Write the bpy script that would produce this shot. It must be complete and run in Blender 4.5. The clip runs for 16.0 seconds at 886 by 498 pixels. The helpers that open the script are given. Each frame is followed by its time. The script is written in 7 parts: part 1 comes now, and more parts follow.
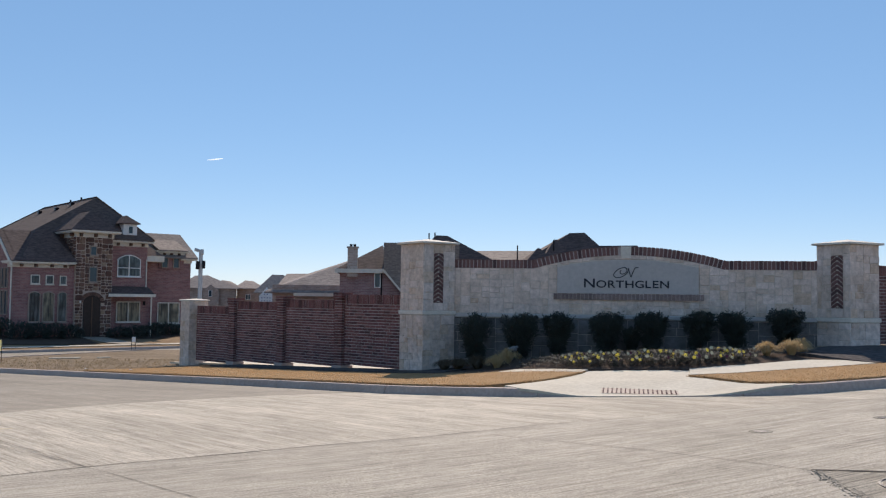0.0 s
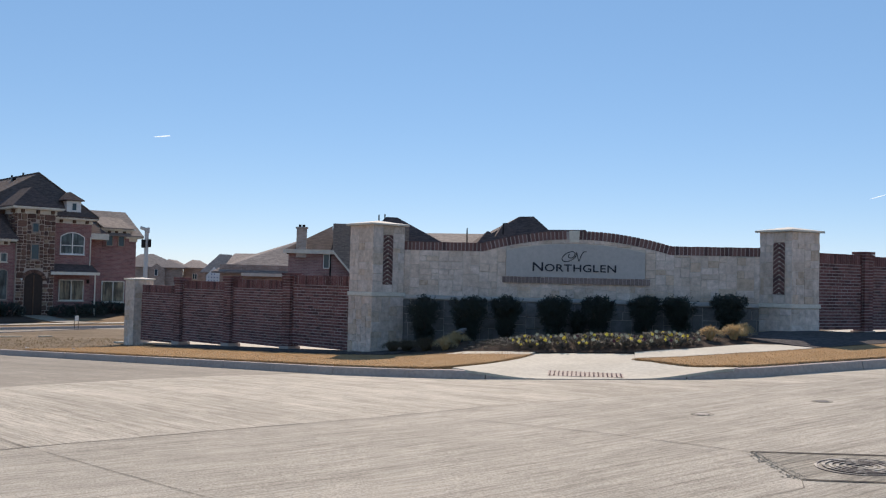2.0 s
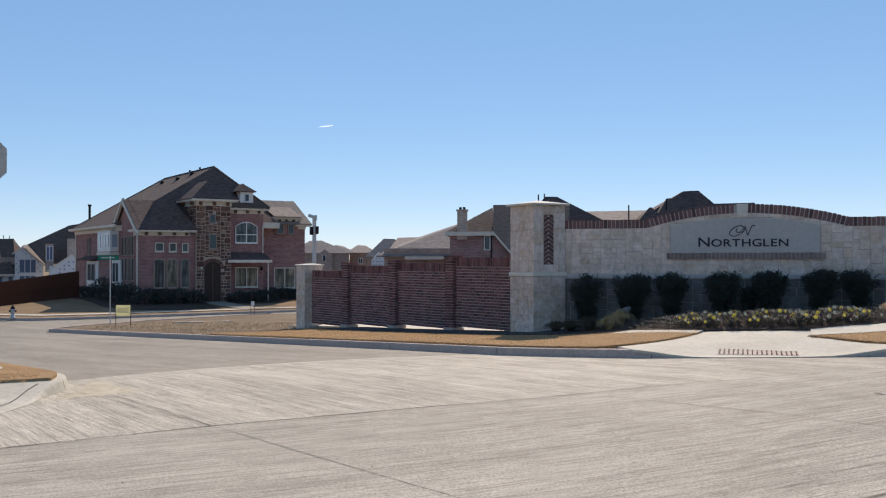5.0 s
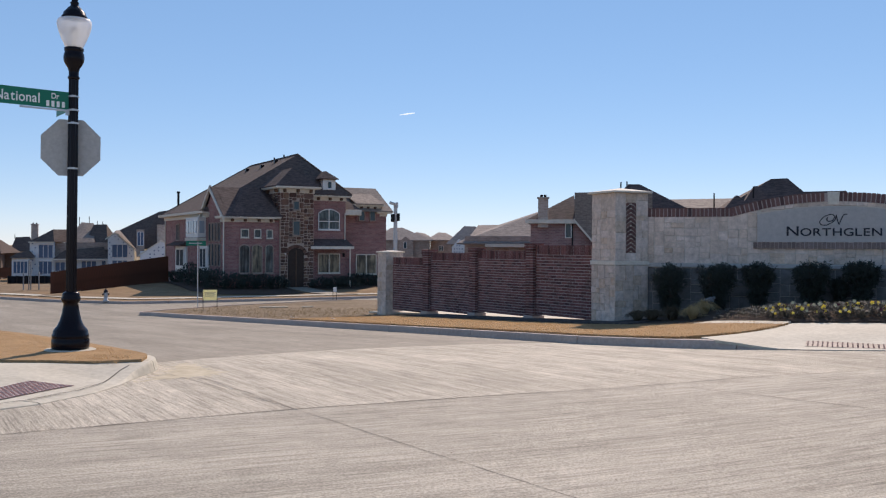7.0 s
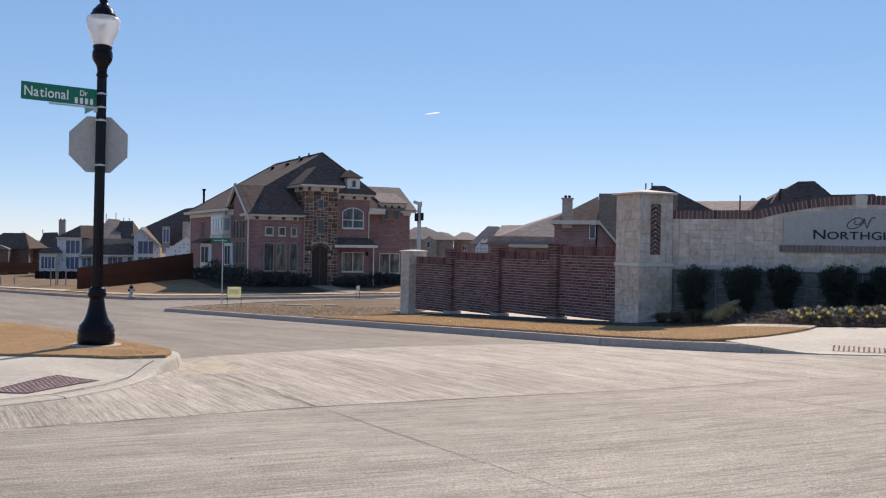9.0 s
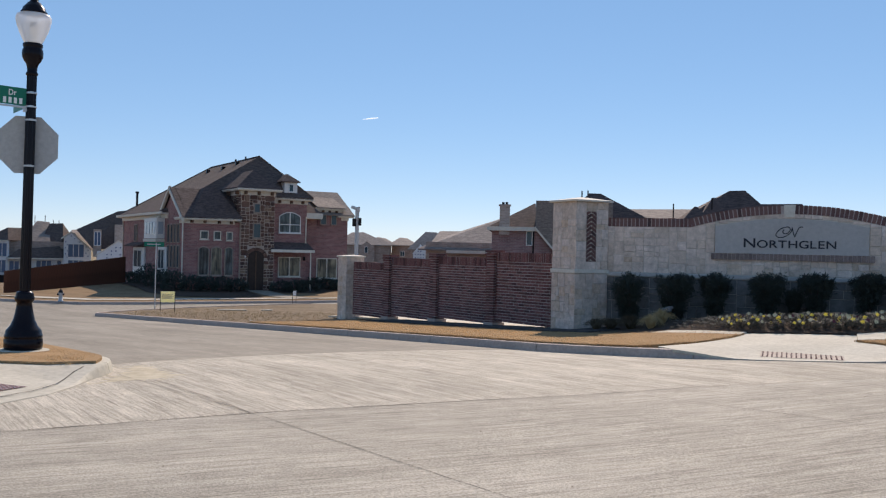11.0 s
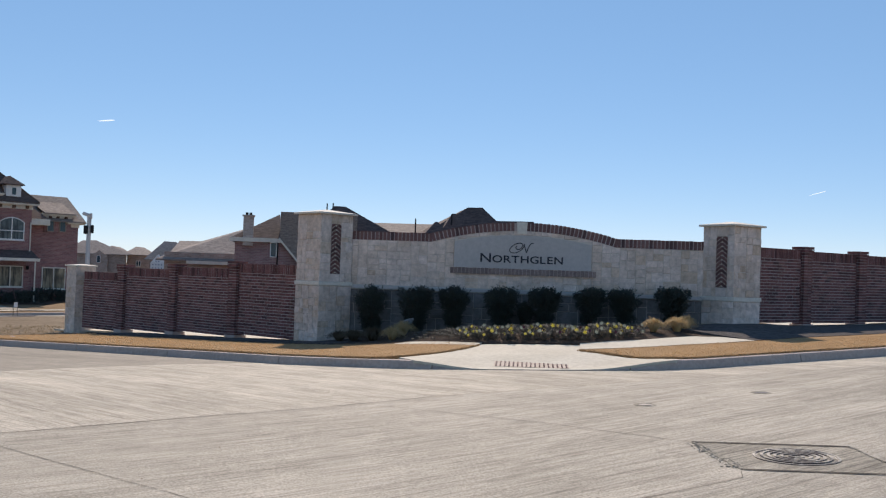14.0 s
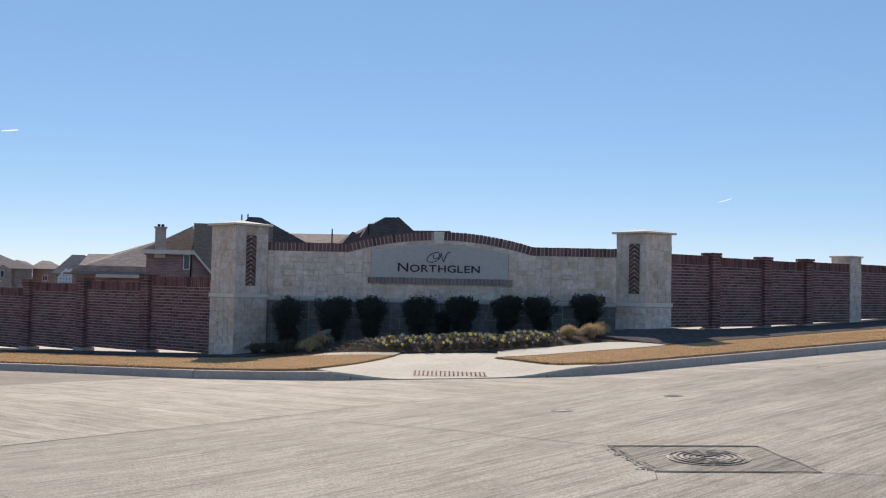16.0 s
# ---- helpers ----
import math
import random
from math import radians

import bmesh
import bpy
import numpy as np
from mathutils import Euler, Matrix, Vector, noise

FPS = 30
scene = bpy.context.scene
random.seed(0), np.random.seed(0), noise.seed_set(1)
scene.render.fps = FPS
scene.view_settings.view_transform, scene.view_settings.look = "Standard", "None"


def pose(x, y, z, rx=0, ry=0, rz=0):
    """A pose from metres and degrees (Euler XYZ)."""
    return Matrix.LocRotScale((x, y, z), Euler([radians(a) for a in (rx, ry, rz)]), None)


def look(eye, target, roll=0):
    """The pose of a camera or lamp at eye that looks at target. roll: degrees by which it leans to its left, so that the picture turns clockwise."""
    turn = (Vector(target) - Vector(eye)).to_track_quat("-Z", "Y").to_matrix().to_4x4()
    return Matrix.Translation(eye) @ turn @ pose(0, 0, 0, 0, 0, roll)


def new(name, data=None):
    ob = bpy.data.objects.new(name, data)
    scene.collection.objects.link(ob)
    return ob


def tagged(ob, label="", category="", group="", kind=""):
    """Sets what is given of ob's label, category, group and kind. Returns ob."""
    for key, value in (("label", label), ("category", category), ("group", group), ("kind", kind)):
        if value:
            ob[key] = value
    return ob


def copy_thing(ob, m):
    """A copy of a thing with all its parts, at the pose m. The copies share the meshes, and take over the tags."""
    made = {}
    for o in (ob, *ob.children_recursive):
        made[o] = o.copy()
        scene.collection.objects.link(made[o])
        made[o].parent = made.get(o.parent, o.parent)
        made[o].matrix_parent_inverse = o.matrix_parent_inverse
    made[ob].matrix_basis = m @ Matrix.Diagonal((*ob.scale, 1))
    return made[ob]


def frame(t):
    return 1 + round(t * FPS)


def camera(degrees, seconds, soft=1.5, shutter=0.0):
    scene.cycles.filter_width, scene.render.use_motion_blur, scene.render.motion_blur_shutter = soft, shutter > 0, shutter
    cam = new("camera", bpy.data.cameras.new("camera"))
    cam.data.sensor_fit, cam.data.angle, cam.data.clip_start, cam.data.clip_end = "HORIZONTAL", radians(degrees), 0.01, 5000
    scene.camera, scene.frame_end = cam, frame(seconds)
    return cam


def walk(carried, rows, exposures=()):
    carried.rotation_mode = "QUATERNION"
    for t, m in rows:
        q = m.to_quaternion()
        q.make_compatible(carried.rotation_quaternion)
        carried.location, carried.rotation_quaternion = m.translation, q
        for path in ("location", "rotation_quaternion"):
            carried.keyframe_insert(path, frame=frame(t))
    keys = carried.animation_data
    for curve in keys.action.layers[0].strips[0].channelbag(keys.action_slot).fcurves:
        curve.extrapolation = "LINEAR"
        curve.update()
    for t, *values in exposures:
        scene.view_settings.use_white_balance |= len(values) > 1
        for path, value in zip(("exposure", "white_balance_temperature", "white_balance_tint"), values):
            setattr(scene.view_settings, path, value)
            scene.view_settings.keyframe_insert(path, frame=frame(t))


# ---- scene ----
# A hand-held pan from one standing place at the edge of the crossing.
EYE = 1.45
cam = camera(49.4, 16.0, soft=1.2)
ROWS = [
    (0.0, 0.90, 2.87, -0.73),
    (0.5, 0.11, 2.63, -0.21),
    (1.0, -0.05, 2.25, -0.08),
    (1.5, -1.01, 1.96, -0.83),
    (2.0, -2.12, 1.86, -1.39),
    (2.5, -2.10, 1.76, -1.29),
    (3.0, -1.80, 1.71, -1.20),
    (3.5, -0.03, 2.20, -0.80),
    (4.0, 2.28, 1.66, -0.04),
    (4.5, 5.04, 1.12, 0.15),
    (5.0, 7.44, 0.59, 0.07),
    (5.2, 8.47, 0.33, 0.04),
    (7.3, 12.73, -0.21, -0.23),
    (7.5, 13.10, -0.24, -0.25),
    (8.0, 13.60, -0.10, -0.79),
    (8.5, 13.65, -0.17, -0.88),
    (10.8, 11.43, -0.06, -1.24),
    (11.0, 9.91, 0.21, -1.31),
    (11.5, 7.43, 0.34, -1.30),
    (12.0, 5.37, 0.59, -1.14),
    (12.5, 2.30, -0.08, -1.33),
    (13.0, -0.11, 0.32, -1.45),
    (13.5, -3.19, 0.74, -2.11),
    (14.0, -5.22, 1.37, -2.00),
    (14.5, -7.02, 2.04, -1.74),
    (15.0, -8.19, 1.93, -1.38),
    (15.5, -9.26, 1.85, -1.20),
    (16.0, -10.12, 2.08, -1.20),
]
walk(cam, [(t, pose(0, 0, EYE, 90 + pitch, roll, yaw)) for t, yaw, pitch, roll in ROWS], exposures=[(0.0, 0.47, 6750, 18), (5.0, 0.47, 6750, 18), (7.4, 0.50, 6800, 22), (8.7, 0.50, 6800, 22), (11.0, 0.48, 6780, 19), (16.0, 0.47, 6750, 18)])

# ---- sky and sun ----
SUN_EL, SUN_AZ = 36.5, 2.0
world = bpy.data.worlds.new("World")
scene.world = world
world.use_nodes = True
wn = world.node_tree
sky = wn.nodes.new("ShaderNodeTexSky")
sky.sky_type = "NISHITA"
sky.sun_disc = False
sky.sun_elevation, sky.sun_rotation = radians(SUN_EL), radians(SUN_AZ)
sky.altitude, sky.air_density, sky.dust_density, sky.ozone_density = 3500, 1.0, 0.0, 2.5
wn.nodes["Background"].inputs["Strength"].default_value = 0.175
soft_sky = wn.nodes.new("ShaderNodeGamma")
soft_sky.inputs["Gamma"].default_value = 0.64
deep_sky = wn.nodes.new("ShaderNodeHueSaturation")
deep_sky.inputs["Hue"].default_value, deep_sky.inputs["Saturation"].default_value = 0.495, 1.39
wn.links.new(sky.outputs[0], soft_sky.inputs["Color"])
wn.links.new(soft_sky.outputs[0], deep_sky.inputs["Color"])
even_sky = wn.nodes.new("ShaderNodeMix")
even_sky.data_type = "RGBA"
even_sky.inputs[0].default_value, even_sky.inputs[7].default_value = 0.32, (1.02, 1.83, 3.0, 1)
wn.links.new(deep_sky.outputs[0], even_sky.inputs[6])
wn.links.new(even_sky.outputs[2], wn.nodes["Background"].inputs["Color"])
sun = new("sun", bpy.data.lights.new("sun", "SUN"))
sun.data.energy, sun.data.angle, sun.data.color = 3.65, radians(0.5), (1.0, 0.90, 0.75)
S_DIR = Vector((math.sin(radians(SUN_AZ)) * math.cos(radians(SUN_EL)), math.cos(radians(SUN_AZ)) * math.cos(radians(SUN_EL)), math.sin(radians(SUN_EL))))
sun.matrix_world = look(S_DIR * 50, (0, 0, 0))


# ---- materials ----
def material(name, colour, rough=0.8, metal=0.0, spec=0.3):
    m = bpy.data.materials.new(name)
    m.use_nodes = True
    b = m.node_tree.nodes["Principled BSDF"]
    b.inputs["Base Color"].default_value = (*colour, 1)
    b.inputs["Roughness"].default_value, b.inputs["Metallic"].default_value = rough, metal
    b.inputs["Specular IOR Level"].default_value = spec
    return m


def node(m, kind, **inputs):
    n = m.node_tree.nodes.new(kind)
    for k, v in inputs.items():
        n.inputs[k].default_value = v
    return n


def wire(m, a, b):
    m.node_tree.links.new(a, b)


def coords(m, scale=(1, 1, 1), turn=0.0, space="Object"):
    tc = m.node_tree.nodes.new("ShaderNodeTexCoord")
    mp = m.node_tree.nodes.new("ShaderNodeMapping")
    mp.inputs["Scale"].default_value = scale
    rot = m.node_tree.nodes.new("ShaderNodeMapping")
    rot.inputs["Rotation"].default_value = (0, 0, radians(turn))
    wire(m, tc.outputs[space], rot.inputs["Vector"])
    wire(m, rot.outputs[0], mp.inputs["Vector"])
    return mp.outputs[0]


def noise_of(m, vec, scale, detail=4.0, rough=0.55):
    n = node(m, "ShaderNodeTexNoise", Scale=scale, Detail=detail, Roughness=rough)
    wire(m, vec, n.inputs["Vector"])
    return n.outputs["Fac"]


def ramp(m, fac, *stops):
    r = m.node_tree.nodes.new("ShaderNodeValToRGB")
    e = r.color_ramp.elements
    while len(e) < len(stops):
        e.new(0.5)
    for s, (p, c) in zip(e, stops):
        s.position, s.color = p, (*c, 1) if len(c) == 3 else c
    wire(m, fac, r.inputs[0])
    return r.outputs[0]


def mix(m, fac, a, b, mode="MIX"):
    n = m.node_tree.nodes.new("ShaderNodeMix")
    n.data_type, n.blend_type = "RGBA", mode
    for sock, v in ((n.inputs[0], fac), (n.inputs[6], a), (n.inputs[7], b)):
        if isinstance(v, (int, float)):
            sock.default_value = v
        elif isinstance(v, tuple):
            sock.default_value = (*v, 1)
        else:
            wire(m, v, sock)
    return n.outputs[2]


def bump(m, height, strength, distance):
    b = node(m, "ShaderNodeBump", Strength=strength, Distance=distance)
    wire(m, height, b.inputs["Height"])
    bs = m.node_tree.nodes["Principled BSDF"]
    wire(m, b.outputs[0], bs.inputs["Normal"])


def paint(m, colour):
    wire(m, colour, m.node_tree.nodes["Principled BSDF"].inputs["Base Color"])


def per_piece(m, lo, hi):
    """A brightness per separate piece (object) and per joined island."""
    oi = m.node_tree.nodes.new("ShaderNodeObjectInfo")
    ge = m.node_tree.nodes.new("ShaderNodeNewGeometry")
    a = m.node_tree.nodes.new("ShaderNodeMath")
    a.operation = "ADD"
    wire(m, oi.outputs["Random"], a.inputs[0])
    wire(m, ge.outputs["Random Per Island"], a.inputs[1])
    f = m.node_tree.nodes.new("ShaderNodeMath")
    f.operation = "FRACT"
    wire(m, a.outputs[0], f.inputs[0])
    return f.outputs[0]


def grainy(name, dark, light, scale, rough=0.85, relief=0.2, depth=0.004, space="Object", big=0.35, spec=0.25, stretch=(1, 1, 1), turn=0.0):
    """A surface with fine grain and wide stains between two colours."""
    m = material(name, light, rough, spec=spec)
    v = coords(m, stretch, turn, space)
    fine, wide = noise_of(m, v, scale, 6, 0.65), noise_of(m, v, scale * 0.06, 4, 0.6)
    c = ramp(m, fine, (0.3, dark), (0.7, light))
    stain = ramp(m, wide, (0.3, (0.62, 0.6, 0.57)), (0.65, (1.0, 1.0, 1.0)))
    paint(m, mix(m, big, c, mix(m, 1.0, c, stain, "MULTIPLY")))
    bump(m, fine, relief, depth)
    return m


def pieces(name, stops, scale, rough=0.85, relief=0.4, depth=0.004, streak=(1, 1, 1)):
    """Bricks and stones: one colour of several to each piece, with grain."""
    m = material(name, stops[0][1], rough, spec=0.2)
    v = coords(m, streak)
    fine, wide = noise_of(m, v, scale, 6, 0.7), noise_of(m, v, scale * 0.12, 3, 0.6)
    base = ramp(m, per_piece(m, 0, 1), *stops)
    g = ramp(m, fine, (0.28, (0.62, 0.60, 0.58)), (0.72, (1.14, 1.12, 1.10)))
    w = ramp(m, wide, (0.3, (0.78, 0.77, 0.75)), (0.7, (1.05, 1.05, 1.05)))
    paint(m, mix(m, 1.0, mix(m, 1.0, base, g, "MULTIPLY"), w, "MULTIPLY"))
    bump(m, fine, relief, depth)
    return m


def concrete_paving(name, turn, dark, light, groove=0.5):
    """Broomed concrete: fine rake lines across the slab, tyre dust, stains, small pits."""
    m = material(name, light, 0.85, spec=0.2)
    v, u = coords(m, (0.34, 8.5, 1), turn), coords(m)
    rake, lane = noise_of(m, v, 3.2, 6, 0.75), noise_of(m, coords(m, (0.10, 1.1, 1), turn), 1.3, 5, 0.65)
    wide, pit, blot = noise_of(m, u, 0.3, 5, 0.6), noise_of(m, u, 60, 3, 0.75), noise_of(m, u, 3.0, 6, 0.7)
    c = ramp(m, rake, (0.34, dark), (0.58, light))
    for fac, tex, lo, hi, d, b in ((0.8, lane, 0.35, 0.62, 0.74, 1.07), (0.7, wide, 0.35, 0.62, 0.8, 1.05), (0.55, blot, 0.35, 0.6, 0.78, 1.05), (0.9, pit, 0.34, 0.60, 0.52, 1.12)):
        c = mix(m, fac, c, mix(m, 1.0, c, ramp(m, tex, (lo, (d, d, d * 0.99)), (hi, (b, b, b))), "MULTIPLY"))
    # single tine marks, deeper in some places than in others
    tine, place = noise_of(m, coords(m, (0.55, 17, 1), turn), 2.1, 3, 0.6), noise_of(m, coords(m, (0.5, 1.6, 1), turn), 0.9, 4, 0.65)
    line = mix(m, 1.0, c, ramp(m, tine, (0.335, (0.50, 0.48, 0.46)), (0.40, (1, 1, 1))), "MULTIPLY")
    c = mix(m, ramp(m, place, (0.40, (0, 0, 0)), (0.60, (groove, groove, groove))), c, line)
    paint(m, c)
    rough_ = node(m, "ShaderNodeMath")
    rough_.operation = "MULTIPLY_ADD"
    wire(m, pit, rough_.inputs[0])
    rough_.inputs[1].default_value = 0.35
    wire(m, rake, rough_.inputs[2])
    bump(m, rough_.outputs[0], groove, 0.013)
    return m


M_ROAD = concrete_paving("road_concrete", -35, (0.325, 0.29, 0.235), (0.55, 0.50, 0.415), 0.8)
M_ROAD_B = concrete_paving("street_concrete", 47, (0.34, 0.302, 0.245), (0.63, 0.57, 0.468), 0.9)
M_COLLAR = concrete_paving("rough_collar_concrete", -35, (0.17, 0.15, 0.12), (0.44, 0.40, 0.325), 1.0)
M_ROAD_C = concrete_paving("far_street_concrete", 43, (0.262, 0.232, 0.188), (0.365, 0.325, 0.265), 0.2)
M_KERB = grainy("kerb_concrete", (0.365, 0.292, 0.253), (0.49, 0.40, 0.348), 18, relief=0.25)
M_WALK = grainy("walk_concrete", (0.455, 0.422, 0.345), (0.60, 0.562, 0.468), 14, relief=0.15, big=0.45)
M_TURF = grainy("dormant_turf", (0.30, 0.193, 0.103), (0.46, 0.305, 0.165), 30, 0.95, 0.3, 0.014, spec=0.05, big=0.6)
M_DIRT = grainy("dry_soil", (0.155, 0.118, 0.08), (0.335, 0.262, 0.185), 5, 0.95, 1.0, 0.06, spec=0.05, big=0.85)
M_LAWN = grainy("worn_brown_lawn", (0.20, 0.137, 0.082), (0.33, 0.232, 0.142), 12, 0.95, 0.4, 0.03, spec=0.05, big=0.7)
# grey soil on the right strip; on the left, shade put into colour
M_DARK_STRIP = grainy("dark_grey_strip", (0.05, 0.046, 0.046), (0.13, 0.12, 0.118), 9, 0.95, 0.9, 0.03, spec=0.05)
M_MULCH = grainy("bark_mulch", (0.05, 0.037, 0.03), (0.14, 0.103, 0.082), 26, 0.95, 1.0, 0.04, spec=0.05)
M_GROUND = grainy("open_ground", (0.20, 0.15, 0.09), (0.36, 0.28, 0.17), 0.8, 0.95, 0.4, 0.05, spec=0.05)
M_STONE = pieces("limestone", [(0.0, (0.683, 0.576, 0.490)), (0.3, (0.745, 0.640, 0.566)), (0.75, (0.796, 0.699, 0.636)), (0.93, (0.724, 0.586, 0.470)), (1.0, (0.663, 0.537, 0.429))], 10, relief=0.35, depth=0.006)
# plinth stones, darker than the limestone above the ledge
M_PLINTH = pieces("dark_limestone", [(0.0, (0.205, 0.203, 0.203)), (0.5, (0.26, 0.256, 0.252)), (1.0, (0.225, 0.22, 0.216))], 10, relief=0.35, depth=0.006)
M_MORTAR = grainy("stone_mortar", (0.54, 0.49, 0.42), (0.64, 0.59, 0.51), 40)
M_CAST = grainy("cast_stone", (0.60, 0.56, 0.48), (0.74, 0.70, 0.61), 20, relief=0.15)
M_SIGN = grainy("sign_stone", (0.41, 0.395, 0.375), (0.50, 0.48, 0.455), 12, relief=0.15, big=0.2)
M_BRICK = pieces("red_brick", [(0.0, (0.13, 0.066, 0.064)), (0.25, (0.20, 0.097, 0.092)), (0.6, (0.275, 0.134, 0.126)), (0.8, (0.235, 0.112, 0.106)), (0.92, (0.15, 0.076, 0.073)), (1.0, (0.115, 0.062, 0.061))], 30)
M_COPING = pieces("weathered_coping_brick", [(0.0, (0.115, 0.07, 0.068)), (0.35, (0.185, 0.105, 0.098)), (0.7, (0.245, 0.142, 0.13)), (0.9, (0.16, 0.095, 0.09)), (1.0, (0.10, 0.065, 0.065))], 30)
M_LEDGE = pieces("weathered_brick", [(0.0, (0.24, 0.185, 0.175)), (0.5, (0.33, 0.265, 0.25)), (1.0, (0.28, 0.22, 0.205))], 30)
M_BMORT = grainy("brick_mortar", (0.36, 0.31, 0.29), (0.50, 0.44, 0.41), 60)
M_BLACK = material("black_enamel", (0.008, 0.006, 0.009), 0.2, spec=0.16)
M_STEEL = material("galvanised", (0.5, 0.51, 0.52), 0.4, 0.9)
M_LETTER = material("dark_bronze", (0.03, 0.03, 0.04), 0.5, 0.3)


# ---- building helpers ----
def mesh_of(bm, name, mat, smooth=False):
    me = bpy.data.meshes.new(name)
    bm.to_mesh(me)
    bm.free()
    for m in mat if isinstance(mat, (list, tuple)) else [mat]:
        me.materials.append(m)
    if smooth:
        me.polygons.foreach_set("use_smooth", [True] * len(me.polygons))
    return me


def part(name, bm, mat, parent, label="", m=None, smooth=False):
    ob = new(name, bm if isinstance(bm, bpy.types.Mesh) else mesh_of(bm, name, mat, smooth))
    ob.parent = parent
    if m is not None:
        ob.matrix_basis = m
    return tagged(ob, label)


def thing(name, label, category, m=None, group="", kind="", bm=None, mat=None, smooth=False):
    ob = new(name, mesh_of(bm, name, mat, smooth) if bm is not None else None)
    if m is not None:
        ob.matrix_basis = m
    return tagged(ob, label, category, group, kind)


def box(bm, x0, x1, y0, y1, z0, z1, bevel=0.0, m=None):
    vs = [bm.verts.new((x, y, z)) for z in (z0, z1) for y in (y0, y1) for x in (x0, x1)]
    fs = [bm.faces.new([vs[i] for i in f]) for f in ((0, 2, 3, 1), (4, 5, 7, 6), (0, 1, 5, 4), (2, 6, 7, 3), (0, 4, 6, 2), (1, 3, 7, 5))]
    if bevel:
        es = list({e for f in fs for e in f.edges})
        out = bmesh.ops.bevel(bm, geom=es, offset=bevel, segments=1, affect="EDGES", profile=0.5)
        vs = list({v for f in out["faces"] for v in f.verts} | {v for v in vs if v.is_valid})
    if m is not None:
        bmesh.ops.transform(bm, matrix=m, verts=[v for v in vs if v.is_valid])
    return bm


def boxed(*dims, bevel=0.0):
    return box(bmesh.new(), *dims, bevel=bevel)


def turned(profile, n=20, bm=None, at=(0, 0)):
    """A solid of revolution from (radius, height) pairs, closed at both ends."""
    bm = bm or bmesh.new()
    rings = []
    for r, z in profile:
        rings.append([bm.verts.new((at[0] + r * math.cos(2 * math.pi * i / n), at[1] + r * math.sin(2 * math.pi * i / n), z)) for i in range(n)])
    for a, b in zip(rings, rings[1:]):
        for i in range(n):
            bm.faces.new((a[i], a[(i + 1) % n], b[(i + 1) % n], b[i]))
    bm.faces.new(rings[0][::-1])
    bm.faces.new(rings[-1])
    return bm


def rod(bm, a, b, r, n=8):
    a, b = Vector(a), Vector(b)
    q = (b - a).to_track_quat("Z", "Y").to_matrix().to_4x4()
    m = Matrix.Translation(a) @ q
    ln = (b - a).length
    r0, r1 = r if isinstance(r, tuple) else (r, r)
    rings = [[bm.verts.new(m @ Vector((rr * math.cos(2 * math.pi * i / n), rr * math.sin(2 * math.pi * i / n), z))) for i in range(n)] for rr, z in ((r0, 0), (r1, ln))]
    for i in range(n):
        bm.faces.new((rings[0][i], rings[0][(i + 1) % n], rings[1][(i + 1) % n], rings[1][i]))
    bm.faces.new(rings[0][::-1])
    bm.faces.new(rings[1])
    return bm


def prism(bm, outline, y0, y1):
    """An upright plate: an outline in x and z, between two depths."""
    a = [bm.verts.new((x, y0, z)) for x, z in outline]
    b = [bm.verts.new((x, y1, z)) for x, z in outline]
    n = len(outline)
    bm.faces.new(a)
    bm.faces.new(b[::-1])
    for i in range(n):
        bm.faces.new((a[i], b[i], b[(i + 1) % n], a[(i + 1) % n]))
    bmesh.ops.recalc_face_normals(bm, faces=bm.faces)
    return bm


# ---- the lie of the land ----
def soft(u, w):
    return math.log1p(math.exp(-abs(u / w))) * w + max(u, 0)


def street_z(x, y):
    d = -0.5 * x + 0.866 * y
    q = soft(d - 11.5, 1.5)
    q -= soft(q - 31, 3)
    e = soft(x, 0.5)
    e -= soft(e - 26, 4)
    return 0.035 * (e - 0.3466) - 0.045 * q


def smooth(a, b, v):
    v = min(1, max(0, (v - a) / (b - a)))
    return v * v * (3 - 2 * v)


def dense(pts, step):
    out = []
    for (x0, y0), (x1, y1) in zip(pts, pts[1:]):
        n = max(1, round(math.hypot(x1 - x0, y1 - y0) / step))
        out += [(x0 + (x1 - x0) * i / n, y0 + (y1 - y0) * i / n) for i in range(n)]
    return out + [pts[-1]]


def distance(pts, x, y):
    """How far (x, y) lies from a line of points."""
    p = np.array(pts)
    a, b = p[:-1], p[1:] - p[:-1]
    q = np.array((x, y)) - a
    s = np.clip((q * b).sum(1) / np.maximum((b * b).sum(1), 1e-9), 0, 1)
    return float(np.hypot(*(q - s[:, None] * b).T).min())


def inside(poly, x, y):
    c = False
    for (x0, y0), (x1, y1) in zip(poly, poly[1:] + poly[:1]):
        if (y0 > y) != (y1 > y) and x < (x1 - x0) * (y - y0) / (y1 - y0) + x0:
            c = not c
    return c


# ---- ground, streets, kerbs ----
from mathutils.geometry import delaunay_2d_cdt


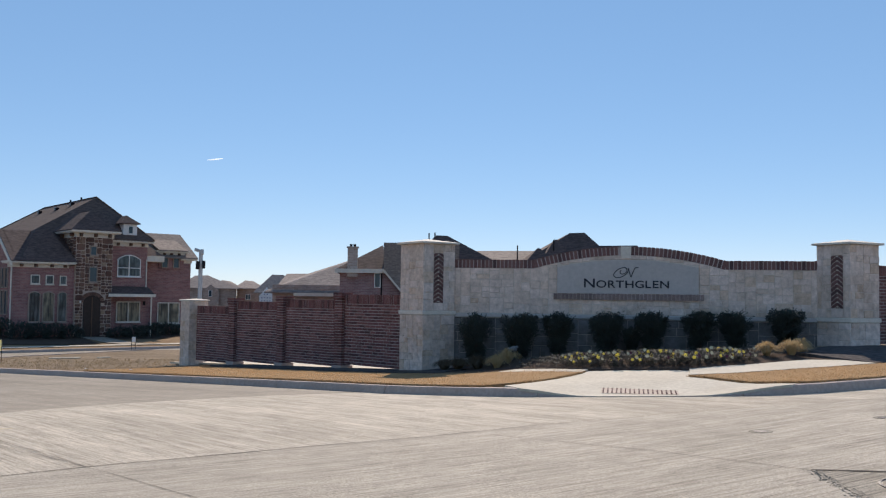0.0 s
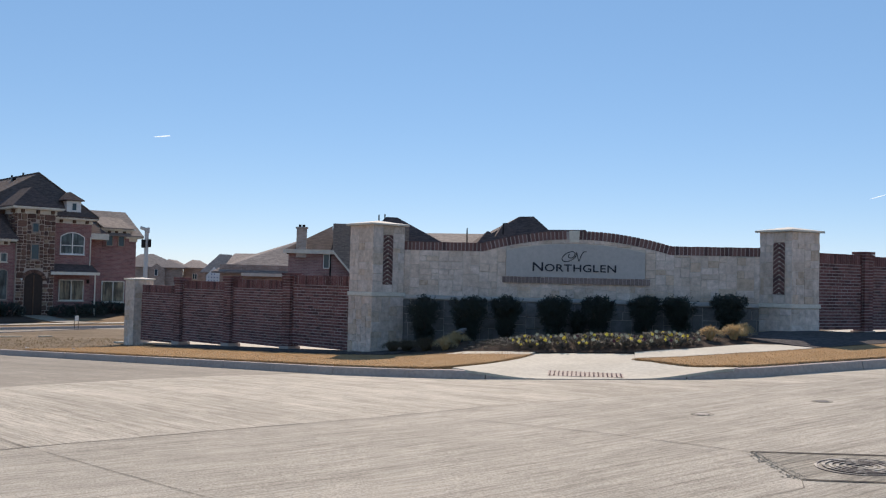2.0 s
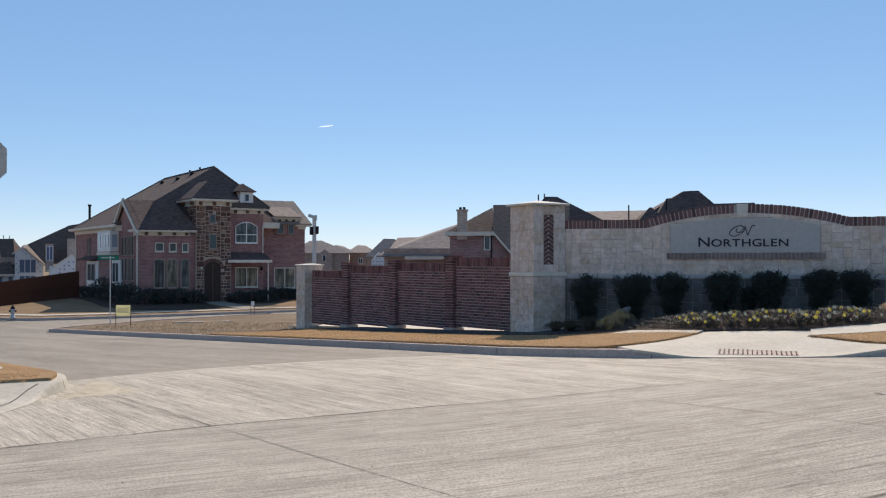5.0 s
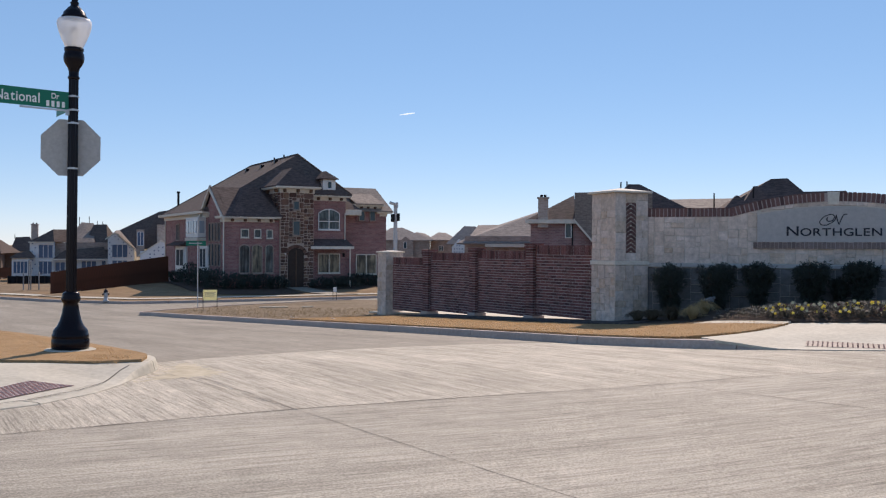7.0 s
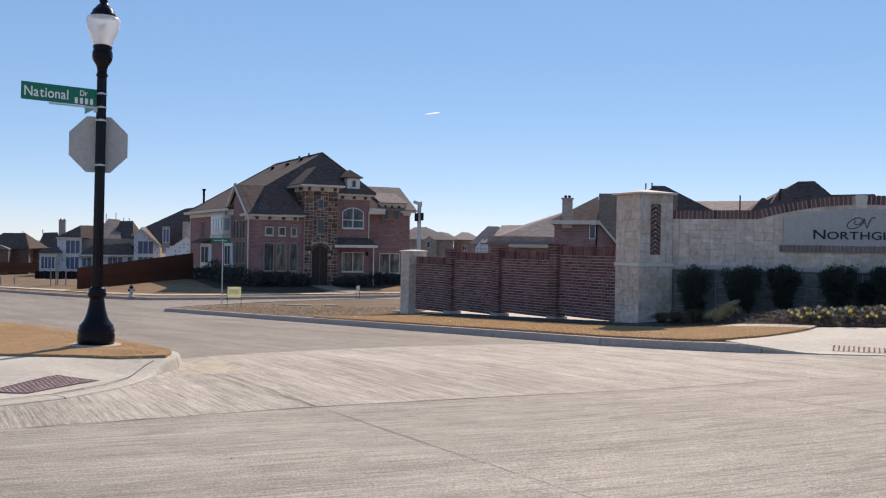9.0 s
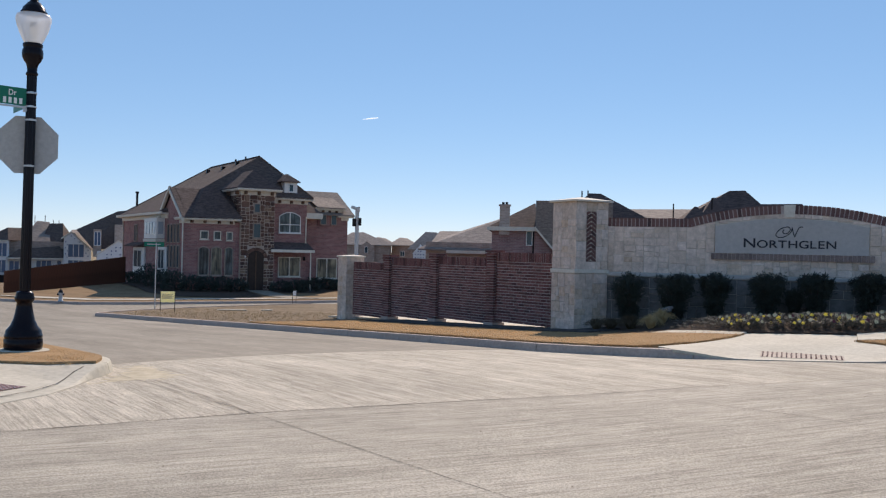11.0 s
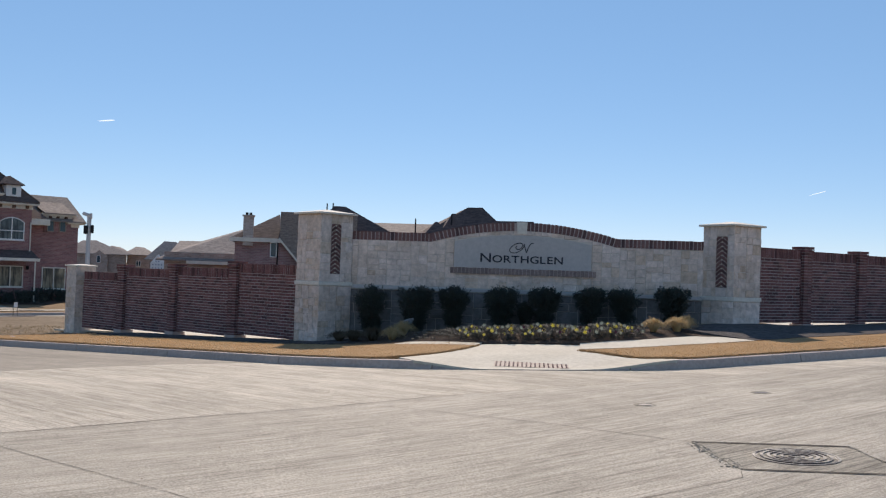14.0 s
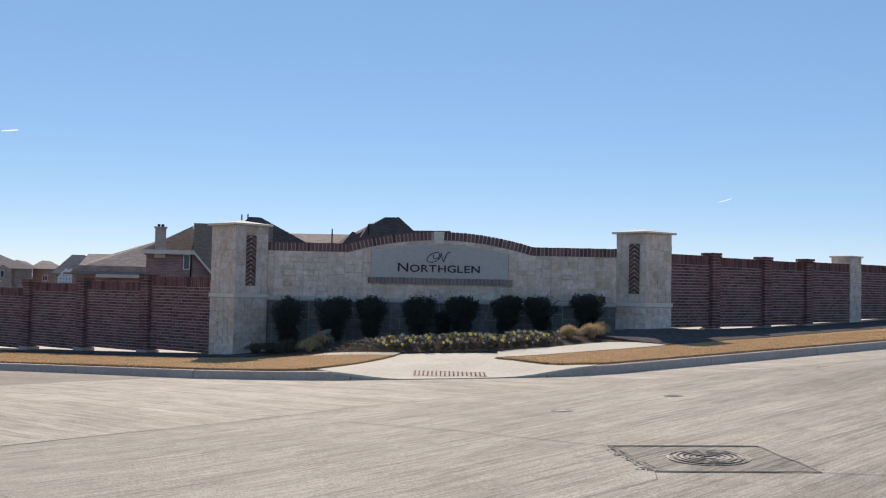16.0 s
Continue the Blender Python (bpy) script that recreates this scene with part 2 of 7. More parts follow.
def sheet(poly, step, zf, skirt=0.0):
    """A triangulated sheet over a plan outline, laid on the height function zf."""
    edge = dense(list(poly) + [poly[0]], step)[:-1]
    pts = [Vector(p) for p in edge]
    xs, ys = [p[0] for p in poly], [p[1] for p in poly]
    nx, ny = int((max(xs) - min(xs)) / step), int((max(ys) - min(ys)) / step)
    ring = edge + [edge[0]]
    for i in range(1, nx + 1):
        for j in range(1, ny + 1):
            x = min(xs) + (i + 0.35 * math.sin(j * 2.3)) * step
            y = min(ys) + (j + 0.35 * math.sin(i * 1.7)) * step
            if inside(edge, x, y) and distance(ring, x, y) > 0.45 * step:
                pts.append(Vector((x, y)))
    n = len(edge)
    vs, _, fs, *_ = delaunay_2d_cdt(pts, [(i, (i + 1) % n) for i in range(n)], [], 1, 1e-5)
    bm = bmesh.new()
    bv = [bm.verts.new((v.x, v.y, zf(v.x, v.y))) for v in vs]
    for f in fs:
        bm.faces.new([bv[i] for i in f])
    bmesh.ops.recalc_face_normals(bm, faces=bm.faces)
    if bm.faces and sum(f.normal.z for f in bm.faces) < 0:
        bmesh.ops.reverse_faces(bm, faces=bm.faces)
    if skirt:
        rim = [e for e in bm.edges if e.is_boundary]
        out = bmesh.ops.extrude_edge_only(bm, edges=rim)
        for v in out["geom"]:
            if isinstance(v, bmesh.types.BMVert):
                v.co.z -= skirt
    return bm


def bezier(a, c, b, n):
    return [tuple((1 - t) ** 2 * p + 2 * t * (1 - t) * q + t * t * r for p, q, r in zip(a, c, b)) for t in [i / n for i in range(n + 1)]]


KERB_W = 0.15
corner = bezier((-1.2, 16.05), (2.65, 13.35), (5.2, 13.95), 24)
KERB = dense([(-17.6, 31.6), (-1.2, 16.05)], 1.5)[:-1] + corner + dense([(5.2, 13.95), (11.7, 16.85), (26, 23.3), (60, 38.6)], 1.5)[1:]
nose = [(-15.0, 47.0), (-16.3, 44.5), (-18.4, 40.0), (-18.9, 36.5), (-18.85, 33.8), (-18.6, 32.6), (-18.2, 31.9)]
BLOCK_RIM = nose + KERB
BLOCK = BLOCK_RIM + [(70, 90), (0, 110), (5, 70)]


def shrink(line, d):
    """The line moved d metres to its left-hand side."""
    out = []
    for i, (x, y) in enumerate(line):
        (x0, y0), (x1, y1) = line[max(0, i - 1)], line[min(len(line) - 1, i + 1)]
        l = math.hypot(x1 - x0, y1 - y0) or 1
        out.append((x - (y1 - y0) / l * d, y + (x1 - x0) / l * d))
    return out


def ramp_dip(x, y):
    """1 on the full kerb, 0 where the crossing ramp meets the street."""
    s = (x - 2.75) * 0.93 - (y - 14.2) * 0.37
    return smooth(0.75, 2.1, abs(s))


def kerb_h(x, y):
    return 0.13 if y > 17 and x < 0 else 0.003 + 0.127 * ramp_dip(x, y)


def block_z(x, y):
    d = distance(KERB, x, y)
    lift = (0.17 * smooth(-1.5, 2.5, x) - 0.03 * smooth(-7, -3, x) * smooth(2.5, -1.5, x)) * smooth(1.2, 4.6, d) * (1 - 0.8 * smooth(8.2, 10.5, x))
    dip = 1 - (1 - ramp_dip(x, y)) * (1 - smooth(0.2, 1.7, d))
    return street_z(x, y) + 0.003 + 0.127 * dip + lift


FAR_RIM = [(12, 76), (0, 64.5), (-15, 50), (-19.5, 45.8), (-22, 43.4), (-24.6, 41.6), (-29, 42.3), (-35, 44.6), (-70, 60)]
SEAM = [(-30, -17.9), (-5.05, 6.38), (-3.16, 8.15), (-1.58, 9.36), (1.11, 11.2), (4.27, 12.54), (8.5, 14.2), (30, 23.9)]
SLAB = SEAM + [(46, -22), (-30, -24)]
FAR_SEAM = [(-6.4, 11.7), (-6.1, 12.35), (-5.65, 13.1), (-4.9, 14.1), (-3.95, 15.0), (-3.05, 15.7), (-2.2, 16.1), (-1.0, 16.5)]
FAR_SEAM = dense(FAR_SEAM, 0.3)
STREET = [(x, y + 0.002) for x, y in SEAM] + [(34, 30), (4, 22)] + FAR_SEAM[::-1] + [(-7, 10.6), (-40, 8), (-75, -17.9)]
thing("road", "pale grey broomed concrete roadway with tyre dust", "road", bm=sheet(SLAB, 1.6, street_z), mat=M_ROAD, kind="structure")
thing("road_side_street", "pale concrete side street falling away towards houses", "road", bm=sheet(STREET, 2.0, street_z), mat=M_ROAD_B, kind="structure")
thing("road_far_street", "smooth darker concrete street running down to the houses", "road", bm=sheet(FAR_SEAM + [(6, 40)] + [(x - 0.2, y + 0.2) for x, y in FAR_RIM] + [(-72, 52), (-12, 14.5), (-7, 10.9)], 2.0, street_z), mat=M_ROAD_C, kind="structure")



def far_drop(x, y):
    """The land beyond the crossing falls gently away."""
    return 2.4 * smooth(52, 150, math.hypot(x, y))


far = sorted({round(s * v, 1) for v in (0, 8, 16, 24, 32, 40, 50, 60, 75, 95, 130, 190, 300, 600, 1400, 4000) for s in (-1, 1)})
bm = bmesh.new()
grid = [[bm.verts.new((x, y + 20, street_z(x, y + 20) - 0.06 - far_drop(x, y + 20))) for x in far] for y in far]
for r0, r1 in zip(grid, grid[1:]):
    for i in range(len(far) - 1):
        bm.faces.new((r0[i], r0[i + 1], r1[i + 1], r1[i]))
thing("ground", "dry open ground of soil and dormant grass", "ground", bm=bm, mat=M_GROUND, kind="structure")


def kerb_run(line, height, width=KERB_W, joint=3.0):
    """A poured kerb with a sloped face, rounded nose and cut joints; the street lies to its right."""
    bm = bmesh.new()
    inner, lip = shrink(line, width), shrink(line, 0.035)
    run = [0.0]
    for a, b in zip(line, line[1:]):
        run.append(run[-1] + math.hypot(b[0] - a[0], b[1] - a[1]))
    prev, last = None, -1
    for i, (p, l, q) in enumerate(zip(line, lip, inner)):
        z, h = street_z(*p), height(*p)
        prof = [(*p, z - 0.05), (*p, z + 0.004), (p[0] * 0.3 + l[0] * 0.7, p[1] * 0.3 + l[1] * 0.7, z + h * 0.8), (*l, z + h * 0.96), (l[0] * 0.7 + q[0] * 0.3, l[1] * 0.7 + q[1] * 0.3, z + h), (*q, z + h), (*q, z - 0.05)]
        ring = [bm.verts.new(c) for c in prof]
        if prev:
            seg = int(run[i] / joint)
            if seg != last and last >= 0:
                ux, uy = (p[0] - line[i - 1][0]), (p[1] - line[i - 1][1])
                l2 = math.hypot(ux, uy) or 1
                end = [bm.verts.new(v.co - Vector((ux / l2 * 0.015, uy / l2 * 0.015, 0))) for v in ring]
            else:
                end = ring
            for a in range(6):
                bm.faces.new((prev[a], prev[a + 1], end[a + 1], end[a]))
            if end is not ring:
                bm.faces.new(end)
                bm.faces.new(ring[::-1])
            last = seg
        prev = ring
    bmesh.ops.recalc_face_normals(bm, faces=bm.faces)
    return bm


def gutter(line, width, lift=0.004):
    """A smooth gutter pan along the foot of a kerb."""
    out = shrink(line, -width)
    bm = bmesh.new()
    a = [bm.verts.new((*p, street_z(*p) + lift)) for p in line]
    b = [bm.verts.new((*p, street_z(*p) + lift)) for p in out]
    for i in range(len(line) - 1):
        bm.faces.new((a[i], b[i], b[i + 1], a[i + 1]))
    return bm


thing("kerb_corner_block", "poured concrete kerb with cut joints round the corner", "kerb", bm=kerb_run(dense(BLOCK_RIM, 0.6), kerb_h), mat=M_KERB, kind="structure")

# the raised corner block: soil behind, turf along the kerb, mulch bed, pavement slabs
inner_rim = shrink(BLOCK_RIM, KERB_W - 0.005)
thing("ground_corner_block", "bare dry soil with sparse weeds behind the kerb", "ground", bm=sheet(inner_rim + [(70, 90), (0, 110), (5, 70)], 2.2, lambda x, y: block_z(x, y) - 0.03 - 0.2 * smooth(14, 24, distance(KERB, x, y)) - 0.10 * smooth(5, 3, abs(x - 2.8)) * smooth(6, 4, distance(KERB, x, y))), mat=M_DIRT, kind="structure")

# the entrance walls are set out in units of U metres about the eye's height
U = 1.158
PL, PR = Vector((-0.607, 18.99)) * U, Vector((7.078, 17.633)) * U
LEFT_DIR, RIGHT_DIR = 135.0, 28.0
DL = Vector((math.cos(radians(LEFT_DIR)), math.sin(radians(LEFT_DIR))))
DR = Vector((math.cos(radians(RIGHT_DIR)), math.sin(radians(RIGHT_DIR))))
NL, NR = Vector((-DL.y, DL.x)), Vector((DR.y, -DR.x))


def sized(x, y, turn):
    """The frame of a wall or pier: at (x, y), in units of U, with its heights counted from the eye's."""
    return pose(x, y, EYE * (1 - U), 0, 0, turn) @ Matrix.Scale(U, 4)


# turf strips, pavement and ramp along the kerb; s runs along the kerb, o back from it
def lk(s, o):
    return (-1.2 - 0.725 * s + 0.688 * o, 16.05 + 0.688 * s + 0.725 * o)


def rk(s, o):
    return (5.2 + 0.913 * s - 0.407 * o, 13.95 + 0.407 * s + 0.913 * o)


rim = dense(KERB, 0.4)
left_rim = [p for p in shrink(rim, KERB_W) if -9.5 < p[0] < 0.62]
right_rim = [p for p in shrink(rim, KERB_W) if 4.95 < p[0] < 26]
turf_z = lambda x, y: block_z(x, y) + 0.03
thing("verge_left", "strip of dormant tan turf between kerb and brick wall", "grass", bm=sheet(left_rim + [(1.05, 15.75), (2.2, 17.02), lk(-1.6, 3.3), lk(3, 3.3), lk(8, 3.4), lk(11.3, 3.4)], 0.45, turf_z, 0.05), mat=M_TURF, kind="structure")
thing("verge_right", "strip of dormant tan turf rising from the kerb", "grass", bm=sheet(right_rim + [rk(22, 2.40), rk(8, 2.32), rk(4.5, 2.07), rk(3.0, 1.96), rk(0.2, 1.95), (3.75, 15.72)], 0.45, turf_z, 0.05), mat=M_TURF, kind="structure")
RAMP = [(0.75, 15.33)] + [p for p in shrink(rim, 0.01) if 0.8 < p[0] < 4.8] + [(4.9, 14.0), (3.75, 15.68), (3.95, 16.5), (2.35, 17.27), (2.2, 17.0)]
thing("pavement_ramp", "pale concrete crossing ramp with flared sides", "pavement", bm=sheet(RAMP, 0.35, lambda x, y: block_z(x, y) + 0.007, 0.04), mat=M_WALK, kind="structure")
walk_z = lambda x, y: block_z(x, y) + 0.034
thing("pavement_right", "pale concrete pavement leading along the wall", "pavement", bm=sheet([(3.78, 15.76), rk(0.2, 1.98), rk(2.6, 1.98), rk(3.3, 2.03), (6.95, 17.66), (6.35, 17.74), (5.1, 17.02), (3.95, 16.54)], 0.5, walk_z, 0.05), mat=M_WALK, kind="structure")
thing("ground_wall_strip_right", "dark ground strip along the brick wall", "flower bed", bm=sheet([rk(3.35, 2.04), rk(4.5, 2.10), rk(8, 2.35), rk(22, 2.43), rk(22, 6.0), rk(10, 5.0), rk(5.0, 4.75), rk(3.0, 4.0), rk(2.98, 3.4), (6.99, 17.70)], 0.5, lambda x, y: block_z(x, y) + 0.036 + 0.06 * smooth(2.3, 3.4, distance(KERB, x, y)) * (1 - 0.9 * smooth(9.8, 13.5, x)) - 0.03 * smooth(11.5, 15, x), 0.08), mat=M_DARK_STRIP, kind="structure")
thing("pavement_left", "short pale concrete pavement beside the bed", "pavement", bm=sheet([(2.18, 17.03), (2.33, 17.29), (1.1, 18.6), (0.75, 18.45)], 0.5, walk_z, 0.05), mat=M_WALK, kind="structure")
# the mow strip here is coloured dark to stand for the wall's shade
thing("ground_wall_strip_left", "dark ground strip along the brick wall", "flower bed", bm=sheet([(-0.45, 19.72), (0.2, 20.3), (-0.3, 21.4), lk(0, 4.75), lk(3, 4.8), lk(11, 4.9), lk(11, 3.55), lk(3, 3.4)], 0.5, lambda x, y: block_z(x, y) + 0.06, 0.07), mat=M_DARK_STRIP, kind="structure")
thing("ground_pier_strip", "dark mulched strip round the stone pier", "flower bed", bm=sheet([(0.74, 18.47), (1.08, 18.62), (0.55, 19.7), (0.22, 20.25), (-0.43, 19.70), (0.1, 19.1)], 0.4, walk_z, 0.05), mat=M_MULCH, kind="structure")
for nm, o, d, n in (("left", PL, DL, NL), ("right", PR, DR, NR)):
    thing("pavement_behind_wall_" + nm, "sunlit concrete strip behind the brick wall", "pavement", bm=sheet([tuple(o + d * s + n * q) for s, q in ((0.3, -0.1), (12, -0.1), (12, -2.6), (0.3, -2.6))][::-1 if nm == "right" else 1], 0.7, lambda x, y: block_z(x, y) + 0.05, 0.05), mat=M_WALK, kind="structure")
AX = (PR - PL).normalized()
AN = Vector((AX.y, -AX.x))
MID = (PL + PR) / 2 - AN * 0.26
BED = [(-0.35, 21.6), (0.6, 19.7), (1.1, 18.65), (2.35, 17.33), (3.95, 16.58), (5.1, 17.06), (6.35, 17.78), (6.95, 17.70), rk(3.0, 3.6), (8.1, 20.2), tuple(MID + AX * 4.0), tuple(MID - AX * 4.0)]


def bed_z(x, y):
    d = distance(BED + [BED[0]], x, y)
    return block_z(x, y) + 0.03 + 0.07 * smooth(0, 0.6, d) + 0.012 * math.sin(x * 9 + y * 4) * smooth(0.05, 0.3, d)


thing("ground_flower_bed", "dark bark mulch bed in front of the sign wall", "flower bed", bm=sheet(BED, 0.25, bed_z, 0.06), mat=M_MULCH, kind="structure")

# the lamp's island, and the far side of the streets
ISLE_RIM = [(-60, 53), (-30, 31), (-17, 20.6), (-11.5, 16.1), (-8.6, 13.5), (-6.7, 11.75)] + bezier((-6.35, 11.42), (-5.82, 10.95), (-5.70, 9.95), 8) + [(-5.52, 9.3), (-5.42, 8.67), (-5.5, 7.9), (-5.92, 7.0), (-6.7, 6.1), (-8.2, 4.4), (-14, 0.5), (-40, -16)]
ISLE_RIM = ISLE_RIM[::-1]


def isle_h(x, y):
    return 0.015 + 0.115 * smooth(9.3, 10.5, y) if y < 12 else 0.13


def isle_z(x, y):
    d = distance(ISLE_RIM, x, y)
    h = isle_h(x, y)
    h += (0.015 + 0.115 * smooth(7.6, 9.2, y) - h) * smooth(0.25, 1.3, d)
    return street_z(x, y) + h + 0.012 * smooth(0.05, 0.6, d) * smooth(10.05, 10.75, y)


thing("kerb_lamp_island", "rounded concrete kerb at the lamp's corner", "kerb", bm=kerb_run(dense(ISLE_RIM, 0.3), isle_h, 0.27), mat=M_WALK, kind="structure")
ISLE_IN = shrink(ISLE_RIM, 0.265)
low = [p for p in ISLE_IN if p[1] < 10.05]
turf_rim = [(-5.90, 10.40)] + [p for p in shrink(ISLE_RIM, 0.13) if p[1] > 10.45]
near, wide = [p for p in low if p[0] > -9.3], [p for p in low if p[0] <= -9.3]
thing("pavement_lamp_corner", "pale concrete corner pavement with a ramp", "pavement", bm=sheet(near + [(-5.95, 10.4), (-6.43, 10.16), (-7.39, 9.99), (-8.2, 9.9), (-9.6, 9.8), (-9.6, near[0][1])], 0.25, lambda x, y: isle_z(x, y) + 0.004, 0.04), mat=M_WALK, kind="structure")
thing("pavement_lamp_side", "pale concrete pavement running on behind the lamp", "pavement", bm=sheet(wide + [(-9.61, near[0][1]), (-9.61, 9.8), (-40, 9.74)], 1.0, lambda x, y: isle_z(x, y) + 0.004, 0.04), mat=M_WALK, kind="structure")
thing("verge_lamp_corner", "dormant tan turf round the street lamp", "grass", bm=sheet(turf_rim + [(-60, 9.8), (-9.6, 9.81), (-8.2, 9.91), (-7.39, 10.0), (-6.43, 10.17)], 0.45, lambda x, y: isle_z(x, y) + 0.035, 0.05), mat=M_TURF, kind="structure")
thing("kerb_far_side", "low concrete kerb across the side street", "kerb", bm=kerb_run(dense(FAR_RIM[::-1], 1.0), lambda x, y: 0.13), mat=M_KERB, kind="structure")


def far_z(x, y):
    d = distance(FAR_RIM, x, y)
    return street_z(x, y) + 0.13 + 0.42 * smooth(2.0, 14, d) * smooth(-44, -30, x) - far_drop(x, y)


thing("ground_far_lots", "dormant lawns and bare lots across the street", "ground", bm=sheet(shrink(FAR_RIM[::-1], 0.14) + [(40, 120), (0, 160), (-120, 140), (-100, 70)], 3.0, far_z), mat=M_LAWN, kind="structure")
M_LOT = grainy("bare_lot_soil", (0.16, 0.115, 0.075), (0.30, 0.225, 0.15), 1.6, 0.95, 0.8, 0.08, spec=0.05)
thing("ground_bare_lot", "bare brown building lot with scraped soil", "ground", bm=sheet([(-28.5, 43.6), (-35, 46.2), (-69, 61), (-84, 100), (-46, 78), (-34.5, 54)], 2.0, lambda x, y: far_z(x, y) + 0.03 + 0.10 * math.sin(x * 0.9) * math.sin(y * 0.7 + x * 0.3), 0.1), mat=M_LOT, kind="structure")


# ---- sign wall, piers, brick walls ----
def pier(name, label, at, turn, base, top, w, ledge, insert=None, group="stone piers"):
    """A square ashlar pier with a base course, ledge and pyramid cap. Local z runs from its foot."""
    h, k = top - base, ledge - base
    ob = thing(name, label, "pier", sized(at[0], at[1], turn) @ Matrix.Translation((0, 0, base)), group=group)
    r = w / 2
    part("core", boxed(-r + 0.009, r - 0.009, -r + 0.009, r - 0.009, -0.3, h - 0.036), M_MORTAR, ob)
    part("ledge", boxed(-r - 0.024, r + 0.024, -r - 0.024, r + 0.024, k - 0.04, k + 0.04, bevel=0.010), M_CAST, ob, "smooth cast-stone ledge")
    bm = bmesh.new()
    small = w < 0.6
    c, e = r + (0.035 if small else 0.065), h
    box(bm, -c, c, -c, c, e - 0.035, e, bevel=0.006)
    vs = [bm.verts.new(p) for p in ((-c, -c, e), (c, -c, e), (c, c, e), (-c, c, e), (0, 0, e + (0.03 if small else 0.075)))]
    for i in range(4):
        bm.faces.new((vs[i], vs[(i + 1) % 4], vs[4]))
    part("cap", bm, M_CAST, ob, "pale pyramid cap")
    rnd = random.Random(name + str(round(at[0] * 10)))
    for side in range(4):
        rot = Matrix.Rotation(side * math.pi / 2, 4, "Z")
        clear = insert if insert is not None and insert[0] == side else None
        for z0, z1, depth in ((-0.25, k - 0.04, r + 0.007), (k + 0.04, h - 0.036, r)):
            for x0, x1, a0, a1 in ashlar(rnd, -r, r, z0, z1, 0.16, 0.34, (clear[1], clear[2], clear[3], clear[4]) if clear and z0 > 0 else None):
                part("stone", stone_bm(rnd, x0, x1, a0, a1, -depth), M_STONE, ob, m=rot)
        if clear:
            _, x0, x1, z0, z1 = clear
            panel = part("herringbone_panel", boxed(x0, x1, -r + 0.015, -r + 0.03, z0, z1), M_BMORT, ob, "recessed herringbone brick panel", m=rot)
            mid, bw, bl = (x0 + x1) / 2, 0.055, 0.19
            z = z0 - 0.08
            while z < z1 + 0.1:
                for s in (-1, 1):
                    b = bmesh.new()
                    box(b, 0, bl, -0.012, 0.012, -bw / 2, bw / 2, m=Matrix.Translation((mid, -r + 0.012, z)) @ Matrix.Rotation(radians(35 if s > 0 else 180 - 35), 4, "Y"))
                    for ax, co in (((1, 0, 0), x1), ((-1, 0, 0), x0)):
                        g = b.verts[:] + b.edges[:] + b.faces[:]
                        bmesh.ops.bisect_plane(b, geom=g, plane_co=(co, 0, 0), plane_no=ax, clear_outer=True)
                    for ax, co in (((0, 0, 1), z1), ((0, 0, -1), z0)):
                        g = b.verts[:] + b.edges[:] + b.faces[:]
                        bmesh.ops.bisect_plane(b, geom=g, plane_co=(0, 0, co), plane_no=ax, clear_outer=True)
                    if b.faces:
                        part("brick", b, M_COPING, panel)
                z += 0.082
    return ob


def ashlar(rnd, x0, x1, z0, z1, lo, hi, hole=None):
    """Random squared stonework: rectangles that fill a field, leaving a hole free."""
    fields = [(x0, x1, z0, z1)]
    if hole:
        a, b, c, d = hole
        fields = [(x0, a, z0, z1), (b, x1, z0, z1), (a, b, z0, c), (a, b, d, z1)]
    out = []

    def cut(a, b, c, d):
        w, h = b - a, d - c
        if w < 0.03 or h < 0.03:
            return
        if w > hi * 1.6 or (w > lo * 1.7 and w > h * rnd.uniform(0.9, 2.2)):
            s = a + w * rnd.uniform(0.32, 0.68)
            cut(a, s, c, d), cut(s, b, c, d)
        elif h > hi or (h > lo * 1.3 and rnd.random() < 0.75):
            s = c + h * rnd.uniform(0.32, 0.68)
            cut(a, b, c, s), cut(a, b, s, d)
        else:
            out.append((a, b, c, d))

    for f in fields:
        cut(*f)
    return out


def stone_bm(rnd, x0, x1, z0, z1, y, gap=0.0032, thick=0.03):
    """One dressed stone: proud of the joint, slightly out of true, with chamfered edges."""
    d = rnd.uniform(-0.006, 0.006)
    bm = bmesh.new()
    x0, x1, z0, z1 = x0 + gap, x1 - gap, z0 + gap, z1 - gap
    c = 0.007
    back = [bm.verts.new(p) for p in ((x0, y + thick, z0), (x1, y + thick, z0), (x1, y + thick, z1), (x0, y + thick, z1))]
    rim_ = [bm.verts.new(p) for p in ((x0, y + c, z0), (x1, y + c, z0), (x1, y + c, z1), (x0, y + c, z1))]
    face = [bm.verts.new((px, y + d + rnd.uniform(-0.004, 0.004), pz)) for px, pz in ((x0 + c, z0 + c), (x1 - c, z0 + c), (x1 - c, z1 - c), (x0 + c, z1 - c))]
    for a, b in ((back, rim_), (rim_, face)):
        for i in range(4):
            bm.faces.new((a[i], a[(i + 1) % 4], b[(i + 1) % 4], b[i]))
    bm.faces.new(face)
    return bm


pier("stone_pier", "pale limestone pier with herringbone brick inset", PL, 38.0, -0.12, 2.52, 0.77, 1.15, (0, -0.135, 0.10, 1.46, 2.42))
pier("stone_pier", "pale limestone pier with herringbone brick inset", PR, -62.0, 0.56, 2.52, 0.748, 1.13, (0, -0.05, 0.215, 0.78, 1.73))


# the sign wall
WALL_M = sized(MID.x, MID.y, math.degrees(math.atan2(AX.y, AX.x)))


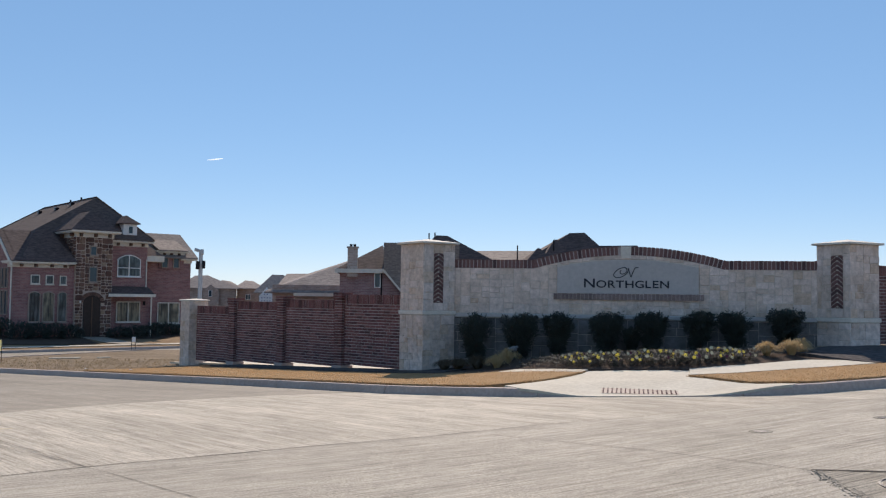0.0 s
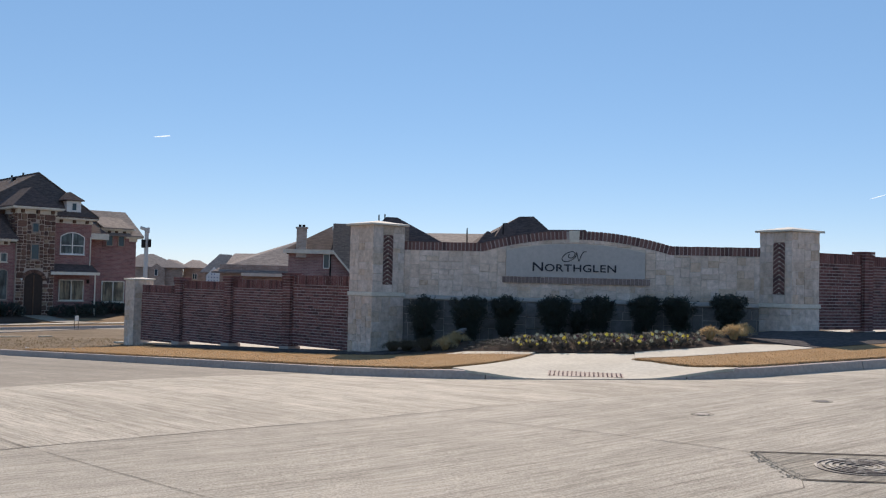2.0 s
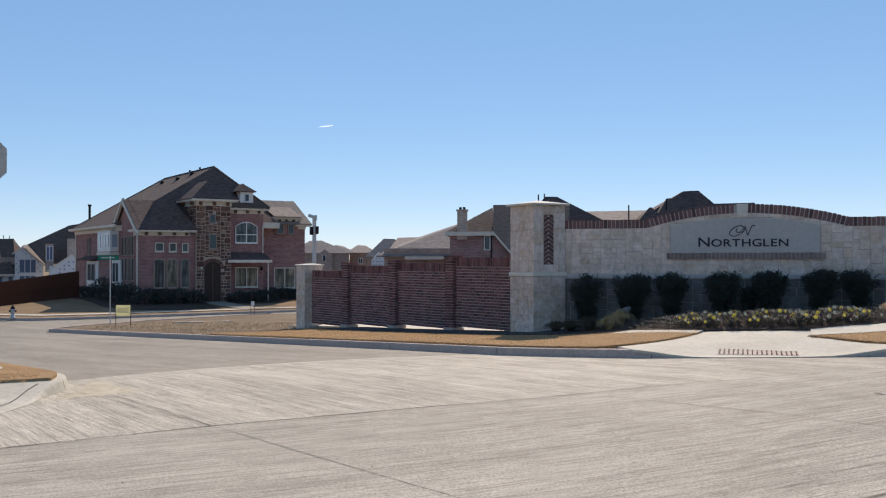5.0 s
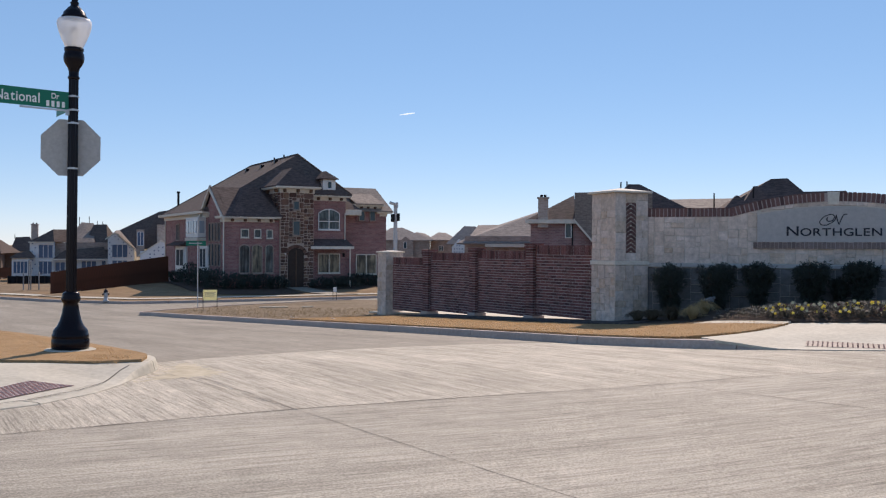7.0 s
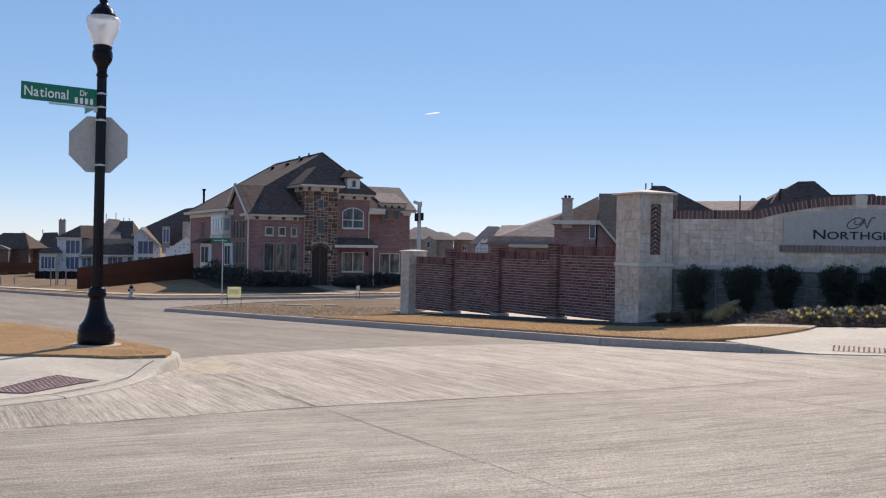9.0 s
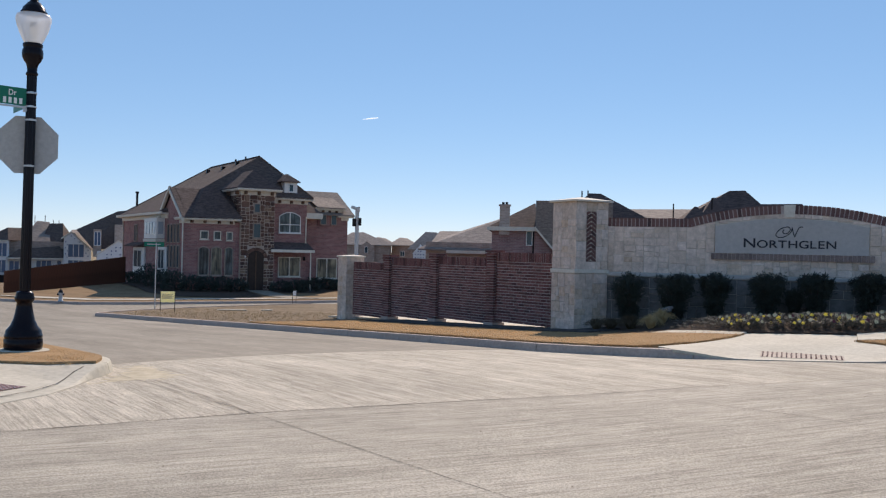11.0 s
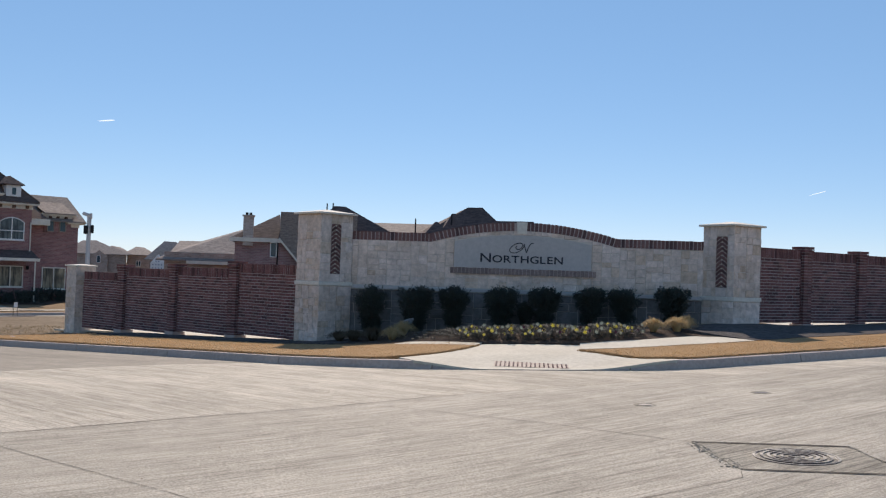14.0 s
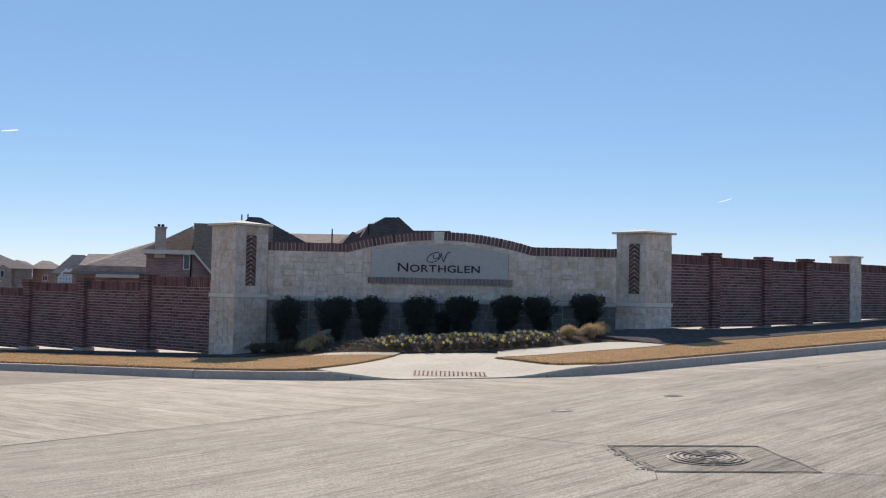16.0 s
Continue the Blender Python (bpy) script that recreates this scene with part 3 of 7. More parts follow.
def wall_top(x):
    """The wall's outline: level wings and a low crown."""
    u = abs(x + 0.03)
    return 2.03 + max(0.0, 0.262 - 0.083 * u * u)


sign_wall = thing("wall_sign", "pale limestone entrance wall with arched brick coping", "wall", WALL_M, kind="structure")
xs = [-3.62 + 7.24 * i / 96 for i in range(97)]
core = bmesh.new()
prism(core, [(-3.62, -0.2), (3.62, -0.2)] + [(x, wall_top(x) - 0.004) for x in reversed(xs)], -0.145, 0.14)
part("core", core, M_MORTAR, sign_wall)
band = part("ledge", boxed(-3.62, 3.62, -0.19, -0.12, 1.07, 1.15, bevel=0.012), M_SIGN, sign_wall, "smooth grey stone ledge")
rnd = random.Random(5)
stones = [s for s in ashlar(rnd, -3.6, 3.6, 1.155, 2.30, 0.155, 0.32) if s[2] < max(wall_top(s[0]), wall_top(s[1])) - 0.03]
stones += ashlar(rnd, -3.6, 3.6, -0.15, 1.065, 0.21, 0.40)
PANEL_L, PANEL_R, PANEL_B = -1.36, 1.28, 1.56


def panel_top(x):
    return 2.235 - 0.085 * (x + 0.04) ** 2 - 0.03


for x0, x1, z0, z1 in stones:
    xm = (x0 + x1) / 2
    if z0 > 1.5 and x0 < PANEL_R and x1 > PANEL_L:
        # stones stop at the sign panel's sides and crown
        if x0 < PANEL_L - 0.05:
            x1 = PANEL_L - 0.002
        elif x1 > PANEL_R + 0.05:
            x0 = PANEL_R + 0.002
        elif z1 > panel_top(xm) + 0.02:
            z0 = max(z0, max(panel_top(x0), panel_top(x1), panel_top(xm)) + 0.005)
        else:
            continue
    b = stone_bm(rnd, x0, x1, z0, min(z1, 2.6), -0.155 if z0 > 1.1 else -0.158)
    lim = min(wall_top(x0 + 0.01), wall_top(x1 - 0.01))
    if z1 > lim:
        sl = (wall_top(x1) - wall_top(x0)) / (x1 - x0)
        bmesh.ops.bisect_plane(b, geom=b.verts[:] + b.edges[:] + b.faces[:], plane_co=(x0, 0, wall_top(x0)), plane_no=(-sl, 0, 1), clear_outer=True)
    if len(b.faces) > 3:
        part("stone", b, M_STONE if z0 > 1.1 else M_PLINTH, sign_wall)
# brick soldiers along the top
s, pitch = -3.60, 0.0755
while s < 3.58:
    if not -0.17 < s + pitch / 2 < 0.05:
        tilt = math.atan2(wall_top(s + 0.06) - wall_top(s), 0.06)
        mm = Matrix.Translation((s, 0, wall_top(s))) @ Matrix.Rotation(-tilt, 4, "Y")
        part("brick", boxed(0.007, pitch - 0.007, -0.165 + rnd.uniform(-0.004, 0.004), 0.165, 0.004, 0.168 + rnd.uniform(-0.003, 0.003)), M_COPING, sign_wall, m=mm)
    s += pitch
cm = bmesh.new()
prism(cm, [(-3.6, 2.03)] + [(x, wall_top(x) + 0.155) for x in xs[1:-1]] + [(3.6, 2.03)] + [(x, wall_top(x) - 0.002) for x in reversed(xs[1:-1])], -0.1595, 0.155)
part("coping_mortar", cm, M_BMORT, sign_wall)
ks = bmesh.new()
prism(ks, [(-0.15, 2.24), (0.03, 2.24), (0.042, 2.462), (-0.162, 2.462)], -0.180, 0.168)
part("keystone", ks, M_CAST, sign_wall, "pale cast-stone keystone")
pn = bmesh.new()
px = [PANEL_L + (PANEL_R - PANEL_L) * i / 30 for i in range(31)]
prism(pn, [(PANEL_L, PANEL_B), (PANEL_R, PANEL_B)] + [(x, panel_top(x)) for x in reversed(px)], -0.172, -0.12)
sign_panel = part("sign_panel", pn, M_SIGN, sign_wall, "smooth grey arched sign panel")
s = -1.43
while s < 1.31:
    j = rnd.uniform(-0.004, 0.004)
    part("brick", boxed(s + 0.005, s + 0.069, -0.205 + j, -0.12, 1.44, 1.556 + j), M_LEDGE, sign_wall)
    s += 0.074
part("ledge_mortar", boxed(-1.425, 1.315, -0.195, -0.12, 1.445, 1.55), M_BMORT, sign_wall)


def lettering(text, x0, x1, z0, h, y, parent, mat, name="letter", shear=0.0, depth=0.012):
    """Raised letters, one mesh each, fitted between x0 and x1 with capital height h."""
    pos, made = 0.0, []
    for n, ch in enumerate(text):
        if ch == " ":
            pos += 0.3
            continue
        small = ch.islower()
        cu = bpy.data.curves.new("glyph", "FONT")
        cu.body = ch.upper() if small and text.isupper() is False and name == "letter" else ch
        cu.extrude, cu.shear = depth / 2, shear
        cu.size = 1.0 if not (small and name == "letter") else 0.80
        cu.offset = 0.010
        ob = bpy.data.objects.new("glyph", cu)
        scene.collection.objects.link(ob)
        me = bpy.data.meshes.new_from_object(ob.evaluated_get(bpy.context.evaluated_depsgraph_get()))
        bpy.data.objects.remove(ob)
        bpy.data.curves.remove(cu)
        co = np.array([v.co for v in me.vertices])
        w0, w1 = co[:, 0].min(), co[:, 0].max()
        made.append((me, pos - w0))
        pos += w1 - w0 + (0.02 if text[n:n + 2] == "rt" else 0.09)
    total = pos - 0.09
    kx, kz = (x1 - x0) / total, h / 0.70
    for me, off in made:
        me.materials.append(mat)
        part(name, me, mat, parent, m=Matrix.Translation((x0, y, z0)) @ Matrix.Diagonal((kx, 1, kz, 1)) @ Matrix.Translation((off, 0, 0)) @ Matrix.Rotation(math.pi / 2, 4, "X"))


lettering("Northglen", -0.85, 0.74, 1.675, 0.172, -0.176, sign_wall, M_LETTER)
part("underline", boxed(-0.04, 0.73, -0.171, -0.164, 1.622, 1.630), M_LETTER, sign_wall)
# the flourished monogram above the name
cu = bpy.data.curves.new("mono", "CURVE")
cu.dimensions, cu.bevel_depth, cu.bevel_resolution = "3D", 0.008, 2
for pts in ([(-0.10, 1.90), (-0.20, 1.865), (-0.285, 1.90), (-0.25, 1.985), (-0.14, 2.05), (-0.055, 2.045), (-0.06, 1.97), (-0.13, 1.935), (-0.17, 1.96), (-0.15, 2.01)],
            [(-0.09, 1.905), (-0.035, 1.96), (-0.01, 2.05)], [(-0.01, 2.05), (0.01, 1.95), (0.035, 1.875)], [(0.035, 1.875), (0.075, 1.98), (0.12, 2.055), (0.175, 2.06)]):
    sp = cu.splines.new("BEZIER")
    sp.bezier_points.add(len(pts) - 1)
    for bp, (x, z) in zip(sp.bezier_points, pts):
        bp.co, bp.handle_left_type, bp.handle_right_type = (x, -0.172, z), "AUTO", "AUTO"
ob = bpy.data.objects.new("mono", cu)
scene.collection.objects.link(ob)
me = bpy.data.meshes.new_from_object(ob.evaluated_get(bpy.context.evaluated_depsgraph_get()))
bpy.data.objects.remove(ob)
me.materials.clear()
me.materials.append(M_LETTER)
part("monogram", me, M_LETTER, sign_wall, "flourished script monogram")


# brick boundary walls: panels between brick piers, over an open gap at the ground
def brick_mesh(name, l, h, t):
    return mesh_of(boxed(0, l, -t, t, 0, h), name, M_BRICK)


BRICK_L, BRICK_H = 0.176, 0.0590
B_FULL = brick_mesh("brick", BRICK_L - 0.012, 1.0, 0.052)


def boundary_wall(name, label, m, face, panels, piers, end_s):
    """panels: (s0, s1, bottom, top) along local x; piers: (s, bottom, top). face: the street side of local y."""
    ob = thing(name, label, "wall", m, kind="structure")
    rest, count = bmesh.new(), 0
    rn = random.Random(name)
    for s0, s1, z0, z1 in panels:
        part("panel_core", boxed(s0, s1, -0.048, 0.048, z0, z1 - 0.004), M_BMORT, ob)
        rows = int((z1 - 0.2 - z0) / BRICK_H)
        hz = (z1 - 0.2 - z0) / rows
        for r in range(rows):
            x = s0 - (r % 2) * BRICK_L / 2
            while x < s1 - 0.02:
                a, b = max(x, s0), min(x + BRICK_L, s1)
                if b - a > 0.03:
                    if b - a > BRICK_L - 0.002 and count < 300:
                        part("brick", B_FULL, None, ob, m=Matrix.Translation((a + 0.006, rn.uniform(-0.003, 0.003), z0 + r * hz + 0.006)) @ Matrix.Diagonal((1, 1, hz - 0.012, 1)))
                        count += 1
                    else:
                        j = rn.uniform(-0.003, 0.003)
                        box(rest, a + 0.006, b - 0.006, -0.052 + j, 0.052 + j, z0 + r * hz + 0.006, z0 + (r + 1) * hz - 0.006)
                x += BRICK_L
        x = s0
        while x < s1 - 0.05:
            j = rn.uniform(-0.003, 0.003)
            box(rest, x + 0.0065, x + BRICK_H - 0.0065, -0.056 + j, 0.056 + j, z1 - 0.195, z1)
            x += BRICK_H
    for s, z0, z1 in piers:
        foot = max(p[2] for p in panels if min(abs(p[0] - s), abs(p[1] - s)) < 0.4)
        part("footing", boxed(s - 0.165, s + 0.165, -0.165, 0.165, z0, foot - 0.03, bevel=0.01), M_KERB, ob, "grey concrete footing under a brick pier")
        pr = part("brick_pier", boxed(s - 0.123, s + 0.123, -0.123, 0.123, z0, z1 - 0.03), M_BMORT, ob, "brick pier with a corbelled head")
        rows = int((z1 - z0) / BRICK_H)
        hz = (z1 - z0) / rows
        for r in range(rows):
            g = 0.024 if r >= rows - 2 else 0.012 if r == rows - 3 else 0.0
            for sx, sy in ((-1, -1), (1, -1), (1, 1), (-1, 1)):
                w = 0.130 + g
                q = (r % 2) * 0.05
                if sx * sy > 0:
                    box(rest, s + min(0, sx * w) + 0.004 - (0 if sx < 0 else -0.0), s + max(0, sx * w) - 0.004, sy * w - 0.05 if sy > 0 else -w, w if sy > 0 else -w + 0.05, z0 + r * hz + 0.005, z0 + (r + 1) * hz - 0.005)
                    box(rest, s + min(0, -sx * w) + 0.004, s + max(0, -sx * w) - 0.004, sy * w - 0.05 if sy > 0 else -w, w if sy > 0 else -w + 0.05, z0 + r * hz + 0.005, z0 + (r + 1) * hz - 0.005)
                else:
                    box(rest, sx * w - 0.05 + s if sx > 0 else s - w, s + w if sx > 0 else s - w + 0.05, -w + 0.055, w - 0.055, z0 + r * hz + 0.005, z0 + (r + 1) * hz - 0.005)
    tagged(part("bricks", rest, M_BRICK, ob), kind="stuff")
    return ob


boundary_wall("wall_brick_left", "dark red brick wall stepping down between brick piers", sized(PL.x, PL.y, LEFT_DIR), 1,
              [(0.36, 2.55, -0.01, 1.48), (2.79, 4.73, -0.08, 1.36), (4.97, 6.83, -0.17, 1.29), (7.07, 8.75, -0.265, 1.15)],
              [(2.67, -0.3, 1.53), (4.85, -0.35, 1.43), (6.95, -0.45, 1.37)], 9)
boundary_wall("wall_brick_right", "dark red brick wall between brick piers", sized(PR.x, PR.y, RIGHT_DIR), -1,
              [(0.36, 2.01, 0.69, 2.14), (2.25, 3.85, 0.68, 2.12), (4.09, 5.50, 0.70, 2.11), (5.74, 7.48, 0.745, 2.13), (7.95, 9.6, 0.81, 2.14), (9.9, 11.6, 0.86, 2.15)],
              [(2.13, 0.4, 2.21), (3.97, 0.4, 2.19), (5.62, 0.42, 2.2), (9.75, 0.5, 2.22)], 12)
q = PL + DL * 9.05 * U
pier("stone_pier", "small pale stone pier at the brick wall's end", q, LEFT_DIR - 90, -0.33, 1.30, 0.46, -0.62, None, "small stone piers")
q = PL + DL * 9.75 * U - NL * 0.58
pier("stone_pier", "small pale stone pier behind the brick wall", q, LEFT_DIR - 90, -0.3, 1.30, 0.46, -0.62, None, "small stone piers")
q = PR + DR * 7.71 * U - NR * 0.2
pier("stone_pier", "small pale stone pier between brick panels", q, RIGHT_DIR, 0.56, 2.33, 0.50, 0.60, None, "small stone piers")


# ---- houses ----
def brickwork(name, dark, light, mortar):
    m = material(name, light, 0.85, spec=0.2)
    tc = m.node_tree.nodes.new("ShaderNodeTexCoord")
    sep = m.node_tree.nodes.new("ShaderNodeSeparateXYZ")
    wire(m, tc.outputs["Object"], sep.inputs[0])
    add = m.node_tree.nodes.new("ShaderNodeMath")
    wire(m, sep.outputs["X"], add.inputs[0]), wire(m, sep.outputs["Y"], add.inputs[1])
    com = m.node_tree.nodes.new("ShaderNodeCombineXYZ")
    wire(m, add.outputs[0], com.inputs["X"]), wire(m, sep.outputs["Z"], com.inputs["Y"])
    b = node(m, "ShaderNodeTexBrick", Scale=1.0)
    b.inputs["Brick Width"].default_value, b.inputs["Row Height"].default_value, b.inputs["Mortar Size"].default_value = 0.25, 0.079, 0.008
    b.inputs["Color1"].default_value, b.inputs["Color2"].default_value, b.inputs["Mortar"].default_value = (*dark, 1), (*light, 1), (*mortar, 1)
    wire(m, com.outputs[0], b.inputs["Vector"])
    w = noise_of(m, tc.outputs["Object"], 1.2, 5, 0.65)
    paint(m, mix(m, 1.0, b.outputs["Color"], ramp(m, w, (0.3, (0.72, 0.72, 0.72)), (0.7, (1.12, 1.1, 1.08))), "MULTIPLY"))
    bump(m, b.outputs["Fac"], -0.3, 0.01)
    return m


def shingles(name, dark, light):
    m = material(name, light, 0.9, spec=0.15)
    v = coords(m, (1, 1, 1))
    course, fine, wide = noise_of(m, coords(m, (2.2, 2.2, 9)), 1.6, 3, 0.7), noise_of(m, v, 14, 4, 0.7), noise_of(m, v, 0.5, 4, 0.6)
    c = ramp(m, course, (0.35, dark), (0.65, light))
    c = mix(m, 0.7, c, mix(m, 1.0, c, ramp(m, fine, (0.3, (0.7, 0.7, 0.7)), (0.7, (1.15, 1.15, 1.15))), "MULTIPLY"))
    paint(m, mix(m, 0.6, c, mix(m, 1.0, c, ramp(m, wide, (0.3, (0.8, 0.8, 0.8)), (0.7, (1.1, 1.1, 1.1))), "MULTIPLY")))
    bump(m, course, 0.5, 0.03)
    return m


M_HBRICK = brickwork("house_brick", (0.235, 0.108, 0.104), (0.355, 0.174, 0.16), (0.37, 0.285, 0.265))
M_HBRICK2 = brickwork("tan_house_brick", (0.32, 0.235, 0.195), (0.46, 0.345, 0.29), (0.45, 0.39, 0.34))
M_ROOF = shingles("dark_shingles", (0.078, 0.055, 0.05), (0.15, 0.108, 0.097))
M_ROOF2 = shingles("brown_shingles", (0.083, 0.060, 0.053), (0.155, 0.116, 0.10))
M_PLUM = brickwork("plum_brick", (0.25, 0.145, 0.14), (0.37, 0.22, 0.21), (0.37, 0.30, 0.285))
M_BROWN = brickwork("brown_brick", (0.10, 0.067, 0.055), (0.165, 0.112, 0.093), (0.22, 0.18, 0.15))
# tan shingles paled further to hold the haze over distant roofs
M_ROOF4 = shingles("haze_lightened_shingles", (0.21, 0.174, 0.154), (0.34, 0.288, 0.258))
# sunlight put into colour: lighter shingles for roof planes seen lit
M_ROOF3 = shingles("sunlit_shingles", (0.185, 0.152, 0.132), (0.31, 0.26, 0.225))
M_CHIM = brickwork("pale_brick", (0.36, 0.29, 0.25), (0.50, 0.42, 0.37), (0.5, 0.45, 0.4))
M_TRIM = grainy("cream_trim", (0.62, 0.57, 0.48), (0.74, 0.69, 0.60), 6, 0.6, 0.1)
M_BRACKET = grainy("stained_timber", (0.10, 0.055, 0.035), (0.17, 0.10, 0.065), 8, 0.7)
M_WRAP = grainy("house_wrap", (0.68, 0.69, 0.70), (0.80, 0.81, 0.82), 5, 0.6, 0.1)
M_TAPE = material("blue_print", (0.10, 0.14, 0.25), 0.6)
M_WHITE = grainy("white_paint", (0.72, 0.71, 0.68), (0.80, 0.79, 0.76), 8, 0.5, 0.1)
M_FENCE = grainy("stained_cedar", (0.065, 0.026, 0.016), (0.14, 0.055, 0.032), 5, 0.8, 0.3, stretch=(6, 6, 0.6))
M_GLASS = material("window_glass", (0.035, 0.065, 0.08), 0.08, spec=0.35)
M_SCREEN = material("screened_window", (0.028, 0.034, 0.04), 0.6, spec=0.15)
# bluer panes for houses at bearings above 20 degrees
M_GLASSB = material("blue_window_glass", (0.06, 0.105, 0.19), 0.3, spec=0.5)
M_DULL = grainy("tan_window_paint", (0.30, 0.235, 0.195), (0.40, 0.325, 0.275), 8, 0.6, 0.1)


def draped(name, dark, light, gloss):
    """Window glass with folded drapes; mottled reflections are painted into its colour."""
    m = material(name, light, gloss, spec=0.4)
    folds, dim = noise_of(m, coords(m, (5.0, 5.0, 0.5)), 1.6, 3, 0.6), noise_of(m, coords(m), 1.1, 4, 0.6)
    c = ramp(m, folds, (0.38, dark), (0.62, light))
    paint(m, mix(m, 1.0, c, ramp(m, dim, (0.38, (0.35, 0.36, 0.38)), (0.6, (1.1, 1.05, 1.0))), "MULTIPLY"))
    return m


M_GLASSW = draped("drape_reflection_glass", (0.055, 0.055, 0.045), (0.30, 0.265, 0.185), 0.25)
M_GLASSD = draped("dim_window_glass", (0.02, 0.035, 0.04), (0.115, 0.155, 0.165), 0.15)
M_PALE = material("pale_blue_glass", (0.34, 0.40, 0.45), 0.2, spec=0.5)
M_DOOR = grainy("dark_door", (0.02, 0.013, 0.011), (0.05, 0.03, 0.024), 6, 0.4)


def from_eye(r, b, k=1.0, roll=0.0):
    """A plot r * k metres off on the bearing b (degrees to the left), its front square to that bearing, in units of k metres."""
    a = radians(b)
    return pose(-r * k * math.sin(a), r * k * math.cos(a), EYE * (1 - k), 0, 0, b) @ Matrix.Scale(k, 4)


def hull(*pts):
    bm = bmesh.new()
    vs = [bm.verts.new(p) for p in pts]
    out = bmesh.ops.convex_hull(bm, input=vs)
    bmesh.ops.delete(bm, geom=[g for g in out["geom_interior"] if isinstance(g, bmesh.types.BMVert)], context="VERTS")
    bmesh.ops.recalc_face_normals(bm, faces=bm.faces)
    return bm


def hip(x0, x1, y0, y1, z, rx0, rx1, ry0, ry1, rz0, rz1, eave=0.12):
    """A hipped roof with a thick eave; the ridge runs from (rx0, ry0, rz0) to (rx1, ry1, rz1)."""
    e = [(x, y, h) for x in (x0, x1) for y in (y0, y1) for h in (z, z + eave)]
    return hull(*e, (rx0, ry0, rz0), (rx1, ry1, rz1))


def window(parent, x0, x1, z0, z1, y, cols=1, rows=1, glass=None, trim=None, arch=0.0, sill=True, name="window"):
    """A framed window set on a wall that faces -y: frame, panes, glazing bars, sill."""
    glass, trim = glass or M_GLASS, trim or M_WHITE
    f = min(0.036, 0.07 * (x1 - x0))
    bm = bmesh.new()
    top = [(x0 + (x1 - x0) * i / 10, z1 + arch * (1 - (2 * i / 10 - 1) ** 2)) for i in range(11)]
    for (a, za), (b, zb) in zip(top, top[1:]):
        prism(bm, [(a, za - f), (b, zb - f), (b, zb + 0.02), (a, za + 0.02)], y - 0.05, y + 0.05)
    box(bm, x0 - 0.02, x0 + f, y - 0.05, y + 0.05, z0, z1)
    box(bm, x1 - f, x1 + 0.02, y - 0.05, y + 0.05, z0, z1)
    box(bm, x0, x1, y - 0.05, y + 0.05, z0 - 0.02, z0 + f)
    for i in range(1, cols):
        x = x0 + (x1 - x0) * i / cols
        box(bm, x - 0.03, x + 0.03, y - 0.045, y + 0.045, z0, z1 + arch * 0.9)
    for i in range(1, rows):
        z = z0 + (z1 - z0) * i / rows
        box(bm, x0, x1, y - 0.04, y + 0.04, z - 0.025, z + 0.025)
    w = part(name, bm, trim, parent)
    for i in range(cols):
        a, b = x0 + (x1 - x0) * i / cols, x0 + (x1 - x0) * (i + 1) / cols
        pb = bmesh.new()
        pts = [(a, z0), (b, z0)] + [(b + (a - b) * k / 6, z1 + arch * (1 - (2 * ((b + (a - b) * k / 6) - x0) / (x1 - x0) - 1) ** 2)) for k in range(7)]
        prism(pb, pts, y - 0.02, y + 0.01)
        part("pane", pb, glass, w)
    if sill:
        part("sill", boxed(x0 - 0.05, x1 + 0.05, y - 0.1, y + 0.02, z0 - 0.07, z0 - 0.02), trim, w)
    return w


def solid(parent, name, mat, *dims, label=""):
    return part(name, boxed(*dims), mat, parent, label)


# the large two-storey house across the side street, set at an angle to it; u runs along its front, v back
H = thing("house", "two-storey red brick house with a rubble stone entrance tower", "house", pose(-59.8 * math.sin(radians(20.92)), 59.8 * math.cos(radians(20.92)), 0, 0, 0, 40.92))
SIDE = Matrix.Rotation(-math.pi / 2, 4, "Z")


def side_window(parent, v0, v1, z0, z1, u, *rest, **more):
    """A window on a wall that faces -u."""
    w = window(parent, -v1, -v0, z0, z1, u, *rest, **more)
    w.matrix_basis = SIDE
    return w


def eaves(parent, u0, u1, v0, v1, z0, z1, out=0.33, brackets=(), side_brackets=()):
    """A cream frieze round a block, a projecting gutter above it and timber brackets below."""
    bm = bmesh.new()
    box(bm, u0 - 0.05, u1 + 0.05, v0 - 0.05, v1, z0, z1 - 0.1)
    box(bm, u0 - out, u1 + out, v0 - out, v1, z1 - 0.12, z1 - 0.02)
    box(bm, u0 - out - 0.05, u1 + out + 0.05, v0 - out - 0.05, v1 - 0.01, z1 - 0.07, z1 + 0.02)
    c = part("cornice", bm, M_TRIM, parent, "cream-painted frieze")
    for x in brackets:
        part("bracket", boxed(x - 0.075, x + 0.075, v0 - out * 0.8, v0 - 0.03, z0 + 0.03, z1 - 0.13, bevel=0.02), M_BRACKET, c)
    for y in side_brackets:
        part("bracket", boxed(u0 - out * 0.8, u0 - 0.03, y - 0.075, y + 0.075, z0 + 0.03, z1 - 0.13, bevel=0.02), M_BRACKET, c)
    return c


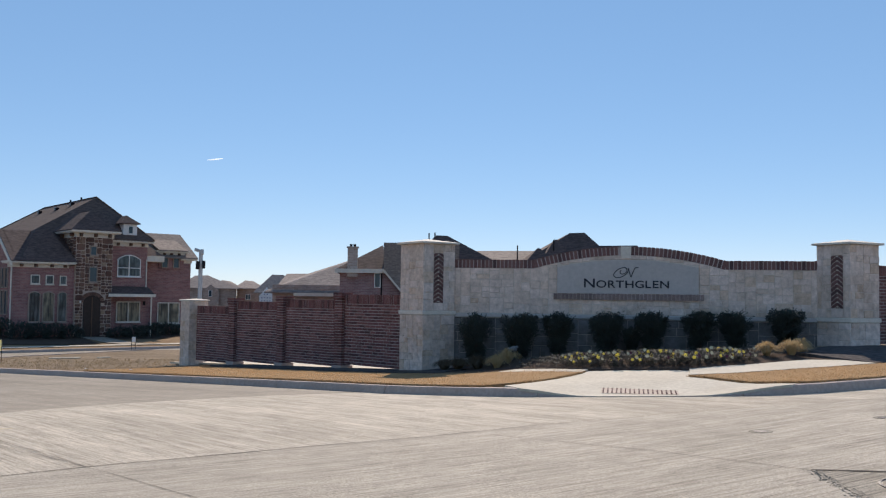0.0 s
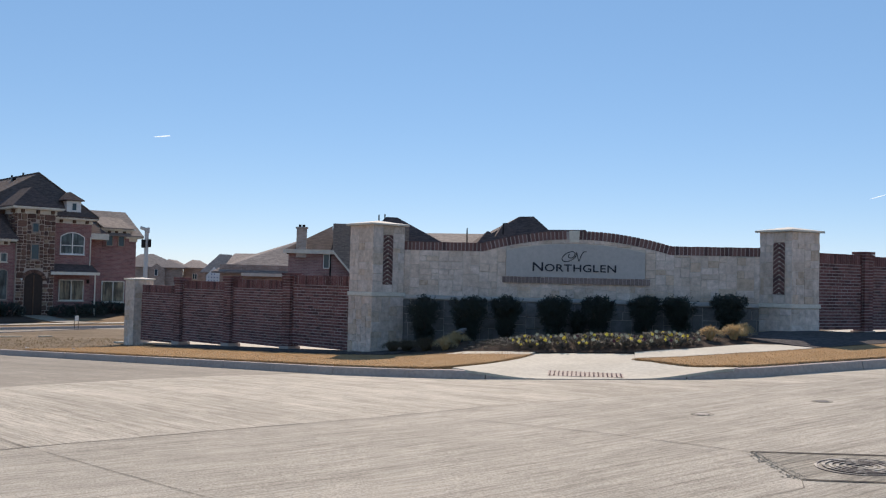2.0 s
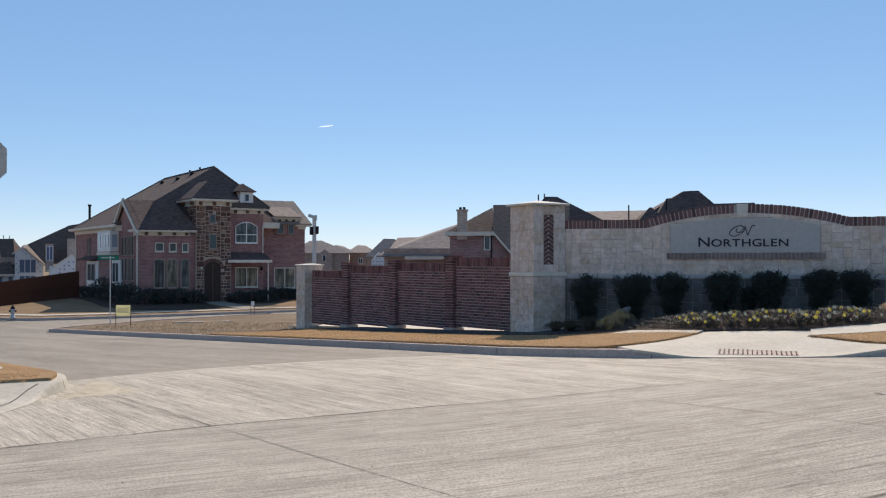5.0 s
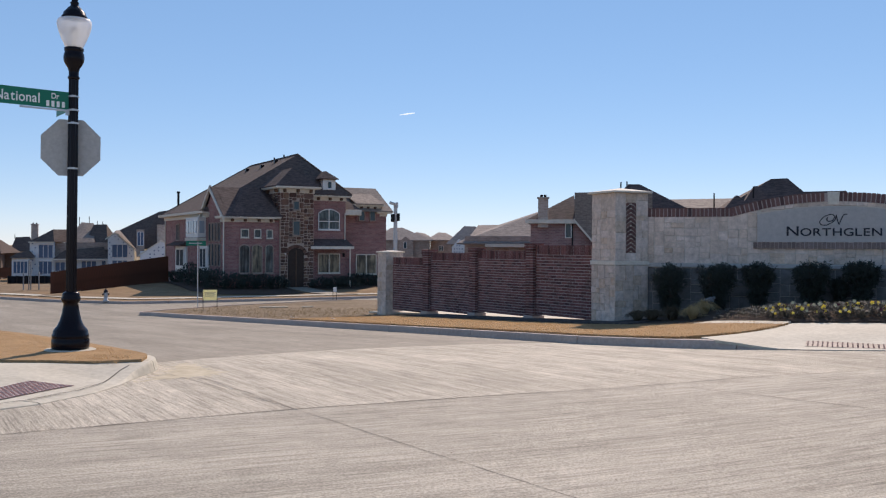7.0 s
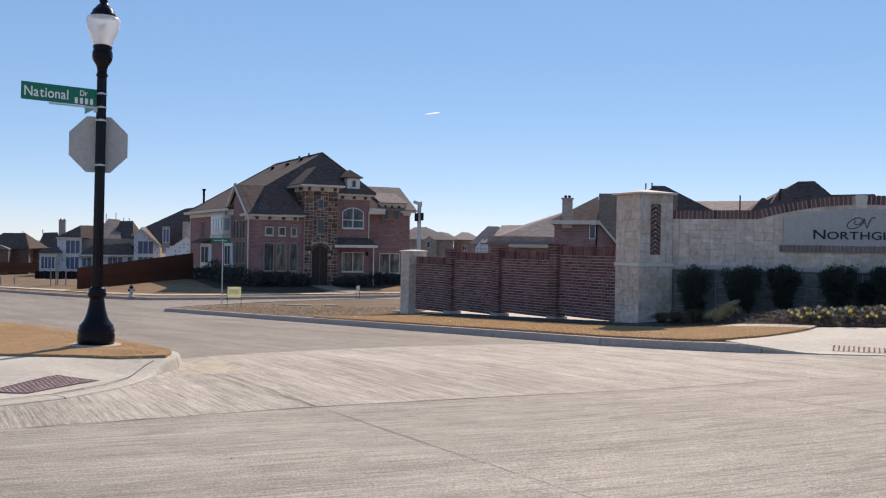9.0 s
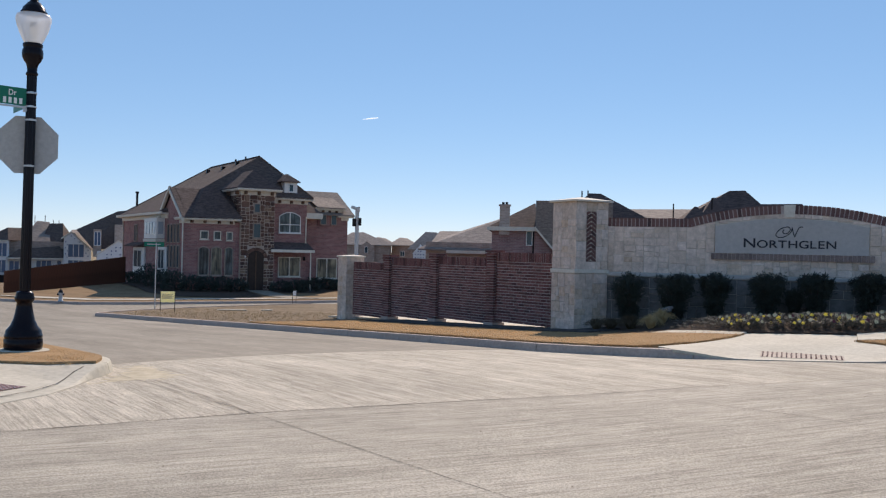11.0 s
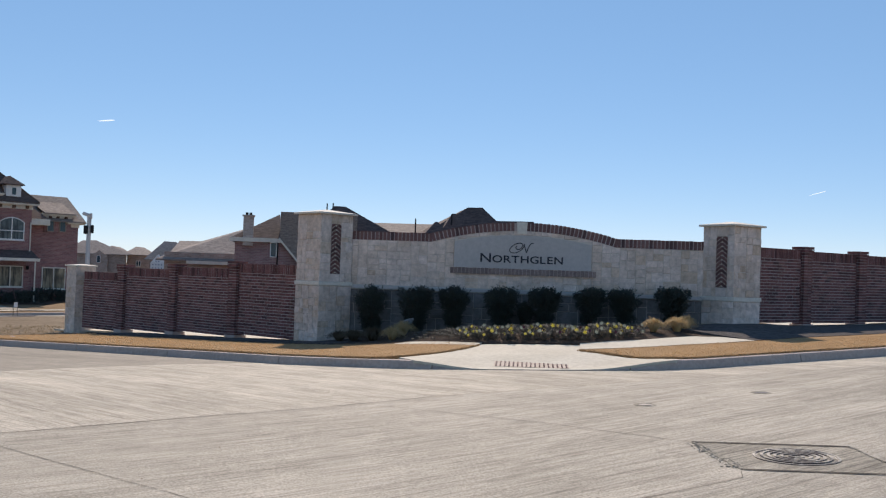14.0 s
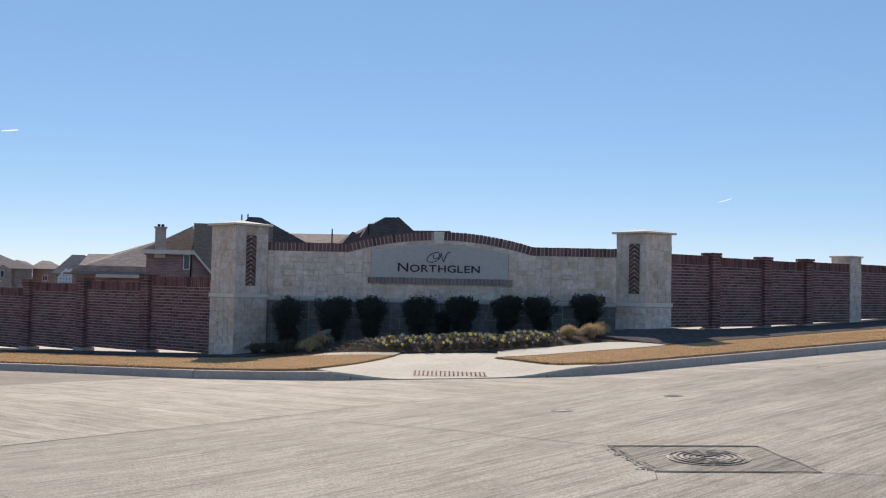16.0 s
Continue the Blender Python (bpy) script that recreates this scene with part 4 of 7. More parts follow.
def rubble_face(parent, x0, x1, y, z0, z1, seed, holes, side=False):
    """Irregular flat field stones bedded in wide pale joints, kept clear of the openings."""
    rn = random.Random(seed)
    for a, b, c, d in ashlar(rn, x0, x1, z0, z1, 0.22, 0.44):
        cut = [h for h in holes if a < h[1] - 0.04 and b > h[0] + 0.04 and c < h[3] - 0.04 and d > h[2] + 0.04]
        if cut:
            h = cut[0]
            if h[0] - a > 0.09:
                b = h[0]
            elif b - h[1] > 0.09:
                a = h[1]
            elif d - h[3] > 0.07:
                c = h[3]
            elif h[2] - c > 0.07:
                d = h[2]
            else:
                continue
        g = 0.018
        w, h_ = b - a - 2 * g, d - c - 2 * g
        if w < 0.05 or h_ < 0.05:
            continue
        ring = []
        for px_, pz_ in ((0, 0), (0.5, -0.03), (1, 0), (1.02, 0.5), (1, 1), (0.5, 1.03), (0, 1), (-0.02, 0.5)):
            pull = 0.16 if px_ in (0, 1) and pz_ in (0, 1) else 0.05
            ring.append((a + g + w * (px_ + (0.5 - px_) * rn.uniform(0, pull)), c + g + h_ * (pz_ + (0.5 - pz_) * rn.uniform(0, pull))))
        bm = bmesh.new()
        back = [bm.verts.new((px_, y, pz_)) for px_, pz_ in ring]
        mx, mz, proud = (a + b) / 2, (c + d) / 2, rn.uniform(0.03, 0.06)
        face = [bm.verts.new((mx + (px_ - mx) * 0.9, y - proud + rn.uniform(-0.008, 0.008), mz + (pz_ - mz) * 0.9)) for px_, pz_ in ring]
        for i in range(8):
            bm.faces.new((back[i], back[(i + 1) % 8], face[(i + 1) % 8], face[i]))
        bm.faces.new(face)
        part("stone", bm, M_FIELD, parent, m=SIDE if side else None)


M_FIELD = pieces("field_stone", [(0.0, (0.10, 0.058, 0.048)), (0.3, (0.17, 0.092, 0.072)), (0.6, (0.25, 0.15, 0.115)), (0.8, (0.13, 0.085, 0.08)), (0.93, (0.32, 0.21, 0.15)), (1.0, (0.36, 0.27, 0.20))], 9, 0.9, 0.5, 0.012)
M_FMORT = grainy("pale_stone_mortar", (0.44, 0.35, 0.29), (0.54, 0.44, 0.37), 20)
# walls
solid(H, "wall", M_HBRICK, -4.6, -1.2, -0.6, 4.4, -1.7, 2.95, label="red brick front bay")
solid(H, "wall", M_HBRICK, -4.62, -1.0, 3.0, 14.5, -1.7, 3.40, label="red brick garden side")
solid(H, "wall", M_HBRICK, -1.1, 3.28, 2.2, 14.4, -1.7, 4.5)
solid(H, "wall", M_HBRICK, 0.7, 3.3, 0.0, 3.0, -1.7, 4.45, label="red brick front bay")
solid(H, "wall", M_HBRICK, 3.1, 6.6, 1.0, 6.0, -1.7, 3.55, label="red brick side wing")
solid(H, "wall", M_HBRICK, 4.45, 6.1, 0.93, 2.0, 3.0, 4.0, label="raised brick wall over the wing's eaves")
tower = solid(H, "wall", M_FMORT, -1.25, 0.86, -0.8, 3.0, -1.7, 4.75, label="rubble stone tower")
TW = ((-0.47, -0.06, 3.55, 4.15), (-0.50, -0.01, 2.02, 2.97), (-0.80, 0.25, -1.7, 1.55), (-1.0, 0.45, 1.0, 1.35))
rubble_face(tower, -1.25, 0.86, -0.8, -1.3, 4.66, 11, TW)
rubble_face(tower, -3.0, 0.78, -1.25, 3.3, 4.66, 12, (), True)
gable = prism(bmesh.new(), [(-4.4, 2.9), (0.6, 2.9), (0.6, 3.1), (-1.87, 4.82), (-4.4, 3.1)], -4.6, -4.3)
part("wall", gable, M_HBRICK, H, "brick gable on the garden side", m=SIDE)
board = bmesh.new()
for a, b in (((0.98, 3.02), (-1.87, 4.98)), ((-1.87, 4.98), (-4.72, 3.02))):
    prism(board, [(a[0], a[1] + 0.1), (b[0], b[1] - 0.03), (b[0], b[1] - 0.24), (a[0], a[1] - 0.11)], -4.86, -4.72)
part("barge_board", board, M_TRIM, H, "cream gable board", m=SIDE)
verge = bmesh.new()
for a, b in (((0.98, 3.18), (-1.87, 5.0)), ((-1.87, 5.0), (-4.75, 3.18))):
    prism(verge, [a, b, (b[0], b[1] - 0.07), (a[0], a[1] - 0.07)], -4.80, -4.45)
part("roof", verge, M_ROOF, H, "shingled verge over the gable", m=SIDE)
# roofs
part("roof", hull(*[(u, v, z) for u in (-4.50, -1.15) for v, z in ((-0.98, 3.12), (-0.98, 3.18), (1.87, 5.0), (4.75, 3.18), (4.75, 3.12))]), M_ROOF, H, "dark shingled gable roof")
part("roof", hull((-4.3, -1.0, 3.17), (-1.16, -1.0, 3.17), (-3.0, 0.75, 5.03), (-2.3, 0.75, 5.05), (-3.0, 1.8, 4.95), (-2.2, 1.8, 4.98), (-1.16, 1.0, 3.3)), M_ROOF, H, "steep dark hipped roof over the front bay")
part("roof", hull((-5.0, 3.1, 3.5), (-5.0, 3.1, 3.58), (-5.0, 15.0, 3.42), (-5.0, 15.0, 3.5), (0.9, -0.33, 4.56), (3.58, -0.33, 4.56), (0.9, -0.33, 4.65), (3.58, -0.33, 4.65), (3.58, 15, 4.56), (3.58, 15, 4.65), (0.94, 2.3, 7.27), (0.97, 12.2, 7.22)), M_ROOF2, H, "brown hipped shingle roof")
part("roof", hip(-1.66, 1.18, -1.16, 4.2, 4.99, -0.28, -0.28, -0.04, 4.2, 6.19, 6.19, 0.06), M_ROOF, H, "dark hipped shingle roof")
part("roof", hull(*[(u, v, z) for u in (3.2, 6.92) for v, z in ((0.62, 3.66), (0.62, 3.73), (3.4, 5.34), (6.3, 3.73), (6.3, 3.66))]), M_ROOF3, H, "tan shingled gable roof")
part("roof", hull((4.3, 0.6, 4.1), (6.22, 0.6, 4.1), (4.3, 0.6, 4.17), (6.22, 0.6, 4.17), (4.3, 2.6, 4.9), (6.22, 2.6, 4.9)), M_ROOF3, H, "tan shingled roof over the raised wall")
part("roof", hull((3.28, 0.15, 3.68), (4.42, 0.15, 3.68), (3.28, 0.15, 3.74), (4.42, 0.15, 3.74), (3.28, 1.3, 4.5), (3.75, 1.3, 4.5), (4.42, 1.3, 3.9)), M_ROOF, H, "small dark shingled roof")
part("roof", hull((0.62, -1.02, 1.33), (3.42, -1.02, 1.33), (0.62, -1.02, 1.40), (3.42, -1.02, 1.40), (0.8, 0.0, 1.86), (3.38, 0.0, 1.86), (0.8, 0.0, 1.33), (3.38, 0.0, 1.33)), M_ROOF, H, "dark shingled porch roof")
solid(H, "fascia", M_TRIM, 0.60, 3.44, -1.07, -1.02, 1.24, 1.41)
solid(H, "fascia", M_TRIM, 3.30, 4.44, 0.10, 0.15, 3.40, 3.74)
solid(H, "soffit", M_TRIM, 3.30, 4.44, 0.15, 1.0, 3.38, 3.44)
for a, b in (((0.94, 2.3, 7.28), (0.97, 12.2, 7.23)), ((0.94, 2.3, 7.28), (3.58, -0.33, 4.66)), ((0.97, 12.2, 7.23), (-5.0, 15.0, 3.5))):
    part("ridge_cap", rod(bmesh.new(), a, b, 0.055, 6), M_ROOF2, H)
# eaves
eaves(H, -1.25, 0.86, -0.8, 3.0, 4.62, 4.99, brackets=(-1.03, -0.2, 0.63), side_brackets=(-0.45, 1.2))
eaves(H, -4.6, -1.62, -0.6, 0.2, 2.82, 3.14, brackets=(-4.17, -3.4, -2.54, -1.81))
eaves(H, 0.95, 3.28, 0.0, 2.0, 4.24, 4.58, 0.28, brackets=(1.44, 2.21, 2.97))
eaves(H, 4.45, 6.1, 0.93, 1.5, 3.84, 4.12, 0.22, brackets=(4.77, 5.23, 5.73))
eaves(H, 6.12, 6.60, 1.0, 1.5, 3.38, 3.68, 0.3)
wing_eave = bmesh.new()
box(wing_eave, -4.70, -4.55, 2.75, 14.6, 3.16, 3.42)
box(wing_eave, -5.0, -4.55, 2.72, 14.9, 3.40, 3.50)
box(wing_eave, -5.06, -4.98, 2.70, 14.95, 3.42, 3.56)
part("cornice", wing_eave, M_TRIM, H, "cream-painted frieze along the garden side")
# dormer
solid(H, "dormer", M_WHITE, 1.76, 2.60, -0.05, 2.0, 4.75, 5.60, label="white boarded dormer")
part("dormer_roof", hip(1.52, 2.74, -0.24, 1.8, 5.58, 2.1, 2.14, 0.35, 1.6, 6.13, 6.13, 0.05), M_ROOF, H)
window(H, 2.04, 2.32, 5.01, 5.45, -0.07)
# front windows and door
for x0, x1, z0 in ((-3.62, -3.16, 1.92), (-2.81, -2.41, 1.91), (-2.04, -1.70, 1.89)):
    window(H, x0, x1, z0, z0 + 0.48, -0.62, 1, 1, M_GLASSD, M_TRIM)
for x0, x1, gl in ((-3.71, -3.09, M_GLASSD), (-2.96, -2.33, M_GLASSW), (-2.13, -1.64, M_GLASSD)):
    window(H, x0, x1, -0.20, 1.36, -0.62, 1, 1, gl, M_DULL, arch=0.12)
window(H, -0.44, -0.09, 3.61, 4.12, -0.82, 1, 1, M_GLASS, M_DULL)
window(H, -0.48, -0.03, 2.07, 2.93, -0.82, 1, 1, M_GLASS, M_DULL)
window(H, 1.47, 2.87, 2.46, 3.46, -0.02, 2, 2, M_GLASSD, M_WHITE, arch=0.27)
window(H, 1.47, 2.90, -0.25, 0.94, -0.02, 2, 1, M_GLASSW, M_TRIM)
window(H, 4.62, 5.02, 3.07, 3.80, 0.90, 1, 1, M_GLASS, M_DULL, sill=False)
window(H, 5.38, 5.75, 3.07, 3.80, 0.90, 1, 1, M_GLASS, M_DULL, sill=False)
window(H, 4.46, 5.88, -0.38, 0.89, 0.98, 2, 1, M_GLASSW, M_TRIM)
surround = bmesh.new()
for i in range(12):
    a0, a1 = radians(180 * i / 12), radians(180 * (i + 1) / 12 - 2)
    prism(surround, [(-0.27 + r * math.cos(a), 0.88 + 0.85 * r * math.sin(a)) for r, a in ((0.50, a0), (0.72, a0), (0.72, a1), (0.50, a1))], -0.88, -0.79)
part("arch_stones", surround, M_FIELD, H, "ring of arch stones round the entrance")
arch = bmesh.new()
prism(arch, [(-0.77, -1.4), (0.23, -1.4), (0.23, 0.88)] + [(-0.27 + 0.5 * math.cos(radians(a)), 0.88 + 0.42 * math.sin(radians(a))) for a in range(15, 180, 15)] + [(-0.77, 0.88)], -0.83, -0.79)
door = part("door", arch, M_DOOR, H, "dark arched entrance door")
solid(door, "leaf_trim", M_BRACKET, -0.30, -0.24, -0.86, -0.82, -1.2, 1.2)
solid(H, "porch_light", M_WHITE, -0.99, -0.91, -0.92, -0.80, 0.88, 1.0)
solid(H, "porch_light", M_BLACK, 3.10, 3.2, -0.14, 0.0, 0.75, 0.98)
# garden side: tall staircase windows, boxed bay, framed windows
for v0, v1 in ((0.12, 0.58), (0.86, 1.22), (1.52, 1.98), (2.24, 2.74)):
    side_window(H, v0, v1, 0.2, 1.52, -4.62, 1, 1, M_SCREEN, M_DULL, sill=False)
    side_window(H, v0, v1, 1.68, 2.78, -4.62, 1, 1, M_SCREEN, M_DULL, sill=False)
bay = solid(H, "bay_window", M_WHITE, -5.12, -4.6, 3.45, 6.5, 1.93, 3.18, label="white panelled bay window")
solid(bay, "bay_sill", M_TRIM, -5.16, -4.6, 3.40, 6.55, 1.72, 1.90)
for i in range(4):
    solid(bay, "pane", M_PALE, -5.16, -5.10, 3.75 + i * 0.66, 4.22 + i * 0.66, 2.2, 2.95)
solid(bay, "pane", M_PALE, -5.02, -4.72, 3.42, 3.46, 2.2, 2.95)
side_window(H, 10.28, 11.03, 1.75, 2.87, -4.64, 2, 1, M_SCREEN, M_DULL, sill=False)
solid(H, "window_surround", M_WHITE, -4.72, -4.6, 8.02, 11.02, -0.5, 1.35, label="white boarded window surround")
side_window(H, 8.5, 10.6, 0.02, 1.16, -4.74, 2, 1, M_SCREEN, M_WHITE, sill=False)
part("awning", hull(*[(u, v, z) for v in (7.9, 11.7) for u, z in ((-5.2, 1.38), (-5.2, 1.44), (-4.6, 1.70), (-4.6, 1.38))]), M_ROOF, H)
solid(H, "window_surround", M_WHITE, -4.72, -4.6, 2.66, 4.6, -0.5, 1.4, label="white boarded window surround")
side_window(H, 2.9, 4.3, 0.06, 1.25, -4.74, 2, 1, M_SCREEN, M_WHITE, sill=False)
for x, y, z0, z1 in ((-4.68, -0.68, -1.2, 2.85), (3.24, -0.06, 1.7, 3.5), (3.24, -0.9, -1.2, 1.3), (-4.68, 14.3, -1.2, 3.2)):
    part("downpipe", rod(bmesh.new(), (x, y, z0), (x, y, z1), 0.04, 6), M_TRIM, H)
for x, y, z, h in ((0.95, 4.9, 7.22, 0.24), (0.96, 6.9, 7.21, 0.22)):
    part("vent_pipe", rod(bmesh.new(), (x, y, z - 0.1), (x, y, z + h), 0.06, 6), M_BLACK, H)
for u, v in ((0.05, 10.1), (0.1, 6.9), (0.45, 5.1)):
    z = 3.56 + (u + 5.0) * 0.618
    part("roof_vent", boxed(u - 0.12, u + 0.12, v - 0.16, v + 0.16, z - 0.05, z + 0.17, bevel=0.03), M_BLACK, H)
part("flue", rod(bmesh.new(), (-3.75, 14.3, 3.9), (-3.75, 14.3, 5.25), 0.085, 8), M_BLACK, H, "black metal flue")
part("flue_cap", rod(bmesh.new(), (-3.75, 14.3, 5.2), (-3.75, 14.3, 5.32), 0.13, 8), M_BLACK, H)


def details(ob, b, extras):
    """Windows, chimneys, pipes, gables, boards and sloping roofs of a distant house."""
    for e in extras:
        if e[0] == "window":
            window(ob, *e[1:5], e[5], e[6], 1, M_GLASSB if b > 20 else M_GLASS, M_WHITE, sill=False)
        elif e[0] == "chimney":
            c = solid(ob, "chimney", M_CHIM, *e[1:7])
            solid(c, "chimney_cap", M_CHIM, e[1] - 0.05, e[2] + 0.05, e[3] - 0.05, e[4] + 0.05, e[6] - 0.06, e[6] + 0.004)
            for x in (e[1] + 0.16, e[2] - 0.16):
                part("chimney_pot", rod(bmesh.new(), (x, (e[3] + e[4]) / 2, e[6]), (x, (e[3] + e[4]) / 2, e[6] + 0.13), 0.07, 8), M_BLACK, c)
        elif e[0] == "pipe":
            part("vent_pipe", rod(bmesh.new(), e[1], e[2], 0.035, 6), M_BLACK, ob)
        elif e[0] == "gable":
            g = bmesh.new()
            prism(g, [(e[1], e[3]), (e[2], e[3]), ((e[1] + e[2]) / 2, e[4])], e[5], e[5] + 0.3)
            part("gable", g, e[6], ob)
        elif e[0] == "fascia":
            solid(ob, "fascia", M_TRIM, *e[1:7])
        elif e[0] == "slope":
            g = bmesh.new()
            prism(g, e[1], e[2], e[3])
            part("roof", g, M_ROOF3, ob, "brown sloping shingle roof")
        elif e[0] == "rake":
            g = bmesh.new()
            (ax_, az_), (bx_, bz_) = e[1], e[2]
            prism(g, [(ax_, az_), (bx_, bz_), (bx_, bz_ - 0.14), (ax_, az_ - 0.14)], e[3] - 0.08, e[3])
            part("barge_board", g, M_TRIM, ob)
        elif e[0] == "wrapped_gable":
            part("gable", prism(bmesh.new(), e[1], e[2], e[2] + 0.3), M_WRAP, ob)
        elif e[0] == "hull":
            part("roof", hull(*e[2:]), e[1], ob)
        elif e[0] == "tape":
            part("wrap_print", boxed(*e[1:7]), M_TAPE, ob)


def far_house(name, label, r, b, k, walls, roofs, extras=()):
    """A distant house: wall blocks (x0, x1, y0, y1, z0, z1, material), hipped roofs and gable windows."""
    ob = thing(name, label, "house", from_eye(r, b, k), group="houses beyond the walls")
    for w in walls:
        solid(ob, "wall", w[6], *w[:6])
    for rf in roofs:
        part("roof", hip(*rf[:11], eave=0.08), rf[11], ob)
    details(ob, b, extras)
    return ob


far_house("house", "brown brick house with a tall chimney and shingle roof", 48, 5.0, 1.667,
          [(-1.7, 1.6, 0.0, 5.0, -1.0, 2.72, M_PLUM)],
          [(-1.95, 0.55, -0.25, 6.0, 2.68, 0.44, 0.46, 2.2, 3.0, 4.12, 4.12, M_ROOF), (0.40, 4.0, 0.4, 6.0, 2.9, 0.5, 3.4, 2.6, 3.0, 4.16, 4.2, M_ROOF3)],
          [("chimney", -1.33, -0.83, -0.2, 0.3, 2.4, 3.9), ("fascia", -1.95, 0.55, -0.28, -0.2, 2.6, 2.8), ("window", 0.02, 0.3, 1.9, 2.6, -0.02, 1), ("pipe", (0.36, -0.05, 1.2), (0.36, -0.05, 2.7)), ("slope", [(0.46, 2.80), (1.6, 1.45), (4.2, 1.45), (4.2, 4.14), (0.46, 4.12)], -0.3, 0.6), ("rake", (0.42, 2.86), (1.62, 1.46), -0.3)])
far_house("house", "long tan-roofed house behind the brick wall", 48, 5.0, 1.9,
          [(-5.2, -1.0, 2.0, 6.0, -1.0, 2.0, M_HBRICK2)],
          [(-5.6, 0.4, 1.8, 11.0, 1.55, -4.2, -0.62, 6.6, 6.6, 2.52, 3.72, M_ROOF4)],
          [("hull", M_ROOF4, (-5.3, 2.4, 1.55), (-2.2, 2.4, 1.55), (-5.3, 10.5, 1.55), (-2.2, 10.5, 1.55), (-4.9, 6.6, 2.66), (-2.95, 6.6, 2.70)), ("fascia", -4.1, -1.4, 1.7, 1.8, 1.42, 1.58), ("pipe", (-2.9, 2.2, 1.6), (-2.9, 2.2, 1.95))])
behind = far_house("house", "dark-roofed house rising behind the sign wall", 48, 5.0, 1.7,
          [(2.2, 12.2, 1.0, 5.5, -1.0, 3.25, M_HBRICK)], [],
          [("hull", M_ROOF3, (4.5, 1.5, 3.0), (9.5, 1.5, 3.0), (4.5, 9, 3.0), (9.5, 9, 3.0), (5.0, 5.5, 4.05), (9.3, 5.5, 4.12)),
           ("hull", M_ROOF, (1.8, 0.4, 3.2), (6.1, 0.4, 3.3), (1.8, 6, 3.2), (6.1, 6, 3.3), (3.19, 2.0, 4.67), (3.77, 2.0, 4.66)),
           ("hull", M_ROOF, (7.4, 0.4, 3.2), (12.6, 0.4, 3.2), (7.4, 6, 3.2), (12.6, 6, 3.2), (10.28, 2.2, 4.93), (11.06, 2.2, 4.96))])
details(behind, 5.0, [
           ("hull", M_ROOF, (8.3, 0.0, 3.2), (10.3, 0.0, 3.2), (8.3, 3, 3.2), (10.3, 3, 3.2), (9.25, 1.1, 4.50), (9.42, 1.1, 4.50)),
           ("hull", M_ROOF, (7.5, -0.2, 3.2), (9.2, -0.2, 3.2), (7.5, 2, 3.2), (9.2, 2, 3.2), (8.3, 0.7, 4.02), (8.4, 0.7, 4.02)),
           ("hull", M_ROOF, (11, 1, 3.2), (14.5, 1, 3.2), (11, 6, 3.2), (14.5, 6, 3.2), (11.4, 2.2, 4.27), (13.9, 2.2, 4.33)),
           ("pipe", (2.85, 2.6, 4.2), (2.85, 2.6, 4.82)), ("pipe", (3.16, 2.6, 4.2), (3.16, 2.6, 4.85)), ("pipe", (7.55, 2.6, 3.4), (7.55, 2.6, 4.24)), ("pipe", (9.12, 0.6, 3.7), (9.12, 0.6, 4.45))])
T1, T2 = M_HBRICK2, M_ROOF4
far_house("house", "tan brick house with a brown roof beyond the lots", 110, 12.0, 1.5,
          [(-8.2, -2.0, 0.0, 6.0, -2.0, 2.2, T1), (-5.5, -3.8, -0.5, 3.0, -2.0, 1.9, T1)],
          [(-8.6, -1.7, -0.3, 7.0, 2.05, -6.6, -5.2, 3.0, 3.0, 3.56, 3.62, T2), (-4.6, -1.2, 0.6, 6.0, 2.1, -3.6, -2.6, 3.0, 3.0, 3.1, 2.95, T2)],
          [("gable", -5.6, -3.75, 1.85, 2.55, -0.55, T1), ("window", -4.9, -4.55, 1.2, 1.9, -0.58, 1)])
far_house("house", "tan brick house with a low roof beyond the lots", 112, 12.0, 1.55,
          [(-1.9, 1.2, 0.0, 6.0, -2.0, 2.2, T1)],
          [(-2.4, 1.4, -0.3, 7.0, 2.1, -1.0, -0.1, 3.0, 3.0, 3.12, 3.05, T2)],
          [("window", -0.9, -0.4, 0.9, 1.5, -0.03, 2)])
far_house("house", "wide house with a wrapped white gable beyond the lots", 108, 12.0, 1.45,
          [(0.5, 11.0, 0.4, 6.0, -2.0, 1.7, T1), (0.6, 2.2, -0.2, 2.0, -2.0, 1.25, M_WRAP)],
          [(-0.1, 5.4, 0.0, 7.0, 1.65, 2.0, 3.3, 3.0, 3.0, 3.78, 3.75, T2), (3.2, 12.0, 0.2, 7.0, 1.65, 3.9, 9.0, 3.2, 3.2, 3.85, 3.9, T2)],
          [("gable", 0.5, 2.3, 1.25, 2.3, -0.25, M_WRAP), ("window", 2.6, 3.4, 0.7, 1.5, 0.35, 3), ("fascia", 3.7, 9.6, 0.1, 0.2, 1.45, 1.68)]
          + [("tape", 0.8 + 0.3 * i, 0.9 + 0.3 * i, -0.28, -0.24, 0.75 + 0.35 * j, 0.87 + 0.35 * j) for i in range(4) for j in range(3) if abs(i - 1.5) < 2.2 - 0.55 * j])
